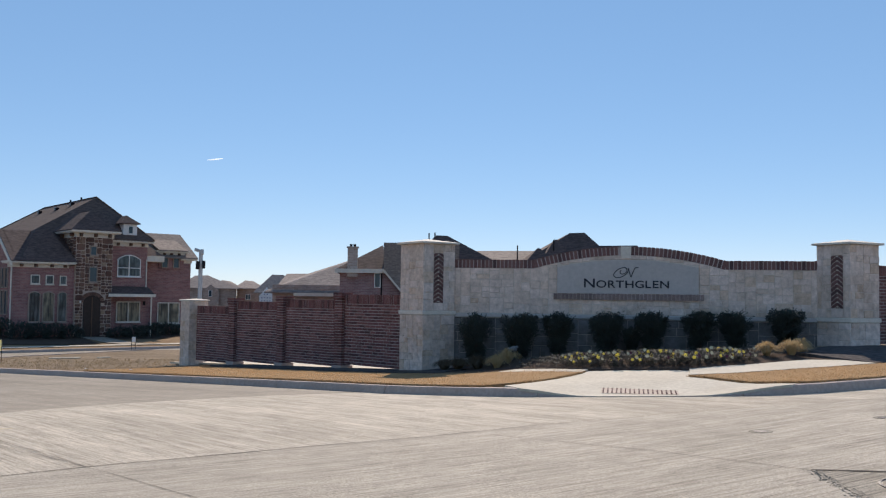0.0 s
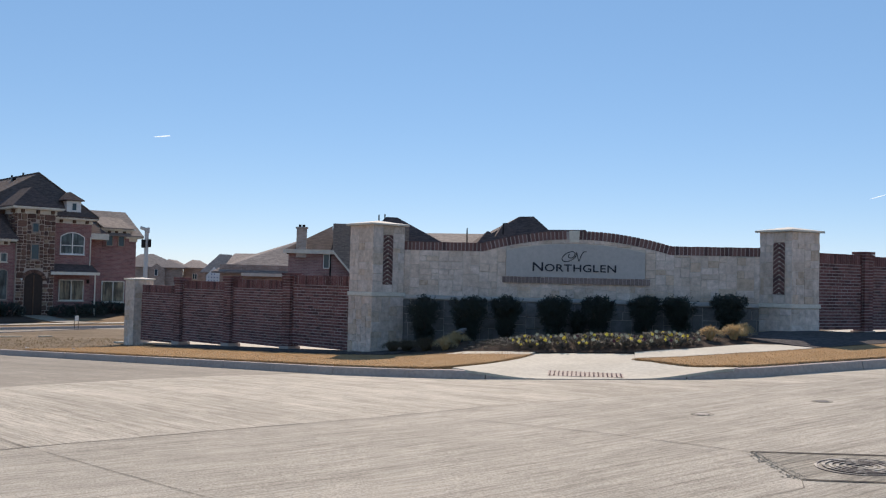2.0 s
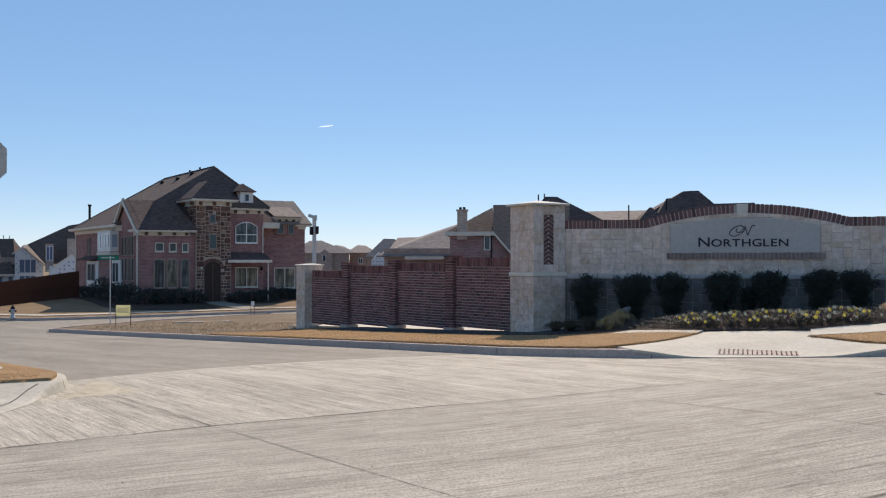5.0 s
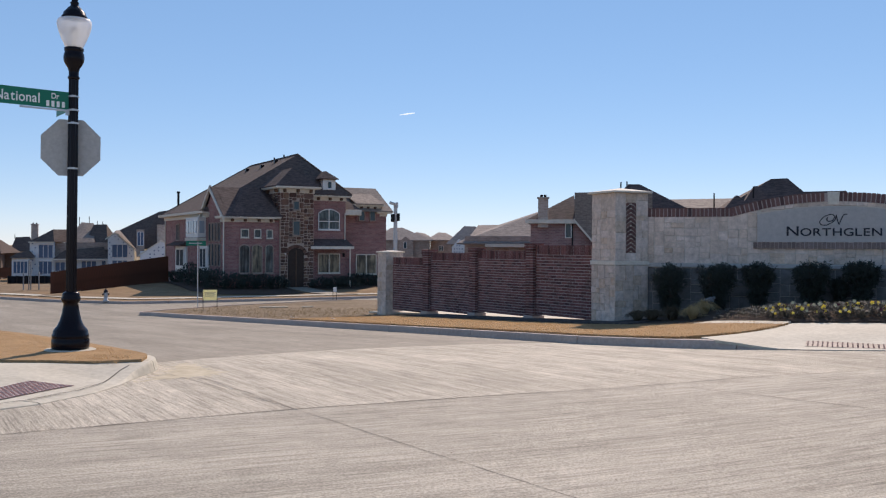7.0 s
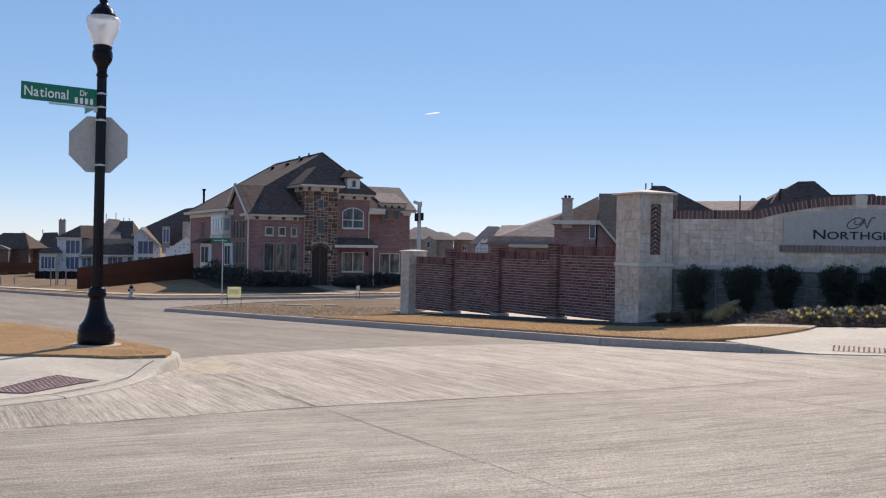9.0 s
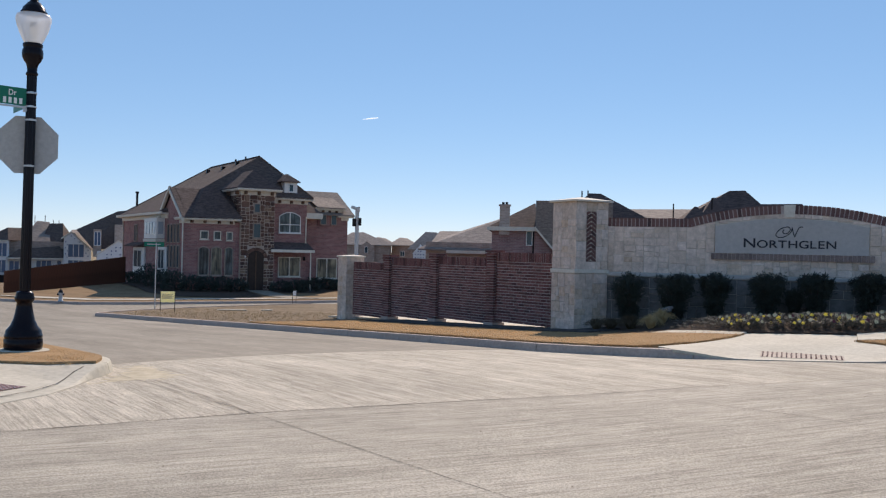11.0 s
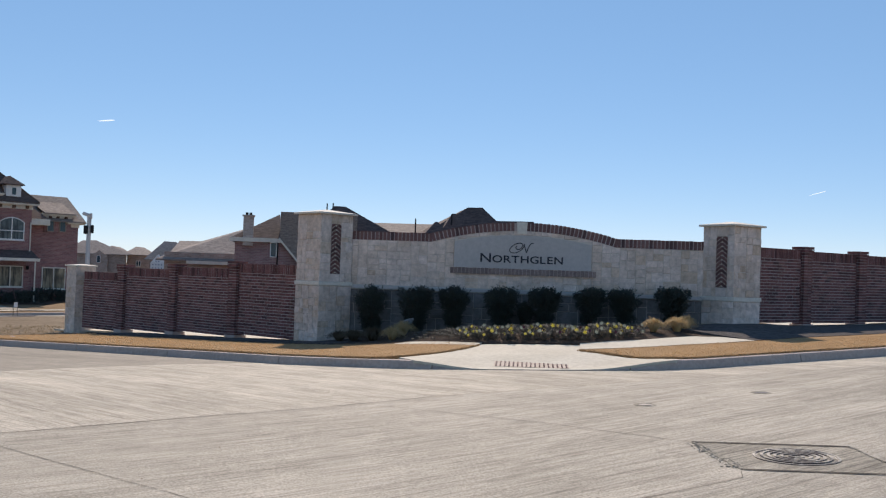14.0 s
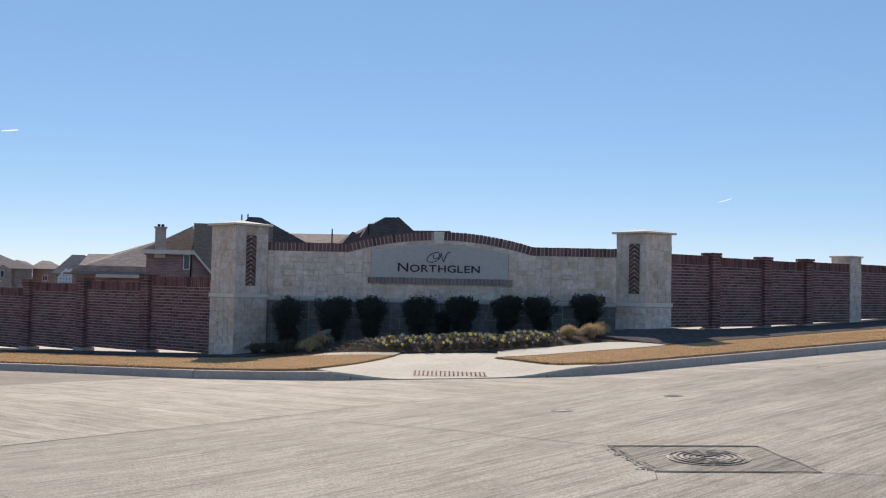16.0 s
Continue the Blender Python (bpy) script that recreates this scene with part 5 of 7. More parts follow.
# homes under construction on the far left
R1 = M_ROOF2
far_house("house", "dark brick house with a dark hipped roof", 105, 30.0, 1.45,
          [(-17, -12.7, 0.3, 4.0, -3.0, 0.55, M_BROWN), (-13.0, -11.4, 4.0, 8.0, -3.0, 0.55, M_BROWN), (-16.2, -14.3, -1.8, 0.5, -3.0, 0.4, M_BROWN)], [],
          [("hull", R1, (-17.2, 0, 0.46), (-12.64, 0, 0.5), (-17.2, 5, 0.46), (-11.3, 5, 0.57), (-15.3, 1.6, 2.06), (-13.2, 1.6, 2.09)),
           ("hull", R1, (-12.6, 6, 0.5), (-10.2, 6, 0.8), (-12.6, 10, 0.5), (-10.2, 10, 0.8), (-12.1, 7.5, 2.19), (-10.7, 7.5, 2.26)),
           ("hull", M_ROOF3, (-16.4, -2, 0.4), (-14.2, -2, 0.41), (-16.4, 1, 0.4), (-14.2, 1, 0.41), (-15.3, -1.4, 0.95), (-15.9, -1.4, 0.95)),
           ("pipe", (-13.5, 2.0, 1.8), (-13.5, 2.0, 2.3)), ("pipe", (-12.2, 7.6, 2.0), (-12.2, 7.6, 2.5))])
prints = [(-9.8 + 0.26 * ((j * 3) % 2), 1.45 - 0.42 * j) for j in range(7)] + [(-2.42 + 0.16 * (j % 2), 1.6 - 0.3 * j) for j in range(6)] + [(-0.5 + 0.2 * (j % 2), 1.1 - 0.3 * j) for j in range(4)] + [(-1.9, 2.2), (-1.6, 1.95), (-1.1, 1.6)]
wrapped = far_house("house", "house under construction in white wrap with tall windows", 105, 30.0, 1.4,
          [(-10.0, -7.7, 0.0, 5.0, -3.0, 1.68, M_WRAP), (-7.7, -2.5, 0.2, 5.0, -3.0, 0.2, M_WRAP), (-11.55, -9.95, -1.0, 1.0, -3.0, 0.06, M_WRAP), (-2.55, 0.04, -1.0, 2.0, -3.0, 0.86, M_WRAP), (-7.7, -2.0, 1.0, 6.0, -3.0, 1.66, T1)], [],
          [("hull", R1, (-10.15, -0.3, 1.66), (-7.7, -0.3, 1.70), (-10.15, 5, 1.66), (-4.4, 5, 1.68), (-7.9, 1.1, 2.97), (-6.7, 2.4, 2.99)),
           ("hull", M_ROOF3, (-6.8, 1.0, 1.6), (-3.9, 1.0, 1.6), (-6.8, 8, 1.6), (-3.9, 8, 1.6), (-5.36, 5, 3.82), (-4.15, 5, 3.72)),
           ("hull", R1, (-5.4, 0.2, 0.1), (-2.55, 0.2, 0.1), (-5.4, 4.5, 0.1), (-1.7, 6, 2.0), (-4.1, 3.6, 3.55), (-2.8, 3.6, 3.6)),
           ("hull", R1, (-7.9, -0.6, -0.1), (-2.5, -0.6, 0.0), (-7.9, 0.4, -0.1), (-2.5, 1.0, 0.0), (-6.74, 0.5, 0.85), (-3.0, 0.8, 1.2))])
details(wrapped, 30.0, [
           ("hull", R1, (-11.75, -1.4, 0.06), (-9.37, -1.4, 0.12), (-11.75, 1, 0.06), (-9.5, 1, 0.12), (-11.1, -0.8, 0.55), (-10.0, -0.5, 0.85)),
           ("hull", M_ROOF3, (-1.86, -0.95, 2.6), (0.45, -0.95, 0.75), (-1.86, 5, 2.6), (0.45, 5, 0.75), (-1.85, 4.2, 2.98), (0.15, 4.2, 2.97), (-2.7, -0.95, 2.02), (-2.7, 5, 2.02)),
           ("wrapped_gable", [(-2.55, 0.84), (0.04, 0.84), (-1.86, 2.54), (-2.55, 2.06)], -1.0), ("rake", (-1.86, 2.72), (0.25, 0.85), -1.0), ("rake", (-2.8, 2.06), (-1.86, 2.72), -1.0),
           ("chimney", -9.97, -9.33, 1.0, 1.6, 1.0, 3.5), ("fascia", -10.1, -7.7, -0.34, -0.28, 1.58, 1.70), ("fascia", -7.8, -2.55, -0.66, -0.6, -0.16, -0.02)])
details(wrapped, 30.0, [
           ("window", -9.19, -7.82, 0.04, 1.41, -0.03, 3), ("window", -9.17, -7.89, -1.56, -0.26, -0.03, 3), ("window", -11.41, -10.09, -1.49, -0.25, -1.03, 4), ("window", -7.63, -6.68, -1.3, -0.35, 0.17, 2), ("window", -5.14, -3.69, -0.99, -0.25, 0.17, 3), ("window", -3.18, -2.75, -1.6, -0.23, 0.17, 1), ("window", -2.16, -0.62, 0.12, 1.46, -1.03, 3), ("window", -2.14, -0.61, -0.58, -0.16, -1.03, 3),
           ("pipe", (-5.58, 5, 3.4), (-5.58, 5, 4.37)), ("pipe", (-4.59, 5, 3.4), (-4.59, 5, 4.46)), ("pipe", (-3.73, 3.6, 3.3), (-3.73, 3.6, 3.92)), ("pipe", (-3.18, 3.6, 3.3), (-3.18, 3.6, 3.89))]
          + [("tape", x, x + 0.1, -0.04 if x < -5 else -1.04, 0.01 if x < -5 else -0.99, z, z + 0.11) for x, z in prints])
# the pale brick block at x 2.3 stands in for a sunlit tan roof
far_house("house", "dark-roofed house under construction with white wrap gable", 104, 30.0, 1.3,
          [(0.23, 1.01, 0.5, 1.6, 0.2, 3.02, T1), (0.6, 3.6, 0.2, 6.0, -3.0, 0.8, M_WRAP), (2.3, 3.6, 0.6, 2.5, 0.8, 3.55, M_CHIM)], [],
          [("hull", R1, (-1.5, 5, 3.0), (0.3, 1.6, 0.9), (3.8, 1.6, 1.2), (3.8, 8, 1.2), (-1.5, 9, 3.0), (2.6, 5, 5.05), (3.8, 5, 5.25)),
           ("window", 0.31, 0.93, 1.35, 2.77, 0.47, 2), ("wrapped_gable", [(0.62, -2.5), (3.6, -2.5), (3.6, 1.35), (2.62, 1.8), (0.62, 0.38)], -1.0), ("rake", (0.4, 0.36), (2.62, 1.95), -1.0), ("rake", (2.62, 1.95), (3.7, 1.42), -1.0)]
          + [("tape", 1.5 + 0.42 * i, 1.62 + 0.42 * i, -1.04, -0.99, 0.05 + 0.36 * j, 0.18 + 0.36 * j) for i in range(5) for j in range(4) if j * 0.36 < 0.55 + 0.42 * i and (i * 3 + j * 2) % 5 < 3])


# ---- the street lamp with its signs ----
def lamp_post():
    b, r, k = radians(33.35), 13.6, 1.0709
    x, y = -r * math.sin(b), r * math.cos(b)
    z = 0.0485
    ob = thing("street_lamp", "black cast-iron street lamp with a frosted acorn globe", "street lamp", pose(x, y, z, 0.2, 0.45, 33.0) @ Matrix.Scale(k, 4))
    part("footing", turned([(0.30, -0.1), (0.30, 0.018), (0.285, 0.024)], 32), M_WALK, ob, "round concrete footing")
    part("base", turned([(0.215, 0.03), (0.222, 0.06), (0.222, 0.14), (0.212, 0.16), (0.218, 0.175), (0.218, 0.20), (0.205, 0.215), (0.205, 0.245), (0.19, 0.27), (0.155, 0.31), (0.125, 0.38), (0.105, 0.46), (0.092, 0.54), (0.086, 0.585), (0.098, 0.60), (0.112, 0.62), (0.114, 0.65), (0.10, 0.675), (0.104, 0.69), (0.09, 0.715), (0.066, 0.73)], 28), M_BLACK, ob, "flared fluted base", smooth=True)
    sh = bmesh.new()
    n = 32
    rows_ = []
    for h, rad in ((0.72, 0.064), (3.34, 0.057)):
        rows_.append([sh.verts.new(((rad - (0.005 if i % 2 else 0)) * math.cos(2 * math.pi * i / n), (rad - (0.005 if i % 2 else 0)) * math.sin(2 * math.pi * i / n), h)) for i in range(n)])
    for i in range(n):
        sh.faces.new((rows_[0][i], rows_[0][(i + 1) % n], rows_[1][(i + 1) % n], rows_[1][i]))
    sh.faces.new(rows_[1])
    part("shaft", sh, M_BLACK, ob)
    part("capital", turned([(0.057, 3.33), (0.070, 3.345), (0.070, 3.365), (0.058, 3.38), (0.060, 3.43), (0.072, 3.475), (0.10, 3.515), (0.118, 3.555), (0.123, 3.60), (0.118, 3.645), (0.105, 3.67), (0.115, 3.685), (0.115, 3.715), (0.10, 3.725)], 24), M_BLACK, ob, smooth=True)
    part("globe", turned([(0.10, 3.72), (0.118, 3.76), (0.155, 3.84), (0.188, 3.93), (0.204, 4.005), (0.202, 4.045), (0.185, 4.072), (0.15, 4.082)], 28), M_GLOBE, ob, "frosted acorn glass globe", smooth=True)
    part("burner", turned([(0.03, 3.70), (0.03, 3.80), (0.055, 3.83), (0.055, 3.95), (0.03, 3.98)], 12), M_WHITE, ob)
    part("globe_cap", turned([(0.152, 4.077), (0.155, 4.102), (0.135, 4.122), (0.128, 4.157), (0.1, 4.182), (0.075, 4.217), (0.05, 4.232), (0.045, 4.257), (0.055, 4.272), (0.035, 4.297), (0.045, 4.327), (0.05, 4.357), (0.03, 4.397), (0.012, 4.457), (0.004, 4.487)], 20), M_BLACK, ob, smooth=True)
    # stop sign, seen from behind
    oc = bmesh.new()
    R = 0.375
    prism(oc, [(R * math.cos(radians(22.5 + 45 * i)), 2.500 + R * math.sin(radians(22.5 + 45 * i))) for i in range(8)], 0.066, 0.071)
    part("stop_sign", oc, M_ALU, ob, "grey aluminium back of an octagonal sign", m=Matrix.Translation((-0.03, 0, 0)) @ Matrix.Rotation(radians(-5), 4, "Z"))
    for h in (2.24, 2.795, 2.955, 3.122):
        part("band", turned([(0.0655, h - 0.010), (0.067, h - 0.010), (0.067, h + 0.010), (0.0655, h + 0.010)], 20), M_STEEL, ob, "steel strap")
        solid(ob, "band_clamp", M_STEEL, -0.02, 0.025, -0.085, -0.062, h - 0.012, h + 0.012)
    # street name blades on brackets
    turn = Matrix.Rotation(radians(20), 4, "Z")
    blade = part("name_blade", boxed(-0.95, -0.06, -0.004, 0.004, 2.960, 3.170), M_GREEN, ob, "green street name blade", m=turn)
    lettering("National", -0.915, -0.405, 3.008, 0.117, -0.006, blade, M_REFLECT, "glyph", depth=0.003)
    lettering("Dr", -0.265, -0.175, 3.073, 0.068, -0.006, blade, M_REFLECT, "glyph", depth=0.003)
    for i in range(4):
        solid(blade, "number_bar", M_REFLECT, -0.327 + i * 0.062, -0.292 + i * 0.062, -0.0065, -0.004, 2.975, 3.045)
    bar = bmesh.new()
    box(bar, -0.63, -0.05, -0.012, 0.012, 2.933, 2.954)
    box(bar, -0.09, -0.05, -0.015, 0.015, 2.888, 2.954)
    part("blade_bracket", bar, M_STEEL, ob, m=turn)
    part("name_blade", boxed(-0.92, -0.07, -0.004, 0.004, 2.972, 3.178), M_GREEN, ob, "green street name blade", m=Matrix.Rotation(radians(-77), 4, "Z"))
    return ob


def frosted():
    """Frosted glass: part clear, part scattering, with a faint gloss."""
    m = material("frosted_globe", (0.88, 0.89, 0.90), 0.25, spec=0.5)
    clear, milk = node(m, "ShaderNodeBsdfTransparent"), node(m, "ShaderNodeBsdfTranslucent")
    milk.inputs["Color"].default_value = (0.9, 0.92, 0.95, 1)
    a, b = node(m, "ShaderNodeMixShader", Fac=0.55), node(m, "ShaderNodeMixShader", Fac=0.45)
    wire(m, clear.outputs[0], a.inputs[1]), wire(m, milk.outputs[0], a.inputs[2])
    wire(m, m.node_tree.nodes["Principled BSDF"].outputs[0], b.inputs[2]), wire(m, a.outputs[0], b.inputs[1])
    wire(m, b.outputs[0], m.node_tree.nodes["Material Output"].inputs["Surface"])
    return m


M_GLOBE = frosted()
M_ALU = grainy("sign_back", (0.36, 0.36, 0.35), (0.46, 0.46, 0.45), 20, 0.55, 0.05, big=0.2)
M_GREEN = material("green_sheeting", (0.0, 0.16, 0.10), 0.4)
M_REFLECT = material("white_sheeting", (0.8, 0.82, 0.8), 0.4)
M_RED_PAD = grainy("red_tactile", (0.135, 0.066, 0.066), (0.21, 0.105, 0.10), 30, 0.8)
M_DUSTPAD = grainy("dusty_tactile", (0.36, 0.28, 0.23), (0.52, 0.44, 0.37), 30, 0.8)
M_DOME = grainy("worn_domes", (0.42, 0.33, 0.31), (0.58, 0.47, 0.44), 40, 0.8)
M_IRON = grainy("cast_iron", (0.03, 0.026, 0.024), (0.075, 0.062, 0.055), 30, 0.55, 0.4, spec=0.5)


def dusty_iron():
    """Cast iron with road dust lying in patches."""
    m = material("dusty_cast_iron", (0.05, 0.042, 0.038), 0.6, spec=0.4)
    v = coords(m)
    patch, fine = noise_of(m, v, 5.0, 5, 0.7), noise_of(m, v, 40, 4, 0.7)
    iron = ramp(m, fine, (0.3, (0.022, 0.018, 0.018)), (0.7, (0.07, 0.055, 0.05)))
    paint(m, mix(m, ramp(m, patch, (0.48, (0, 0, 0)), (0.56, (1, 1, 1))), iron, (0.36, 0.32, 0.26)))
    bump(m, fine, 0.4, 0.004)
    return m


M_DUSTIRON = dusty_iron()
M_JOINT = grainy("dusty_joint", (0.115, 0.10, 0.085), (0.24, 0.215, 0.18), 12, 0.9)
M_GAP = grainy("open_joint_dirt", (0.035, 0.03, 0.026), (0.10, 0.088, 0.075), 14, 0.95)
M_SILT = material("silt_fabric", (0.018, 0.018, 0.022), 0.8)
M_CONDUIT = material("weathered_conduit", (0.24, 0.24, 0.24), 0.6)
# grey plastic darkened to hold the shade round the floodlight
M_CASE = material("shaded_grey_plastic", (0.16, 0.165, 0.17), 0.6)
M_PVC = material("grey_plastic", (0.42, 0.43, 0.44), 0.5)
lamp_post()


# ---- paving details ----
def tactile(name, label, corner, ux, uy, nx, ny, zf, stagger=0.0, pad=None, top=None, size=0.021):
    """A red pad of truncated domes laid in the ramp."""
    ux, uy = Vector(ux), Vector(uy)
    at = lambda u, v, h=0.0: (corner[0] + ux.x * u + uy.x * v, corner[1] + ux.y * u + uy.y * v, zf(corner[0] + ux.x * u + uy.x * v, corner[1] + ux.y * u + uy.y * v) + h)
    bm = bmesh.new()
    g = [[bm.verts.new(at(i / nx, j / ny, 0.006)) for i in range(nx + 1)] for j in range(ny + 1)]
    for a, b in zip(g, g[1:]):
        for i in range(nx):
            bm.faces.new((a[i], a[i + 1], b[i + 1], b[i]))
    ob = thing(name, label, "tactile paving", bm=bm, mat=pad or M_RED_PAD)
    d = bmesh.new()
    for i in range(nx):
        for j in range(ny):
            c = Vector(at((i + 0.5 + stagger * (0.5 if j % 2 else -0.5)) / nx, (j + 0.5) / ny, 0.006))
            lo = [d.verts.new(c + Vector((size * math.cos(k * 1.0472), size * math.sin(k * 1.0472), 0))) for k in range(6)]
            hi = [d.verts.new(c + Vector((size * 0.8 * math.cos(k * 1.0472), size * 0.8 * math.sin(k * 1.0472), 0.005))) for k in range(6)]
            for k in range(6):
                d.faces.new((lo[k], lo[(k + 1) % 6], hi[(k + 1) % 6], hi[k]))
            d.faces.new(hi)
    tagged(part("dome_field", d, top or M_DOME, ob, "rows of truncated domes"), kind="stuff")
    return ob


tactile("tactile_paving", "dusty tactile paving pad with dark red domes in the ramp", (2.17, 14.66), (1.04, -0.60), (0.08, 0.44), 17, 7, lambda x, y: block_z(x, y) + 0.010, 0.0, M_DUSTPAD, M_RED_PAD, 0.014)
tactile("tactile_paving", "brick-red tactile paving pad at the lamp's corner", (-6.27, 8.84), (0.44, 0.11), (-0.11, -1.02), 8, 18, lambda x, y: isle_z(x, y) + 0.007, 0.0, size=0.0175)


def manhole(x, y):
    z = street_z(x, y)
    ob = thing("manhole", "rusty ringed manhole cover in a sunken concrete collar", "manhole cover", pose(x, y, z, 0, -2, 10))
    prof = [(0.325, 0.0), (0.325, 0.010), (0.305, 0.012), (0.30, 0.005)]
    part("frame", turned(prof, 40), M_DUSTIRON, ob, "iron frame ring")
    lid = part("lid", turned([(0.29, 0.0), (0.29, 0.005), (0.28, 0.006)], 40), M_COLLAR, ob, "dust-filled iron lid with raised rings")
    for r in (0.27, 0.22, 0.17, 0.12, 0.06):
        part("ring", turned([(r, 0.004), (r, 0.014), (r - 0.024, 0.014), (r - 0.024, 0.004)], 36), M_DUSTIRON, lid)
    return ob


def strip(name, label, pts, width, lift=0.004, mat=None, jitter=0.0, zf=street_z):
    """A narrow dark joint or crack that follows the paving."""
    line = dense(pts, 0.18)
    rn = random.Random(str(pts))
    line = [(x + rn.uniform(-jitter, jitter), y + rn.uniform(-jitter, jitter)) for x, y in line]
    ws = [width * rn.uniform(0.4, 1.3) for _ in line]
    bm = bmesh.new()
    ring = []
    for i, (x, y) in enumerate(line):
        (x0, y0), (x1, y1) = line[max(0, i - 1)], line[min(len(line) - 1, i + 1)]
        l = math.hypot(x1 - x0, y1 - y0) or 1
        nx, ny = -(y1 - y0) / l * ws[i] / 2, (x1 - x0) / l * ws[i] / 2
        ring.append((bm.verts.new((x + nx, y + ny, zf(x, y) + lift)), bm.verts.new((x - nx, y - ny, zf(x, y) + lift))))
    for (a, b), (c, d) in zip(ring, ring[1:]):
        bm.faces.new((a, b, d, c))
    return thing(name, label, "road joint", bm=bm, mat=mat or M_JOINT, kind="structure")


manhole(3.46, 7.22)
JOINT_LINE = [(-12, -0.4), (-5.05, 6.38), (-3.16, 8.15), (-1.58, 9.36), (1.11, 11.2), (4.27, 12.54), (8.5, 14.2)]
strip("road_joint_main", "dark sealed joint between two slabs", JOINT_LINE[:5], 0.019, jitter=0.008)
strip("road_joint_main_far", "faint sealed joint between two slabs", JOINT_LINE[4:], 0.008, jitter=0.004)
strip("road_joint_cross", "dark sawn joint across the slab", [(-5.7, 10.5), (-3.15, 8.2), (-0.66, 5.84), (4, 1.4)], 0.008, jitter=0.004)
strip("road_joint_cross_two", "dark sawn joint across the slab", [(0.0, 10.63), (1.85, 9.05), (2.88, 7.94)], 0.011, jitter=0.004)
strip("road_joint_long", "dark sawn joint along the roadway", [(-3.5, 2.7), (2.06, 6.13), (2.76, 6.56), (2.84, 6.8)], 0.010, jitter=0.005)
strip("road_joint_long_two", "dark sawn joint along the roadway", [(4.1, 7.6), (4.47, 7.57), (5.24, 8.09), (14, 13.4)], 0.007, jitter=0.005)
strip("road_joint_gutter", "dark sawn joint towards the kerb", [(7.07, 14.3), (8.55, 13.2), (12, 10.6)], 0.013, jitter=0.004)
strip("road_joint_corner", "thin wandering crack from the island kerb", [(-5.72, 9.86), (-4.88, 9.99), (-4.06, 9.13), (-3.15, 8.21)], 0.010, jitter=0.012)
strip("road_joint_front", "thin crack running on from the collar", [(4.0, 6.5), (4.6, 6.2), (6.4, 5.7)], 0.01, jitter=0.008)
strip("road_joint_island", "dark joint between the corner pavement and its kerb", [(x, y) for x, y in dense(shrink(ISLE_RIM, 0.19), 0.2) if 7.0 < y < 10.35 and x > -6.6], 0.020, 0.012, mat=M_GAP, jitter=0.004, zf=isle_z)
DRIFT = [(-6.22, 11.55), (-5.95, 11.9), (-5.4, 11.2), (-4.95, 10.75), (-4.75, 10.25), (-5.15, 9.85), (-5.45, 9.55), (-5.46, 9.2), (-5.6, 9.75), (-5.85, 10.85)]
M_SAND = grainy("washed_sand", (0.42, 0.36, 0.255), (0.58, 0.515, 0.385), 7, 0.95, 0.8, 0.02)
thing("sand_drift", "pale washed sand drifted against the island kerb", "sand", bm=sheet(dense(DRIFT + [DRIFT[0]], 0.1)[:-1], 0.09, lambda x, y: street_z(x, y) - 0.005 + 0.009 * smooth(0.0, 0.4, distance(DRIFT + [DRIFT[0]], x, y)) + 0.005 * math.sin(x * 31 - y * 17 + 3 * math.sin(y * 5)) * math.sin(x * 7 + y * 11)), mat=M_SAND, kind="structure")
COLLAR = [(2.88, 7.94), (2.85, 6.82), (4.0, 6.5), (4.1, 7.6)]
strip("road_joint_collar_back", "dark open joint behind the manhole collar", [COLLAR[0], COLLAR[3]], 0.052, 0.006, mat=M_GAP, jitter=0.005)
strip("road_joint_collar_front", "dark open joint before the manhole collar", [COLLAR[1], COLLAR[2]], 0.034, 0.006, mat=M_GAP, jitter=0.004)
for nm, i, j, k in (("left", 0, 1, 3), ("right", 2, 3, 4)):
    strip("road_joint_collar_" + nm, "chipped crumbling edge of the manhole collar", [COLLAR[i], COLLAR[j]], 0.03, 0.005, mat=M_COLLAR, jitter=0.022)
    chips = bmesh.new()
    rn = random.Random(k)
    for _ in range(240 if nm == "left" else 60):
        u = rn.random()
        x, y = COLLAR[i][0] + (COLLAR[j][0] - COLLAR[i][0]) * u + rn.gauss(0, 0.035), COLLAR[i][1] + (COLLAR[j][1] - COLLAR[i][1]) * u + rn.gauss(0, 0.02)
        r, z = rn.uniform(0.004, 0.016 if nm == "left" else 0.009), street_z(x, y)
        base = [chips.verts.new((x + r * rn.uniform(0.6, 1.3) * math.cos(t), y + r * rn.uniform(0.6, 1.3) * math.sin(t), z)) for t in (0.3, 1.6, 2.9, 4.2, 5.5)]
        top = chips.verts.new((x, y, z + r * 0.6))
        for t in range(5):
            chips.faces.new((base[t], base[(t + 1) % 5], top))
    thing("concrete_chips", "small broken concrete chips by the manhole collar", "rubble", bm=chips, mat=M_COLLAR, kind="stuff")
thing("manhole_collar", "rough concrete collar round the manhole", "paving", bm=sheet([(2.91, 7.9), (2.88, 6.85), (3.98, 6.54), (4.07, 7.57)], 0.2, lambda x, y: street_z(x, y) + 0.003), mat=M_COLLAR, kind="structure")
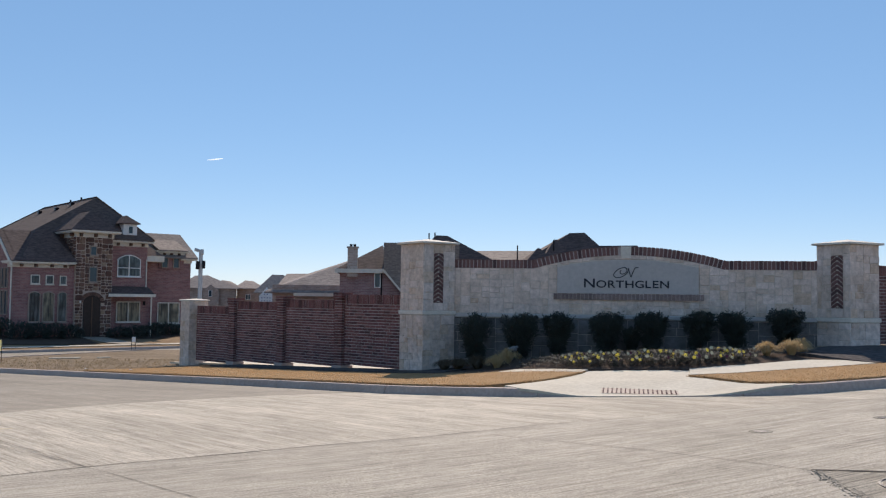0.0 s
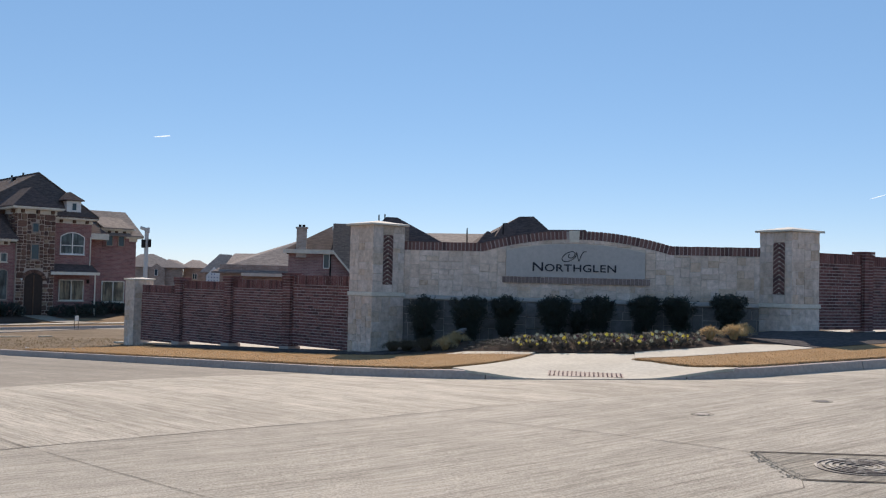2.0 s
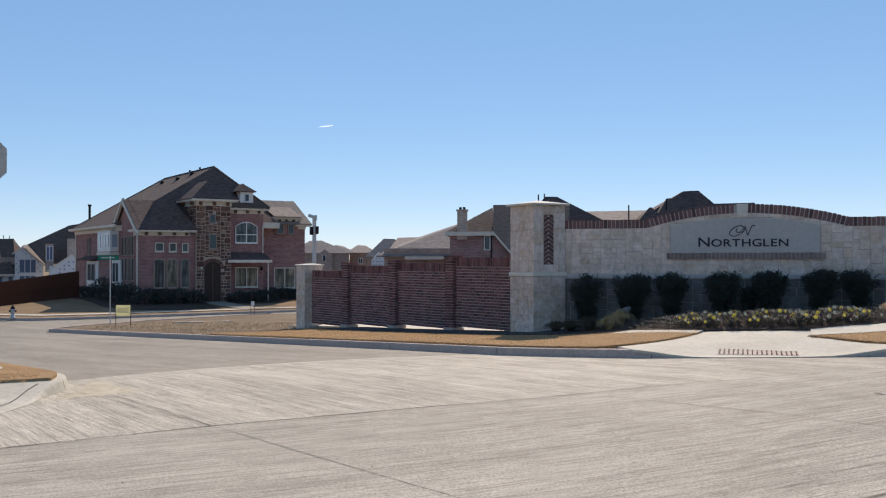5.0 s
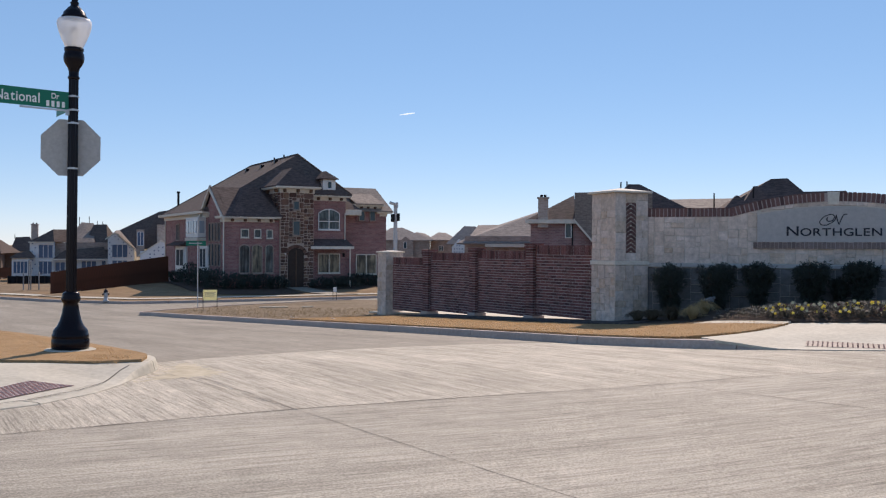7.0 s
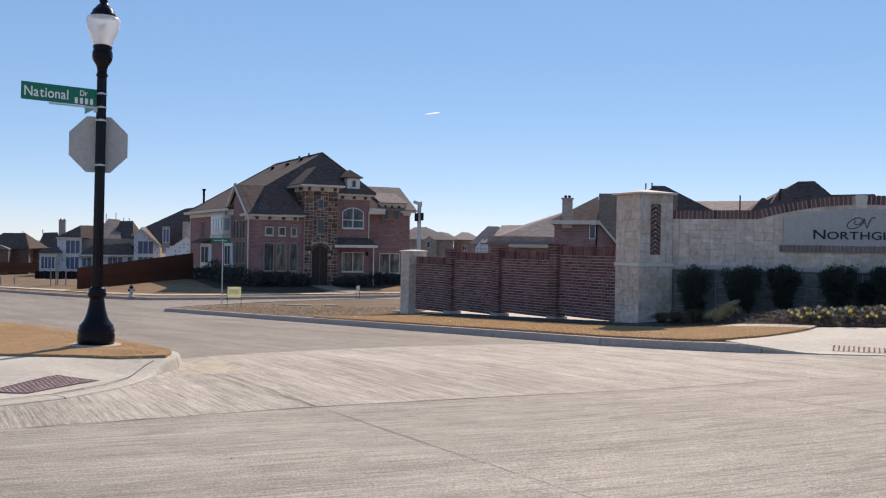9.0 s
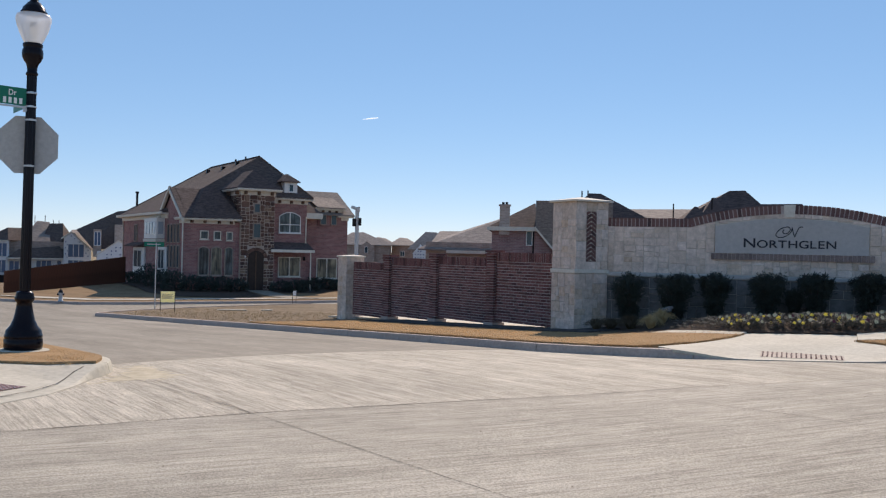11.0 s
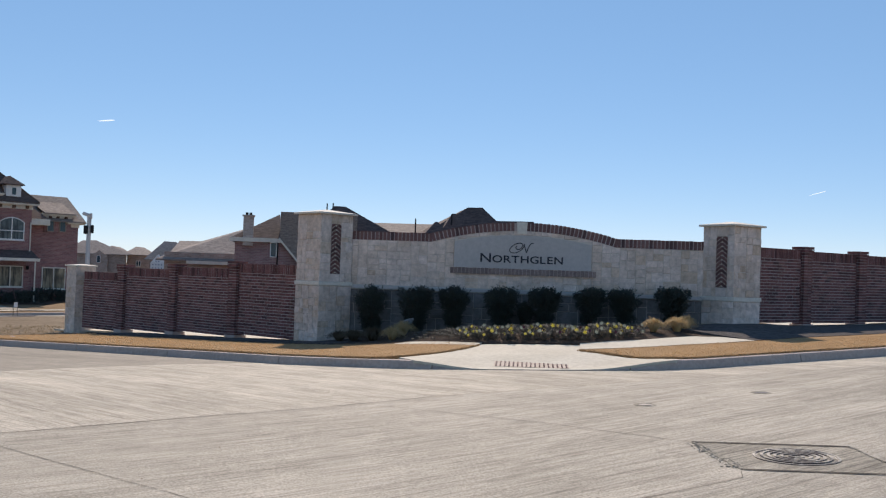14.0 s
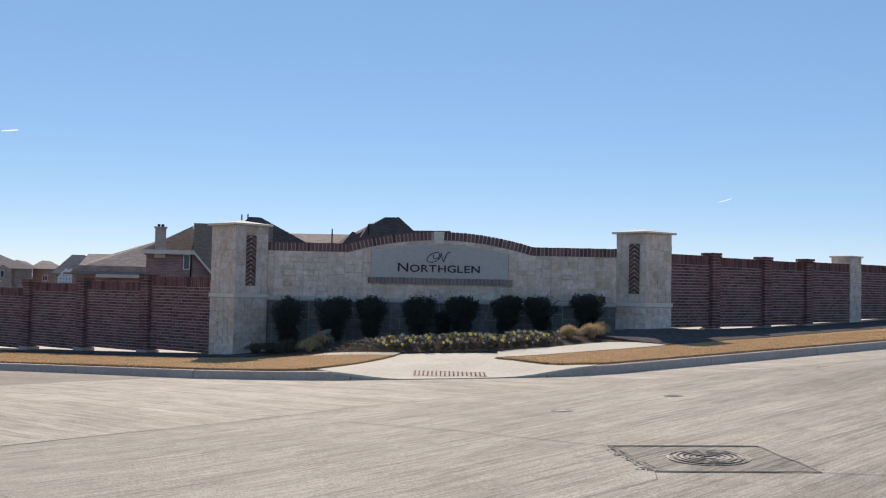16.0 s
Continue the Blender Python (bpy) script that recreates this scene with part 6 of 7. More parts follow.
for x, y in ((3.17, 10.18), (4.84, 11.05)):
    ob = thing("valve_cover", "small round iron valve cover in the roadway", "valve cover", pose(x, y, street_z(x, y), 0, -2, 0), group="valve covers")
    part("frame", turned([(0.12, 0.0), (0.12, 0.004), (0.10, 0.005), (0.095, 0.002)], 24), M_COLLAR, ob)
    part("lid", turned([(0.075, 0.0), (0.075, 0.005), (0.04, 0.006)], 20), M_IRON, ob)
rnd = random.Random(21)
peb = bmesh.new()
for _ in range(70):
    x, y = rnd.uniform(-6, 8), rnd.uniform(5, 14)
    if distance(KERB, x, y) < 0.3 or inside(BLOCK, x, y):
        continue
    s, z = rnd.uniform(0.003, 0.007), street_z(x, y)
    vs = [peb.verts.new((x + s * rnd.uniform(0.6, 1.2) * dx, y + s * rnd.uniform(0.6, 1.2) * dy, z + h)) for dx, dy, h in ((-1, -1, 0), (1, -1, 0), (1, 1, 0), (-1, 1, 0), (0, 0, s * 1.1))]
    for i in range(4):
        peb.faces.new((vs[i], vs[(i + 1) % 4], vs[4]))
thing("gravel", "scattered grit on the roadway", "gravel", bm=peb, mat=M_DIRT, kind="stuff")


# ---- planting ----
def leafy(name, base, light, rough=0.5, through_=0.3):
    m = material(name, base, rough, spec=0.3)
    b = m.node_tree.nodes["Principled BSDF"]
    t = m.node_tree.nodes.new("ShaderNodeBsdfTranslucent")
    x = node(m, "ShaderNodeMixShader", Fac=through_)
    t.inputs["Color"].default_value = (*light, 1)
    wire(m, b.outputs[0], x.inputs[1]), wire(m, t.outputs[0], x.inputs[2])
    wire(m, x.outputs[0], m.node_tree.nodes["Material Output"].inputs["Surface"])
    paint(m, ramp(m, per_piece(m, 0, 1), (0.0, base), (1.0, light)))
    return m


M_HOLLY = leafy("holly_leaf", (0.034, 0.043, 0.037), (0.07, 0.085, 0.068), 0.6)
M_PANSY = leafy("pansy_leaf", (0.032, 0.034, 0.030), (0.10, 0.098, 0.086), 0.6, 0.3)
M_STRAW = leafy("straw_blade", (0.40, 0.27, 0.125), (0.63, 0.47, 0.25), 0.7, 0.35)
# darker blades for the three clumps nearest the left pier
M_DARK_BLADE = leafy("dark_blade", (0.07, 0.055, 0.035), (0.15, 0.115, 0.07), 0.7, 0.3)
M_TURFBLADE = leafy("turf_blade", (0.34, 0.22, 0.118), (0.56, 0.387, 0.215), 0.9, 0.4)
M_WEED = leafy("weed_blade", (0.13, 0.10, 0.05), (0.33, 0.245, 0.14), 0.8)
M_LIT_TIP = leafy("sunlit_leaf_tip", (0.19, 0.178, 0.155), (0.33, 0.31, 0.27), 0.7)
M_YELLOW = leafy("yellow_board", (0.84, 0.80, 0.46), (0.90, 0.88, 0.62), 0.6, 0.45)
M_STEM = grainy("bark", (0.06, 0.045, 0.035), (0.12, 0.09, 0.07), 20, 0.9)
PETALS = [leafy("yellow_petal", (0.75, 0.58, 0.05), (0.90, 0.78, 0.16), 0.6, 0.4), material("cream_petal", (0.60, 0.55, 0.36), 0.6), material("maroon_petal", (0.10, 0.03, 0.05), 0.6)]


def leaf(bm, at, axis, side, length, width):
    """A folded leaf of four triangles."""
    axis, side = axis.normalized(), side.normalized()
    up = axis.cross(side).normalized() * width * 0.25
    a, b = bm.verts.new(at), bm.verts.new(at + axis * length)
    c, d = at + axis * length * 0.45 + side * width / 2 + up, at + axis * length * 0.45 - side * width / 2 + up
    c, d = bm.verts.new(c), bm.verts.new(d)
    bm.faces.new((a, c, b))
    bm.faces.new((a, b, d))


def rand_dir(rn, zmin=-1.0):
    while True:
        v = Vector((rn.uniform(-1, 1), rn.uniform(-1, 1), rn.uniform(zmin, 1)))
        if 0.05 < v.length < 1:
            return v.normalized()


def holly(seed, w, h, m):
    """An upright holly: short stems and a dense ragged crown, broad above and narrow below."""
    rn = random.Random(seed)
    ob = thing("holly_shrub", "dark green upright holly shrub in the mulch bed", "shrub", m, group="shrubs along the sign wall")
    st = bmesh.new()
    for i in range(5):
        a = rn.uniform(0, 6.28)
        rod(st, (0.03 * math.cos(a), 0.03 * math.sin(a), -0.05), (w * 0.28 * math.cos(a), w * 0.28 * math.sin(a), h * rn.uniform(0.55, 0.85)), (0.018, 0.007), 5)
    part("stem", st, M_STEM, ob)
    cr = bmesh.new()
    clumps = []
    for i in range(64):
        z = h * (0.08 + 0.86 * rn.random() ** 0.8)
        rad = w / 2 * (0.42 + 0.58 * smooth(0.15, 0.85, z / h)) * rn.uniform(0.0, 1.0) ** 0.5
        a = rn.uniform(0, 6.28)
        clumps.append((Vector((rad * math.cos(a), rad * math.sin(a), z)), rn.uniform(0.08, 0.13) * w / 0.7))
    for c, s in clumps:
        for _ in range(110):
            d = rand_dir(rn)
            leaf(cr, c + d * s * rn.uniform(0.3, 1.0), d + rand_dir(rn) * 0.7, rand_dir(rn), rn.uniform(0.04, 0.07), rn.uniform(0.022, 0.034))
    for _ in range(14):
        a, l = rn.uniform(0, 6.28), rn.uniform(0.05, 0.15)
        p = Vector((w * 0.38 * math.cos(a) * rn.random(), w * 0.38 * math.sin(a) * rn.random(), h * 0.93))
        for k in range(9):
            leaf(cr, p + Vector((0, 0, l * k / 9)), rand_dir(rn, 0), rand_dir(rn), 0.045, 0.022)
    for _ in range(26):
        a, l, z = rn.uniform(0, 6.28), rn.uniform(0.08, 0.18), h * rn.uniform(0.45, 0.9)
        out = Vector((math.cos(a), math.sin(a), rn.uniform(0.2, 0.9))).normalized()
        p = Vector((w * 0.4 * math.cos(a), w * 0.4 * math.sin(a), z))
        for k in range(11):
            leaf(cr, p + out * l * k / 10, out + rand_dir(rn) * 0.9, rand_dir(rn), 0.05, 0.024)
    part("crown", cr, M_HOLLY, ob)
    return ob


for i, (cx, w, top) in enumerate(((-2.93, 0.60, 1.11), (-2.07, 0.64, 1.12), (-1.33, 0.52, 1.14), (-0.42, 0.62, 1.16), (0.42, 0.56, 1.18), (1.27, 0.53, 1.20), (1.93, 0.60, 1.21), (2.83, 0.56, 1.27))):
    p = MID + AX * cx * U * 0.985 + AN * 0.62
    z = bed_z(p.x, p.y)
    h = EYE + (top - EYE) * U * 0.972 - z
    holly(100 + i, w * U * 0.98, h, pose(p.x, p.y, z, 0, 0, 37 * i))
p = MID + AX * 0.05 * U + AN * 0.5
holly(140, 0.26, 0.5, pose(p.x, p.y, bed_z(p.x, p.y), 0, 0, 0))


def tuft(seed, r, h, m, n=800, dark=0):
    rn = random.Random(seed)
    ob = thing("ornamental_grass", "low dark brown-green clump of grass" if dark else "dormant straw-coloured clump of ornamental grass", "ornamental grass", m, group="ornamental grasses")
    bm = bmesh.new()
    for _ in range(n):
        a, b, l = rn.uniform(0, 6.28), 0.3 + 0.7 * rn.random(), rn.uniform(0.75, 1.05)
        lean = a + rn.gauss(0, 0.35)
        sd = Vector((-math.sin(a), math.cos(a), 0)) * rn.uniform(0.003, 0.006)
        rows_ = []
        for s_ in (0.0, 0.35, 0.7, 1.0):
            out = 0.95 * r * l * b * s_ ** 1.15
            p = Vector((0.16 * r * b * math.cos(a) + out * math.cos(lean), 0.16 * r * b * math.sin(a) + out * math.sin(lean), h * l * (1.7 * s_ - (0.7 + 0.85 * b) * s_ * s_) - 0.01))
            q = sd * (1 - 0.85 * s_)
            rows_.append((bm.verts.new(p - q), bm.verts.new(p + q)))
        for (v0, v1), (v2, v3) in zip(rows_, rows_[1:]):
            bm.faces.new((v0, v1, v3, v2))
    part("foliage", bm, M_DARK_BLADE if dark else M_STRAW, ob)
    return ob


def polar(b, r):
    return (-r * math.sin(radians(b)), r * math.cos(radians(b)))


for i, (x, y, rad, h, dark) in enumerate(((5.72, 18.0, 0.29, 0.38, 0), (6.25, 18.2, 0.33, 0.44, 0), (6.6, 18.7, 0.30, 0.46, 0), (0.80, 19.55, 0.32, 0.40, 0), (1.05, 19.95, 0.32, 0.42, 0), (0.42, 20.15, 0.40, 0.42, 1), (0.02, 20.35, 0.38, 0.36, 1), (-0.28, 20.75, 0.36, 0.34, 1))):
    tuft(300 + i, rad, h, pose(x, y, bed_z(x, y), 0, 0, 50 * i), dark=dark)


def pansy(seed, blooms):
    rn = random.Random(seed)
    ob = thing("pansy_plant", "low leafy pansy plant with small blooms in mulch", "flower", None, group="flowers in the bed")
    bm = bmesh.new()
    for _ in range(75):
        a = rn.uniform(0, 6.28)
        p = Vector((0.11 * math.cos(a) * rn.random() ** 0.6, 0.11 * math.sin(a) * rn.random() ** 0.6, rn.uniform(0.02, 0.20)))
        d = Vector((math.cos(a), math.sin(a), rn.uniform(0.2, 1.2)))
        leaf(bm, p, d, Vector((-math.sin(a), math.cos(a), 0.3)), rn.uniform(0.05, 0.09), rn.uniform(0.02, 0.036))
    part("leaves", bm, M_PANSY, ob)
    # paler tips on top carry the sunlit rim in their colour
    sv = bmesh.new()
    for _ in range(22):
        a = rn.uniform(0, 6.28)
        p = Vector((0.08 * math.cos(a), 0.08 * math.sin(a), rn.uniform(0.17, 0.22)))
        leaf(sv, p, Vector((math.cos(a), math.sin(a), 1.2)), rand_dir(rn), 0.06, 0.022)
    tagged(part("leaf_tip", sv, M_LIT_TIP, ob, "leaf tips paled as if sunlit"), kind="stuff")
    for mat in blooms:
        a = rn.uniform(3.4, 6.0)
        c = Vector((0.12 * math.cos(a), 0.12 * math.sin(a), rn.uniform(0.15, 0.25)))
        fb = bmesh.new()
        n = Vector((0.15 * math.cos(a), -1, 0.35)).normalized()
        e1 = n.cross(Vector((0, 0, 1))).normalized()
        e2 = n.cross(e1)
        for k in range(5):
            t = k * 1.2566
            d = e1 * math.cos(t) + e2 * math.sin(t)
            leaf(fb, c, d + n * 0.15, n.cross(d), 0.05, 0.052)
        part("bloom", fb, mat, ob)
    return ob


KINDS = [pansy(400 + i, b) for i, b in enumerate(([PETALS[0]], [PETALS[1]], [PETALS[1], PETALS[2]], [], [PETALS[0], PETALS[1]], [PETALS[0]], [PETALS[2], PETALS[0]]))]
front = dense([(1.22, 18.62), (1.55, 18.3), (1.8, 18.02), (2.42, 17.42), (3.95, 16.70), (4.7, 16.98), (5.25, 17.3)], 0.165)
rnd = random.Random(31)
spots, used = [], []
for x, y in front:
    for row in range(3 if x > 4.9 else 4):
        q = Vector((x, y)) - AN * (0.07 + row * 0.19) + AX * rnd.uniform(-0.07, 0.07)
        spots.append((q.x, q.y + rnd.uniform(-0.05, 0.05)))
for i, (x, y) in enumerate(spots):
    k = KINDS[3] if x < 1.9 else KINDS[i % 7] if rnd.random() < 0.7 else rnd.choice(KINDS)
    m = pose(x, y, bed_z(x, y) - 0.01, 0, 0, rnd.uniform(-40, 40)) @ Matrix.Scale(rnd.uniform(0.62, 0.86) * (0.85 if x > 5.0 else 0.45 + 0.55 * smooth(1.25, 2.5, x)), 4)
    if k not in used:
        used.append(k)
        k.matrix_basis = m
    else:
        o = copy_thing(k, m)
        o.matrix_basis = m


def blades(name, label, region, count, mat, h, zf, seed, near=None):
    """Short grass blades scattered over a plan region."""
    rn = random.Random(seed)
    verts, faces = [], []
    xs_, ys_ = [p[0] for p in region], [p[1] for p in region]
    tries = 0
    while len(faces) < count and tries < count * 12:
        tries += 1
        x, y = rn.uniform(min(xs_), max(xs_)), rn.uniform(min(ys_), max(ys_))
        if not inside(region, x, y):
            continue
        z = zf(x, y)
        for _ in range(4):
            px_, py_ = x + rn.gauss(0, 0.03), y + rn.gauss(0, 0.03)
            a, l = rn.uniform(0, 6.28), h * rn.uniform(0.4, 1.2)
            dx, dy = math.cos(a) * 0.006, math.sin(a) * 0.006
            i = len(verts)
            verts += [(px_ - dx, py_ - dy, z - 0.01), (px_ + dx, py_ + dy, z - 0.01), (px_ + rn.gauss(0, 0.5) * l, py_ + rn.gauss(0, 0.5) * l, z + l)]
            faces.append((i, i + 1, i + 2))
    me = bpy.data.meshes.new(name)
    me.from_pydata(verts, [], faces)
    me.materials.append(mat)
    return tagged(new(name, me), label, "grass", kind="stuff")


blades("grass_blades", "short dormant tan grass on the verge", left_rim + [(1.05, 15.75), (2.2, 17.02), lk(-1.6, 3.3), lk(3, 3.3), lk(8, 3.4), lk(11.3, 3.4)], 52000, M_TURFBLADE, 0.016, turf_z, 41)
blades("grass_blades", "short dormant tan grass on the verge", [p for p in right_rim if p[0] < 15] + [rk(10, 1.95), rk(3, 1.95), rk(0.2, 1.95), (3.75, 15.72)], 36000, M_TURFBLADE, 0.016, turf_z, 42)
isle_grass = [(-6.05, 10.1), (-6.2, 11.0), (-6.75, 11.5), (-8.6, 13.2), (-12, 16.1), (-14, 14), (-11, 9.9)]
blades("grass_blades", "short dormant tan grass round the lamp", isle_grass, 24000, M_TURFBLADE, 0.010, lambda x, y: isle_z(x, y) + 0.035, 43)
blades("weed_patch", "sparse weeds and dry stubble on bare soil", [lk(11.3, 0.3), lk(20, 0.3), lk(22.3, 0.4), (-18.6, 36), (-18, 39.5), lk(20, 9), lk(11.3, 5)], 5000, M_WEED, 0.07, lambda x, y: block_z(x, y) - 0.03, 44)


def fringe(line, zf, seed, count, parent_label):
    """Longer, darker straggling blades where turf hangs over an edge."""
    rn = random.Random(seed)
    pts = dense(line, 0.05)
    verts, faces = [], []
    for _ in range(count):
        x, y = rn.choice(pts)
        if math.sin(x * 5.1 + y * 3.7) + rn.gauss(0, 0.7) < -0.4:
            continue
        x, y = x + rn.gauss(0, 0.03), y + rn.gauss(0, 0.03)
        l, z, i, a = rn.uniform(0.010, 0.028), zf(x, y), len(verts), rn.uniform(0, 6.28)
        dx, dy = math.cos(a) * 0.007, math.sin(a) * 0.007
        verts += [(x - dx, y - dy, z - 0.02), (x + dx, y + dy, z - 0.02), (x + rn.gauss(0, 0.6) * l, y + rn.gauss(0, 0.6) * l, z + l * rn.uniform(0.3, 0.9))]
        faces.append((i, i + 1, i + 2))
    me = bpy.data.meshes.new("grass_fringe")
    me.from_pydata(verts, [], faces)
    me.materials.append(M_FRINGE)
    return tagged(new("grass_fringe", me), parent_label, "grass", kind="stuff")


M_FRINGE = leafy("fringe_blade", (0.12, 0.075, 0.04), (0.36, 0.24, 0.13), 0.9)
fringe(left_rim + [(1.05, 15.75), (2.2, 17.02), lk(-1.6, 3.3), lk(3, 3.3)], turf_z, 81, 9000, "straggling brown grass along the verge's edge")
fringe([p for p in right_rim if p[0] < 17] + [rk(12, 2.36), rk(8, 2.32), rk(4.5, 2.07), rk(3.0, 1.96), rk(0.2, 1.95), (3.75, 15.72), right_rim[0]], turf_z, 82, 9000, "straggling brown grass along the verge's edge")


def scrap(x, y, seed):
    """A crumpled scrap of white paper."""
    rn = random.Random(seed)
    bm = bmesh.new()
    g = [[bm.verts.new((0.03 * i + rn.gauss(0, 0.006), 0.02 * j + rn.gauss(0, 0.006), rn.uniform(0.0, 0.03))) for i in range(4)] for j in range(4)]
    for r0, r1 in zip(g, g[1:]):
        for i in range(3):
            bm.faces.new((r0[i], r0[i + 1], r1[i + 1], r1[i]))
    bmesh.ops.solidify(bm, geom=bm.faces[:], thickness=0.002)
    thing("paper_scrap", "crumpled scrap of white paper on the turf", "litter", pose(x, y, turf_z(x, y) + 0.003, 0, 0, 40 * seed), group="litter", bm=bm, mat=M_WHITE)


def clods(region, count, seed):
    """Broken lumps of dry soil strewn over bare ground."""
    rn = random.Random(seed)
    bm = bmesh.new()
    xs_, ys_ = [p[0] for p in region], [p[1] for p in region]
    while count:
        x, y = rn.uniform(min(xs_), max(xs_)), rn.uniform(min(ys_), max(ys_))
        if not inside(region, x, y) or math.sin(x * 1.1 + 2) + math.sin(y * 0.9) + rn.gauss(0, 0.8) < 0.1:
            continue
        count -= 1
        r, z = rn.uniform(0.02, 0.085), block_z(x, y) - 0.035
        ring = [bm.verts.new((x + r * rn.uniform(0.6, 1.4) * math.cos(t), y + r * rn.uniform(0.6, 1.4) * math.sin(t), z)) for t in (0.2, 1.3, 2.3, 3.4, 4.5, 5.5)]
        top = bm.verts.new((x + rn.gauss(0, r * 0.3), y + rn.gauss(0, r * 0.3), z + r * rn.uniform(0.18, 0.4)))
        for k in range(6):
            bm.faces.new((ring[k], ring[(k + 1) % 6], top))
    thing("soil_clods", "broken lumps of dry soil on the bare lot", "soil", bm=bm, mat=M_DIRT, kind="stuff")


clods([lk(11.3, 0.4), lk(20, 0.4), lk(22.3, 0.5), (-18.4, 36), (-17.8, 39.5), lk(20, 9), lk(11.3, 5)], 700, 45)
for x, y, l, turn in ((-15.5, 38.0, 1.2, 20), (-14.2, 38.6, 0.5, 50), (-7.62, 24.8, 0.55, 12)):
    bm = bmesh.new()
    box(bm, -l / 2, l / 2, -0.10, 0.10, 0, 0.035, bevel=0.006)
    thing("scrap_board", "pale weathered scrap board lying on bare soil", "board", pose(x, y, block_z(x, y) - 0.02, 0, 0, turn), group="scrap boards", bm=bm, mat=M_WALK)
for i, (x, y) in enumerate([[-9.56, 24.63], [-7.97, 23.45], [10.17, 19.3]]):
    scrap(x, y, i)


# ---- smaller street furniture ----
def floodlight():
    x, y = polar(-3.2, 20.0)
    z = bed_z(x, y)
    ob = thing("floodlight", "small pale landscape floodlight on a stake", "floodlight", pose(x, y, z, 0, 0, -20) @ Matrix.Scale(0.8, 4))
    part("stake", rod(bmesh.new(), (0, 0, -0.1), (0, 0, 0.22), 0.015, 8), M_CASE, ob)
    hd = bmesh.new()
    box(hd, -0.13, 0.13, -0.07, 0.07, -0.07, 0.07, bevel=0.03, m=Matrix.Translation((0, 0, 0.30)) @ Matrix.Rotation(radians(-22), 4, "Y"))
    part("housing", hd, M_CASE, ob)
    hd = bmesh.new()
    box(hd, 0.12, 0.19, -0.05, 0.05, -0.02, 0.05, bevel=0.015, m=Matrix.Translation((0, 0, 0.30)) @ Matrix.Rotation(radians(-22), 4, "Y"))
    part("visor", hd, M_CASE, ob)


floodlight()


def ground_at(x, y):
    return far_z(x, y) if inside(FAR_POLY, x, y) else block_z(x, y) - 0.03 if inside(BLOCK, x, y) else street_z(x, y)


FAR_POLY = FAR_RIM + [(-100, 70), (-120, 140), (0, 160), (40, 120)]


def yard_sign(b, r, w, h, mat, label, rows, turn=0):
    x, y = polar(b, r)
    z = ground_at(x, y)
    ob = thing("yard_sign", label, "sign", pose(x, y, z, 0, 0, b + turn), group="yard signs")
    for s in (-1, 1):
        part("leg", rod(bmesh.new(), (s * w * 0.48, 0, -0.1), (s * w * 0.48, 0, h), 0.012, 6), M_BLACK, ob)
    brd = part("board", boxed(-w / 2, w / 2, -0.01, 0.01, h - w * 0.75, h), mat, ob)
    for i in range(rows):
        solid(brd, "text_bar", M_CONDUIT, -w * 0.38, w * (0.38 - 0.1 * (i % 2)), -0.016, -0.010, h - w * 0.75 * (0.25 + i * 0.5 / rows) - 0.016, h - w * 0.75 * (0.25 + i * 0.5 / rows))


yard_sign(25.8, 39.0, 0.56, 0.80, M_YELLOW, "small pale yellow yard sign on two thin legs", 5)
yard_sign(18.62, 49.5, 0.32, 0.72, M_WHITE, "small white yard sign by the pavement", 0, 55)
x, y = polar(26.6, 43.5)
ob = thing("street_sign", "green street name sign on a slim steel pole", "street sign", pose(x, y, ground_at(x, y), 0, 0, 26))
zt = EYE + 0.05 - ground_at(x, y)
part("pole", rod(bmesh.new(), (0.08, 0, -0.2), (0.08, 0, zt + 0.1), 0.024, 8), M_STEEL, ob)
blade = solid(ob, "name_blade", M_GREEN, -0.42, 0.42, -0.008, 0.008, zt - 0.08, zt + 0.12)
solid(blade, "text_bar", M_PVC, -0.30, 0.26, -0.012, -0.008, zt, zt + 0.045)


def hydrant():
    x, y = polar(31.5, 49.0)
    ob = thing("fire_hydrant", "grey fire hydrant beside the far pavement", "fire hydrant", pose(x, y, ground_at(x, y), 0, 0, 30) @ Matrix.Scale(0.85, 4))
    part("barrel", turned([(0.15, -0.05), (0.15, 0.05), (0.11, 0.06), (0.105, 0.42), (0.14, 0.43), (0.14, 0.47)], 16), M_PVC, ob, smooth=True)
    part("bonnet", turned([(0.125, 0.46), (0.12, 0.50), (0.115, 0.56), (0.08, 0.62), (0.03, 0.65), (0.03, 0.70), (0.01, 0.71)], 16), M_SILT, ob, "dark domed bonnet", smooth=True)
    for s in (-1, 1):
        part("outlet_cap", rod(bmesh.new(), (s * 0.1, 0, 0.38), (s * 0.19, 0, 0.38), 0.05, 8), M_SILT, ob)
    part("outlet_cap", rod(bmesh.new(), (0, -0.1, 0.36), (0, -0.18, 0.36), 0.065, 10), M_PVC, ob)


hydrant()
# a stepped line of cedar boards behind the house lawn
fence = thing("fence", "dark red-brown cedar board fence on the far lot", "fence", from_eye(57, 33, 1.0))
fx = -1.38
bmesh_board = mesh_of(boxed(0, 0.156, -0.012, 0.012, 0, 1.0), "board", M_FENCE)
while fx < 5.45:
    u = (fx + 1.38) / 6.0
    z0, z1, yy = -1.34 + 0.22 * u, -0.07 + 0.68 * u, 7.5 * u
    part("board", bmesh_board, None, fence, m=Matrix.Translation((fx, yy, z0)) @ Matrix.Diagonal((1, 1, z1 - z0, 1)))
    fx += 0.148
fb = bmesh.new()
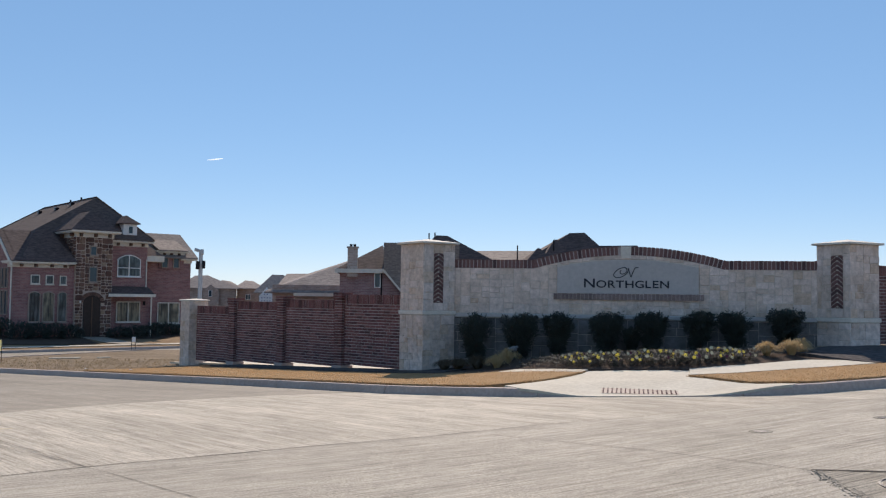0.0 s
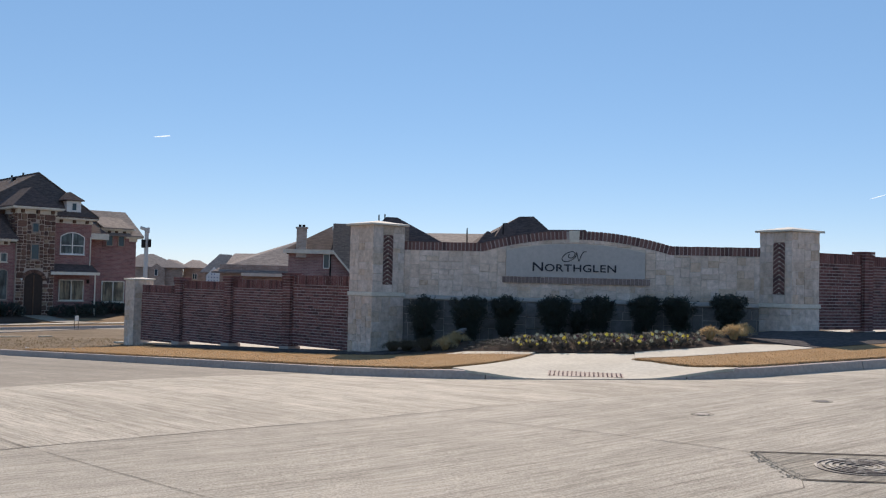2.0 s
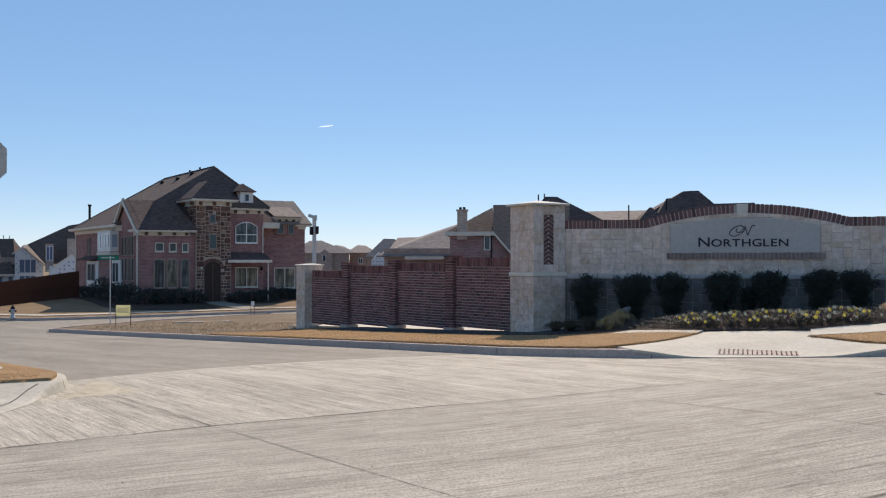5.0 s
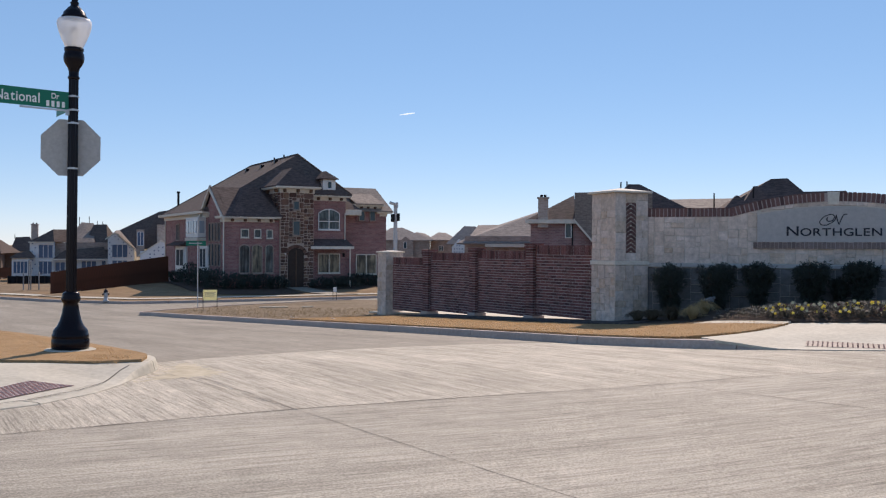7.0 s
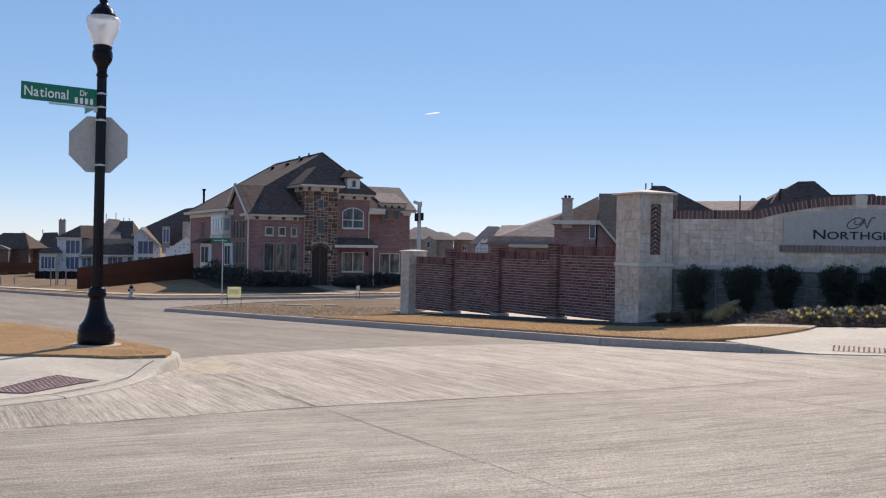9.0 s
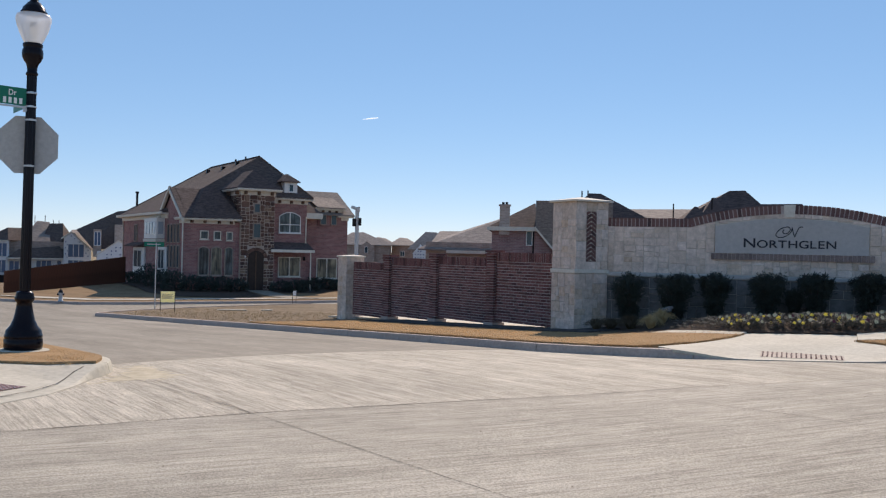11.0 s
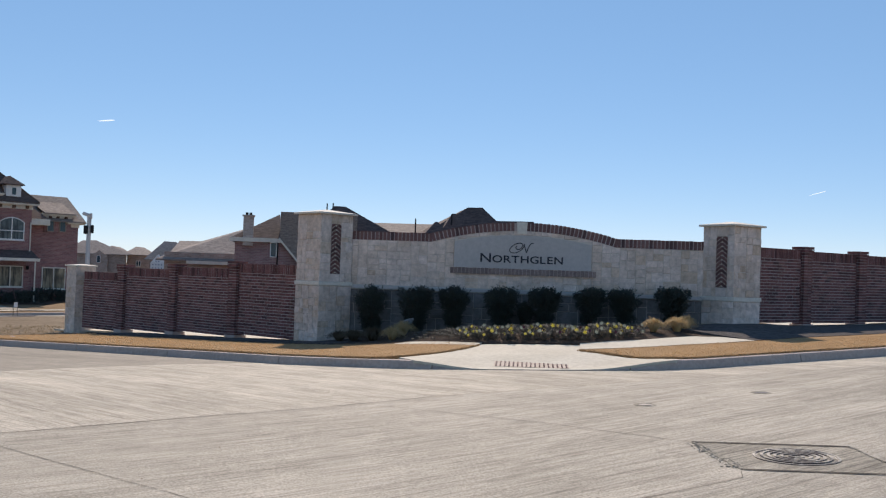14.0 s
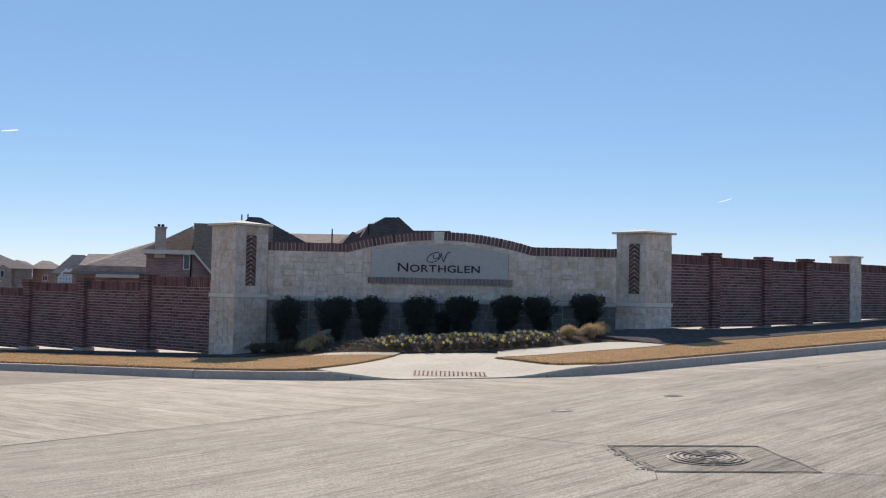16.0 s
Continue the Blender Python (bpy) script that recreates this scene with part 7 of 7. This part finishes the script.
for i in range(8):
    a = -1.38 + 6.05 * i / 8
    u0, u1 = i / 8, (i + 1) / 8
    rod(fb, (a, 7.5 * u0 + 0.06, -1.0 + 0.6 * u0), (a + 0.756, 7.5 * u1 + 0.06, -1.0 + 0.6 * u1), 0.04, 4)
part("rail", fb, M_FENCE, fence)
side = thing("fence", "dark red-brown cedar board fence far across the lots", "fence", from_eye(100, 30.0, 1.35))
for i in range(26):
    part("board", bmesh_board, None, side, m=Matrix.Translation((-15.2 + i * 0.156, 0, -1.75)) @ Matrix.Diagonal((1.0, 1, 0.95 + 0.02 * (i % 2), 1)))
for i, (b, r, h) in enumerate(((35.75, 61, 1.2), (35.48, 61, 2.0), (35.38, 62, 1.9), (34.97, 61, 1.2), (38.25, 66, 0.6), (37.58, 66, 0.6))):
    x, y = polar(b, r)
    ob = thing("utility_stub", "grey plastic conduit stub standing on a bare lot", "conduit", pose(x, y, ground_at(x, y) - 0.1), group="conduit stubs")
    part("pipe", rod(bmesh.new(), (0, 0, 0), (0, 0, h), 0.034, 8), M_CONDUIT, ob)
    part("cap", rod(bmesh.new(), (0, 0, h - 0.08), (0, 0, h + 0.02), 0.042, 8), M_PVC, ob)
# black silt fabric staked along the lot before the wrapped house
silt = thing("silt_fence", "sagging black silt fabric on short stakes", "fence", from_eye(96, 30.0, 1.3))
sf = bmesh.new()
cols = [(sf.verts.new((-11.0 + 0.2 * i, 0.05 * math.sin(i * 1.7), -2.2)), sf.verts.new((-11.0 + 0.2 * i, 0.05 * math.sin(i * 1.3) + 0.04, -1.46 - 0.04 * abs(math.sin(i * 0.8))))) for i in range(21)]
for (p0, p1), (p2, p3) in zip(cols, cols[1:]):
    sf.faces.new((p0, p2, p3, p1))
bmesh.ops.solidify(sf, geom=sf.faces[:], thickness=0.02)
part("fabric", sf, M_SILT, silt)
for i in range(6):
    part("stake", rod(bmesh.new(), (-11.0 + 0.79 * i, -0.08, -2.4), (-11.0 + 0.79 * i, -0.08, -1.42), 0.02, 6), M_STEM, silt)


def camera_pole():
    """A slender post with a lamp head and a box, behind the brick wall."""
    x, y = polar(15.05, 33.0)
    z = ground_at(x, y)
    top = EYE + (2.70 - EYE) * 33.0 / 28
    ob = thing("utility_post", "pale metal post with a lamp head and equipment box", "utility post", pose(x, y, z, 0, 0, 15))
    h = top - z
    part("post", rod(bmesh.new(), (0, 0, -0.3), (0, 0, h), (0.075, 0.065), 10), M_PVC, ob)
    part("equipment_box", boxed(-0.16, -0.03, -0.10, 0.10, h - 0.65, h - 0.38, bevel=0.015), M_BLACK, ob, "dark equipment box")
    part("equipment_box", boxed(0.05, 0.15, -0.10, 0.10, h - 0.62, h - 0.36, bevel=0.015), M_BLACK, ob, "dark equipment box")
    hd = bmesh.new()
    box(hd, -0.24, 0.0, -0.10, 0.10, -0.05, 0.05, bevel=0.02, m=Matrix.Translation((0.02, 0, h - 0.06)) @ Matrix.Rotation(radians(18), 4, "Y"))
    part("lamp_head", hd, M_PVC, ob)
    part("lamp_head", boxed(0.0, 0.09, -0.09, 0.09, h - 0.16, h + 0.02, bevel=0.015), M_PVC, ob)


camera_pole()


# shrubs under the house windows
def hedge_shrub(seed, m, w, h):
    rn = random.Random(seed)
    ob = thing("boxwood_shrub", "dark rounded evergreen shrub under the house windows", "shrub", m, group="shrubs before the house")
    st = bmesh.new()
    rod(st, (0, 0, -0.3), (0, 0, h * 0.6), (0.05, 0.02), 5)
    part("stem", st, M_STEM, ob)
    bm = bmesh.new()
    for _ in range(420):
        d = rand_dir(rn, -0.3)
        p = Vector((d.x * w / 2, d.y * w / 2, h * 0.45 + d.z * h * 0.55)) * rn.uniform(0.75, 1.06)
        leaf(bm, p, d + rand_dir(rn), rand_dir(rn), 0.17, 0.10)
    part("crown", bm, M_HOLLY, ob)


rnd = random.Random(71)
hm = H.matrix_basis
for i, (x, yo, w, h) in enumerate(((-5.5, 8.6, 1.2, 0.7), (-5.5, 6.4, 1.2, 0.8), (-5.6, 3.5, 1.2, 1.25), (-5.5, 1.9, 1.4, 1.0), (-5.4, 0.5, 1.4, 1.1), (-5.2, -0.9, 1.4, 1.15), (-4.3, -1.4, 1.3, 0.9), (-3.4, -1.4, 1.3, 0.85), (-2.5, -1.4, 1.2, 0.85), (-1.6, -1.5, 1.2, 0.75), (1.2, -1.3, 1.3, 0.65), (2.1, -1.3, 1.3, 0.7), (3.0, -1.1, 1.4, 0.7), (4.0, 0.3, 1.3, 0.75), (4.9, 0.3, 1.3, 0.75), (5.8, 0.3, 1.3, 0.7))):
    q = hm @ Vector((x, yo, 0))
    hedge_shrub(500 + i, pose(q.x, q.y, ground_at(q.x, q.y) - 0.05), w, h)

# a mulched bed along the house front, widened to deepen the house's shade
bed = [hm @ Vector((x, y, 0)) for x, y in ((-4.4, 14), (-6.4, 14), (-6.6, 4), (-7.0, -2.0), (-6.2, -4.6), (-3.6, -5.6), (-1.3, -5.2), (-1.05, -2.0), (0.6, -2.0), (1.0, -2.6), (3.6, -2.3), (5.0, -0.8), (7.2, -0.6), (7.2, 1.6), (0.0, 0.8), (-4.2, 0.5))]
thing("ground_house_bed", "dark mulch along the house front, widened to darken the shaded lawn", "flower bed", bm=sheet([(v.x, v.y) for v in bed], 0.8, lambda x, y: far_z(x, y) + 0.035), mat=M_MULCH, kind="structure")

# driveway and walk before the far house
drive = [hm @ Vector(v) for v in ((-0.95, -0.9, 0), (0.45, -0.9, 0), (0.5, -5.0, 0), (1.2, -7.1, 0), (-0.1, -7.4, 0), (-0.9, -5.0, 0))]
thing("pavement_house_path", "pale concrete path to the far house", "pavement", bm=sheet([(v.x, v.y) for v in drive], 1.0, lambda x, y: far_z(x, y) + 0.05), mat=M_ROAD_C, kind="structure")
fw = shrink(dense(FAR_RIM[::-1], 1.0), 1.3), shrink(dense(FAR_RIM[::-1], 1.0), 2.3)
thing("pavement_far_side", "pale concrete pavement along the far kerb", "pavement", bm=sheet(fw[0] + fw[1][::-1], 1.2, lambda x, y: far_z(x, y) + 0.04), mat=M_WALK, kind="structure")


# vapour trails, thin and very far off
def trail(b, e, l, tilt, w):
    a, c = radians(b), radians(e)
    d = 2600.0
    m = look((-d * math.sin(a) * math.cos(c), d * math.cos(a) * math.cos(c), EYE + d * math.sin(c)), (0, 0, EYE), 0) @ pose(0, 0, 0, 0, 0, tilt)
    bm = bmesh.new()
    n, k = 24, 8
    rings = []
    for i in range(n + 1):
        t = i / n
        r = w * (0.15 + 0.85 * math.sin(math.pi * min(1, t * 0.9 + 0.12)) ** 0.8) * (1 + 0.15 * math.sin(i * 2.1))
        rings.append([bm.verts.new((-l / 2 + l * t, r * math.cos(2 * math.pi * j / k), r * math.sin(2 * math.pi * j / k))) for j in range(k)])
    for p, q in zip(rings, rings[1:]):
        for j in range(k):
            bm.faces.new((p[j], p[(j + 1) % k], q[(j + 1) % k], q[j]))
    thing("vapour_trail", "short white vapour trail high in the sky", "vapour trail", m, group="vapour trails", bm=bm, mat=M_CLOUD_GLOW)


M_CLOUD_GLOW = material("vapour", (0.9, 0.92, 0.95), 1.0, spec=0.0)
# emission stands in for sunlight scattered by the trails
M_CLOUD_GLOW.node_tree.nodes["Principled BSDF"].inputs["Emission Color"].default_value = (0.8, 0.9, 1.0, 1)
M_CLOUD_GLOW.node_tree.nodes["Principled BSDF"].inputs["Emission Strength"].default_value = 0.6
trail(14.4, 7.8, 42, -8, 1.6)
trail(-26.35, 5.08, 40, -16, 0.9)
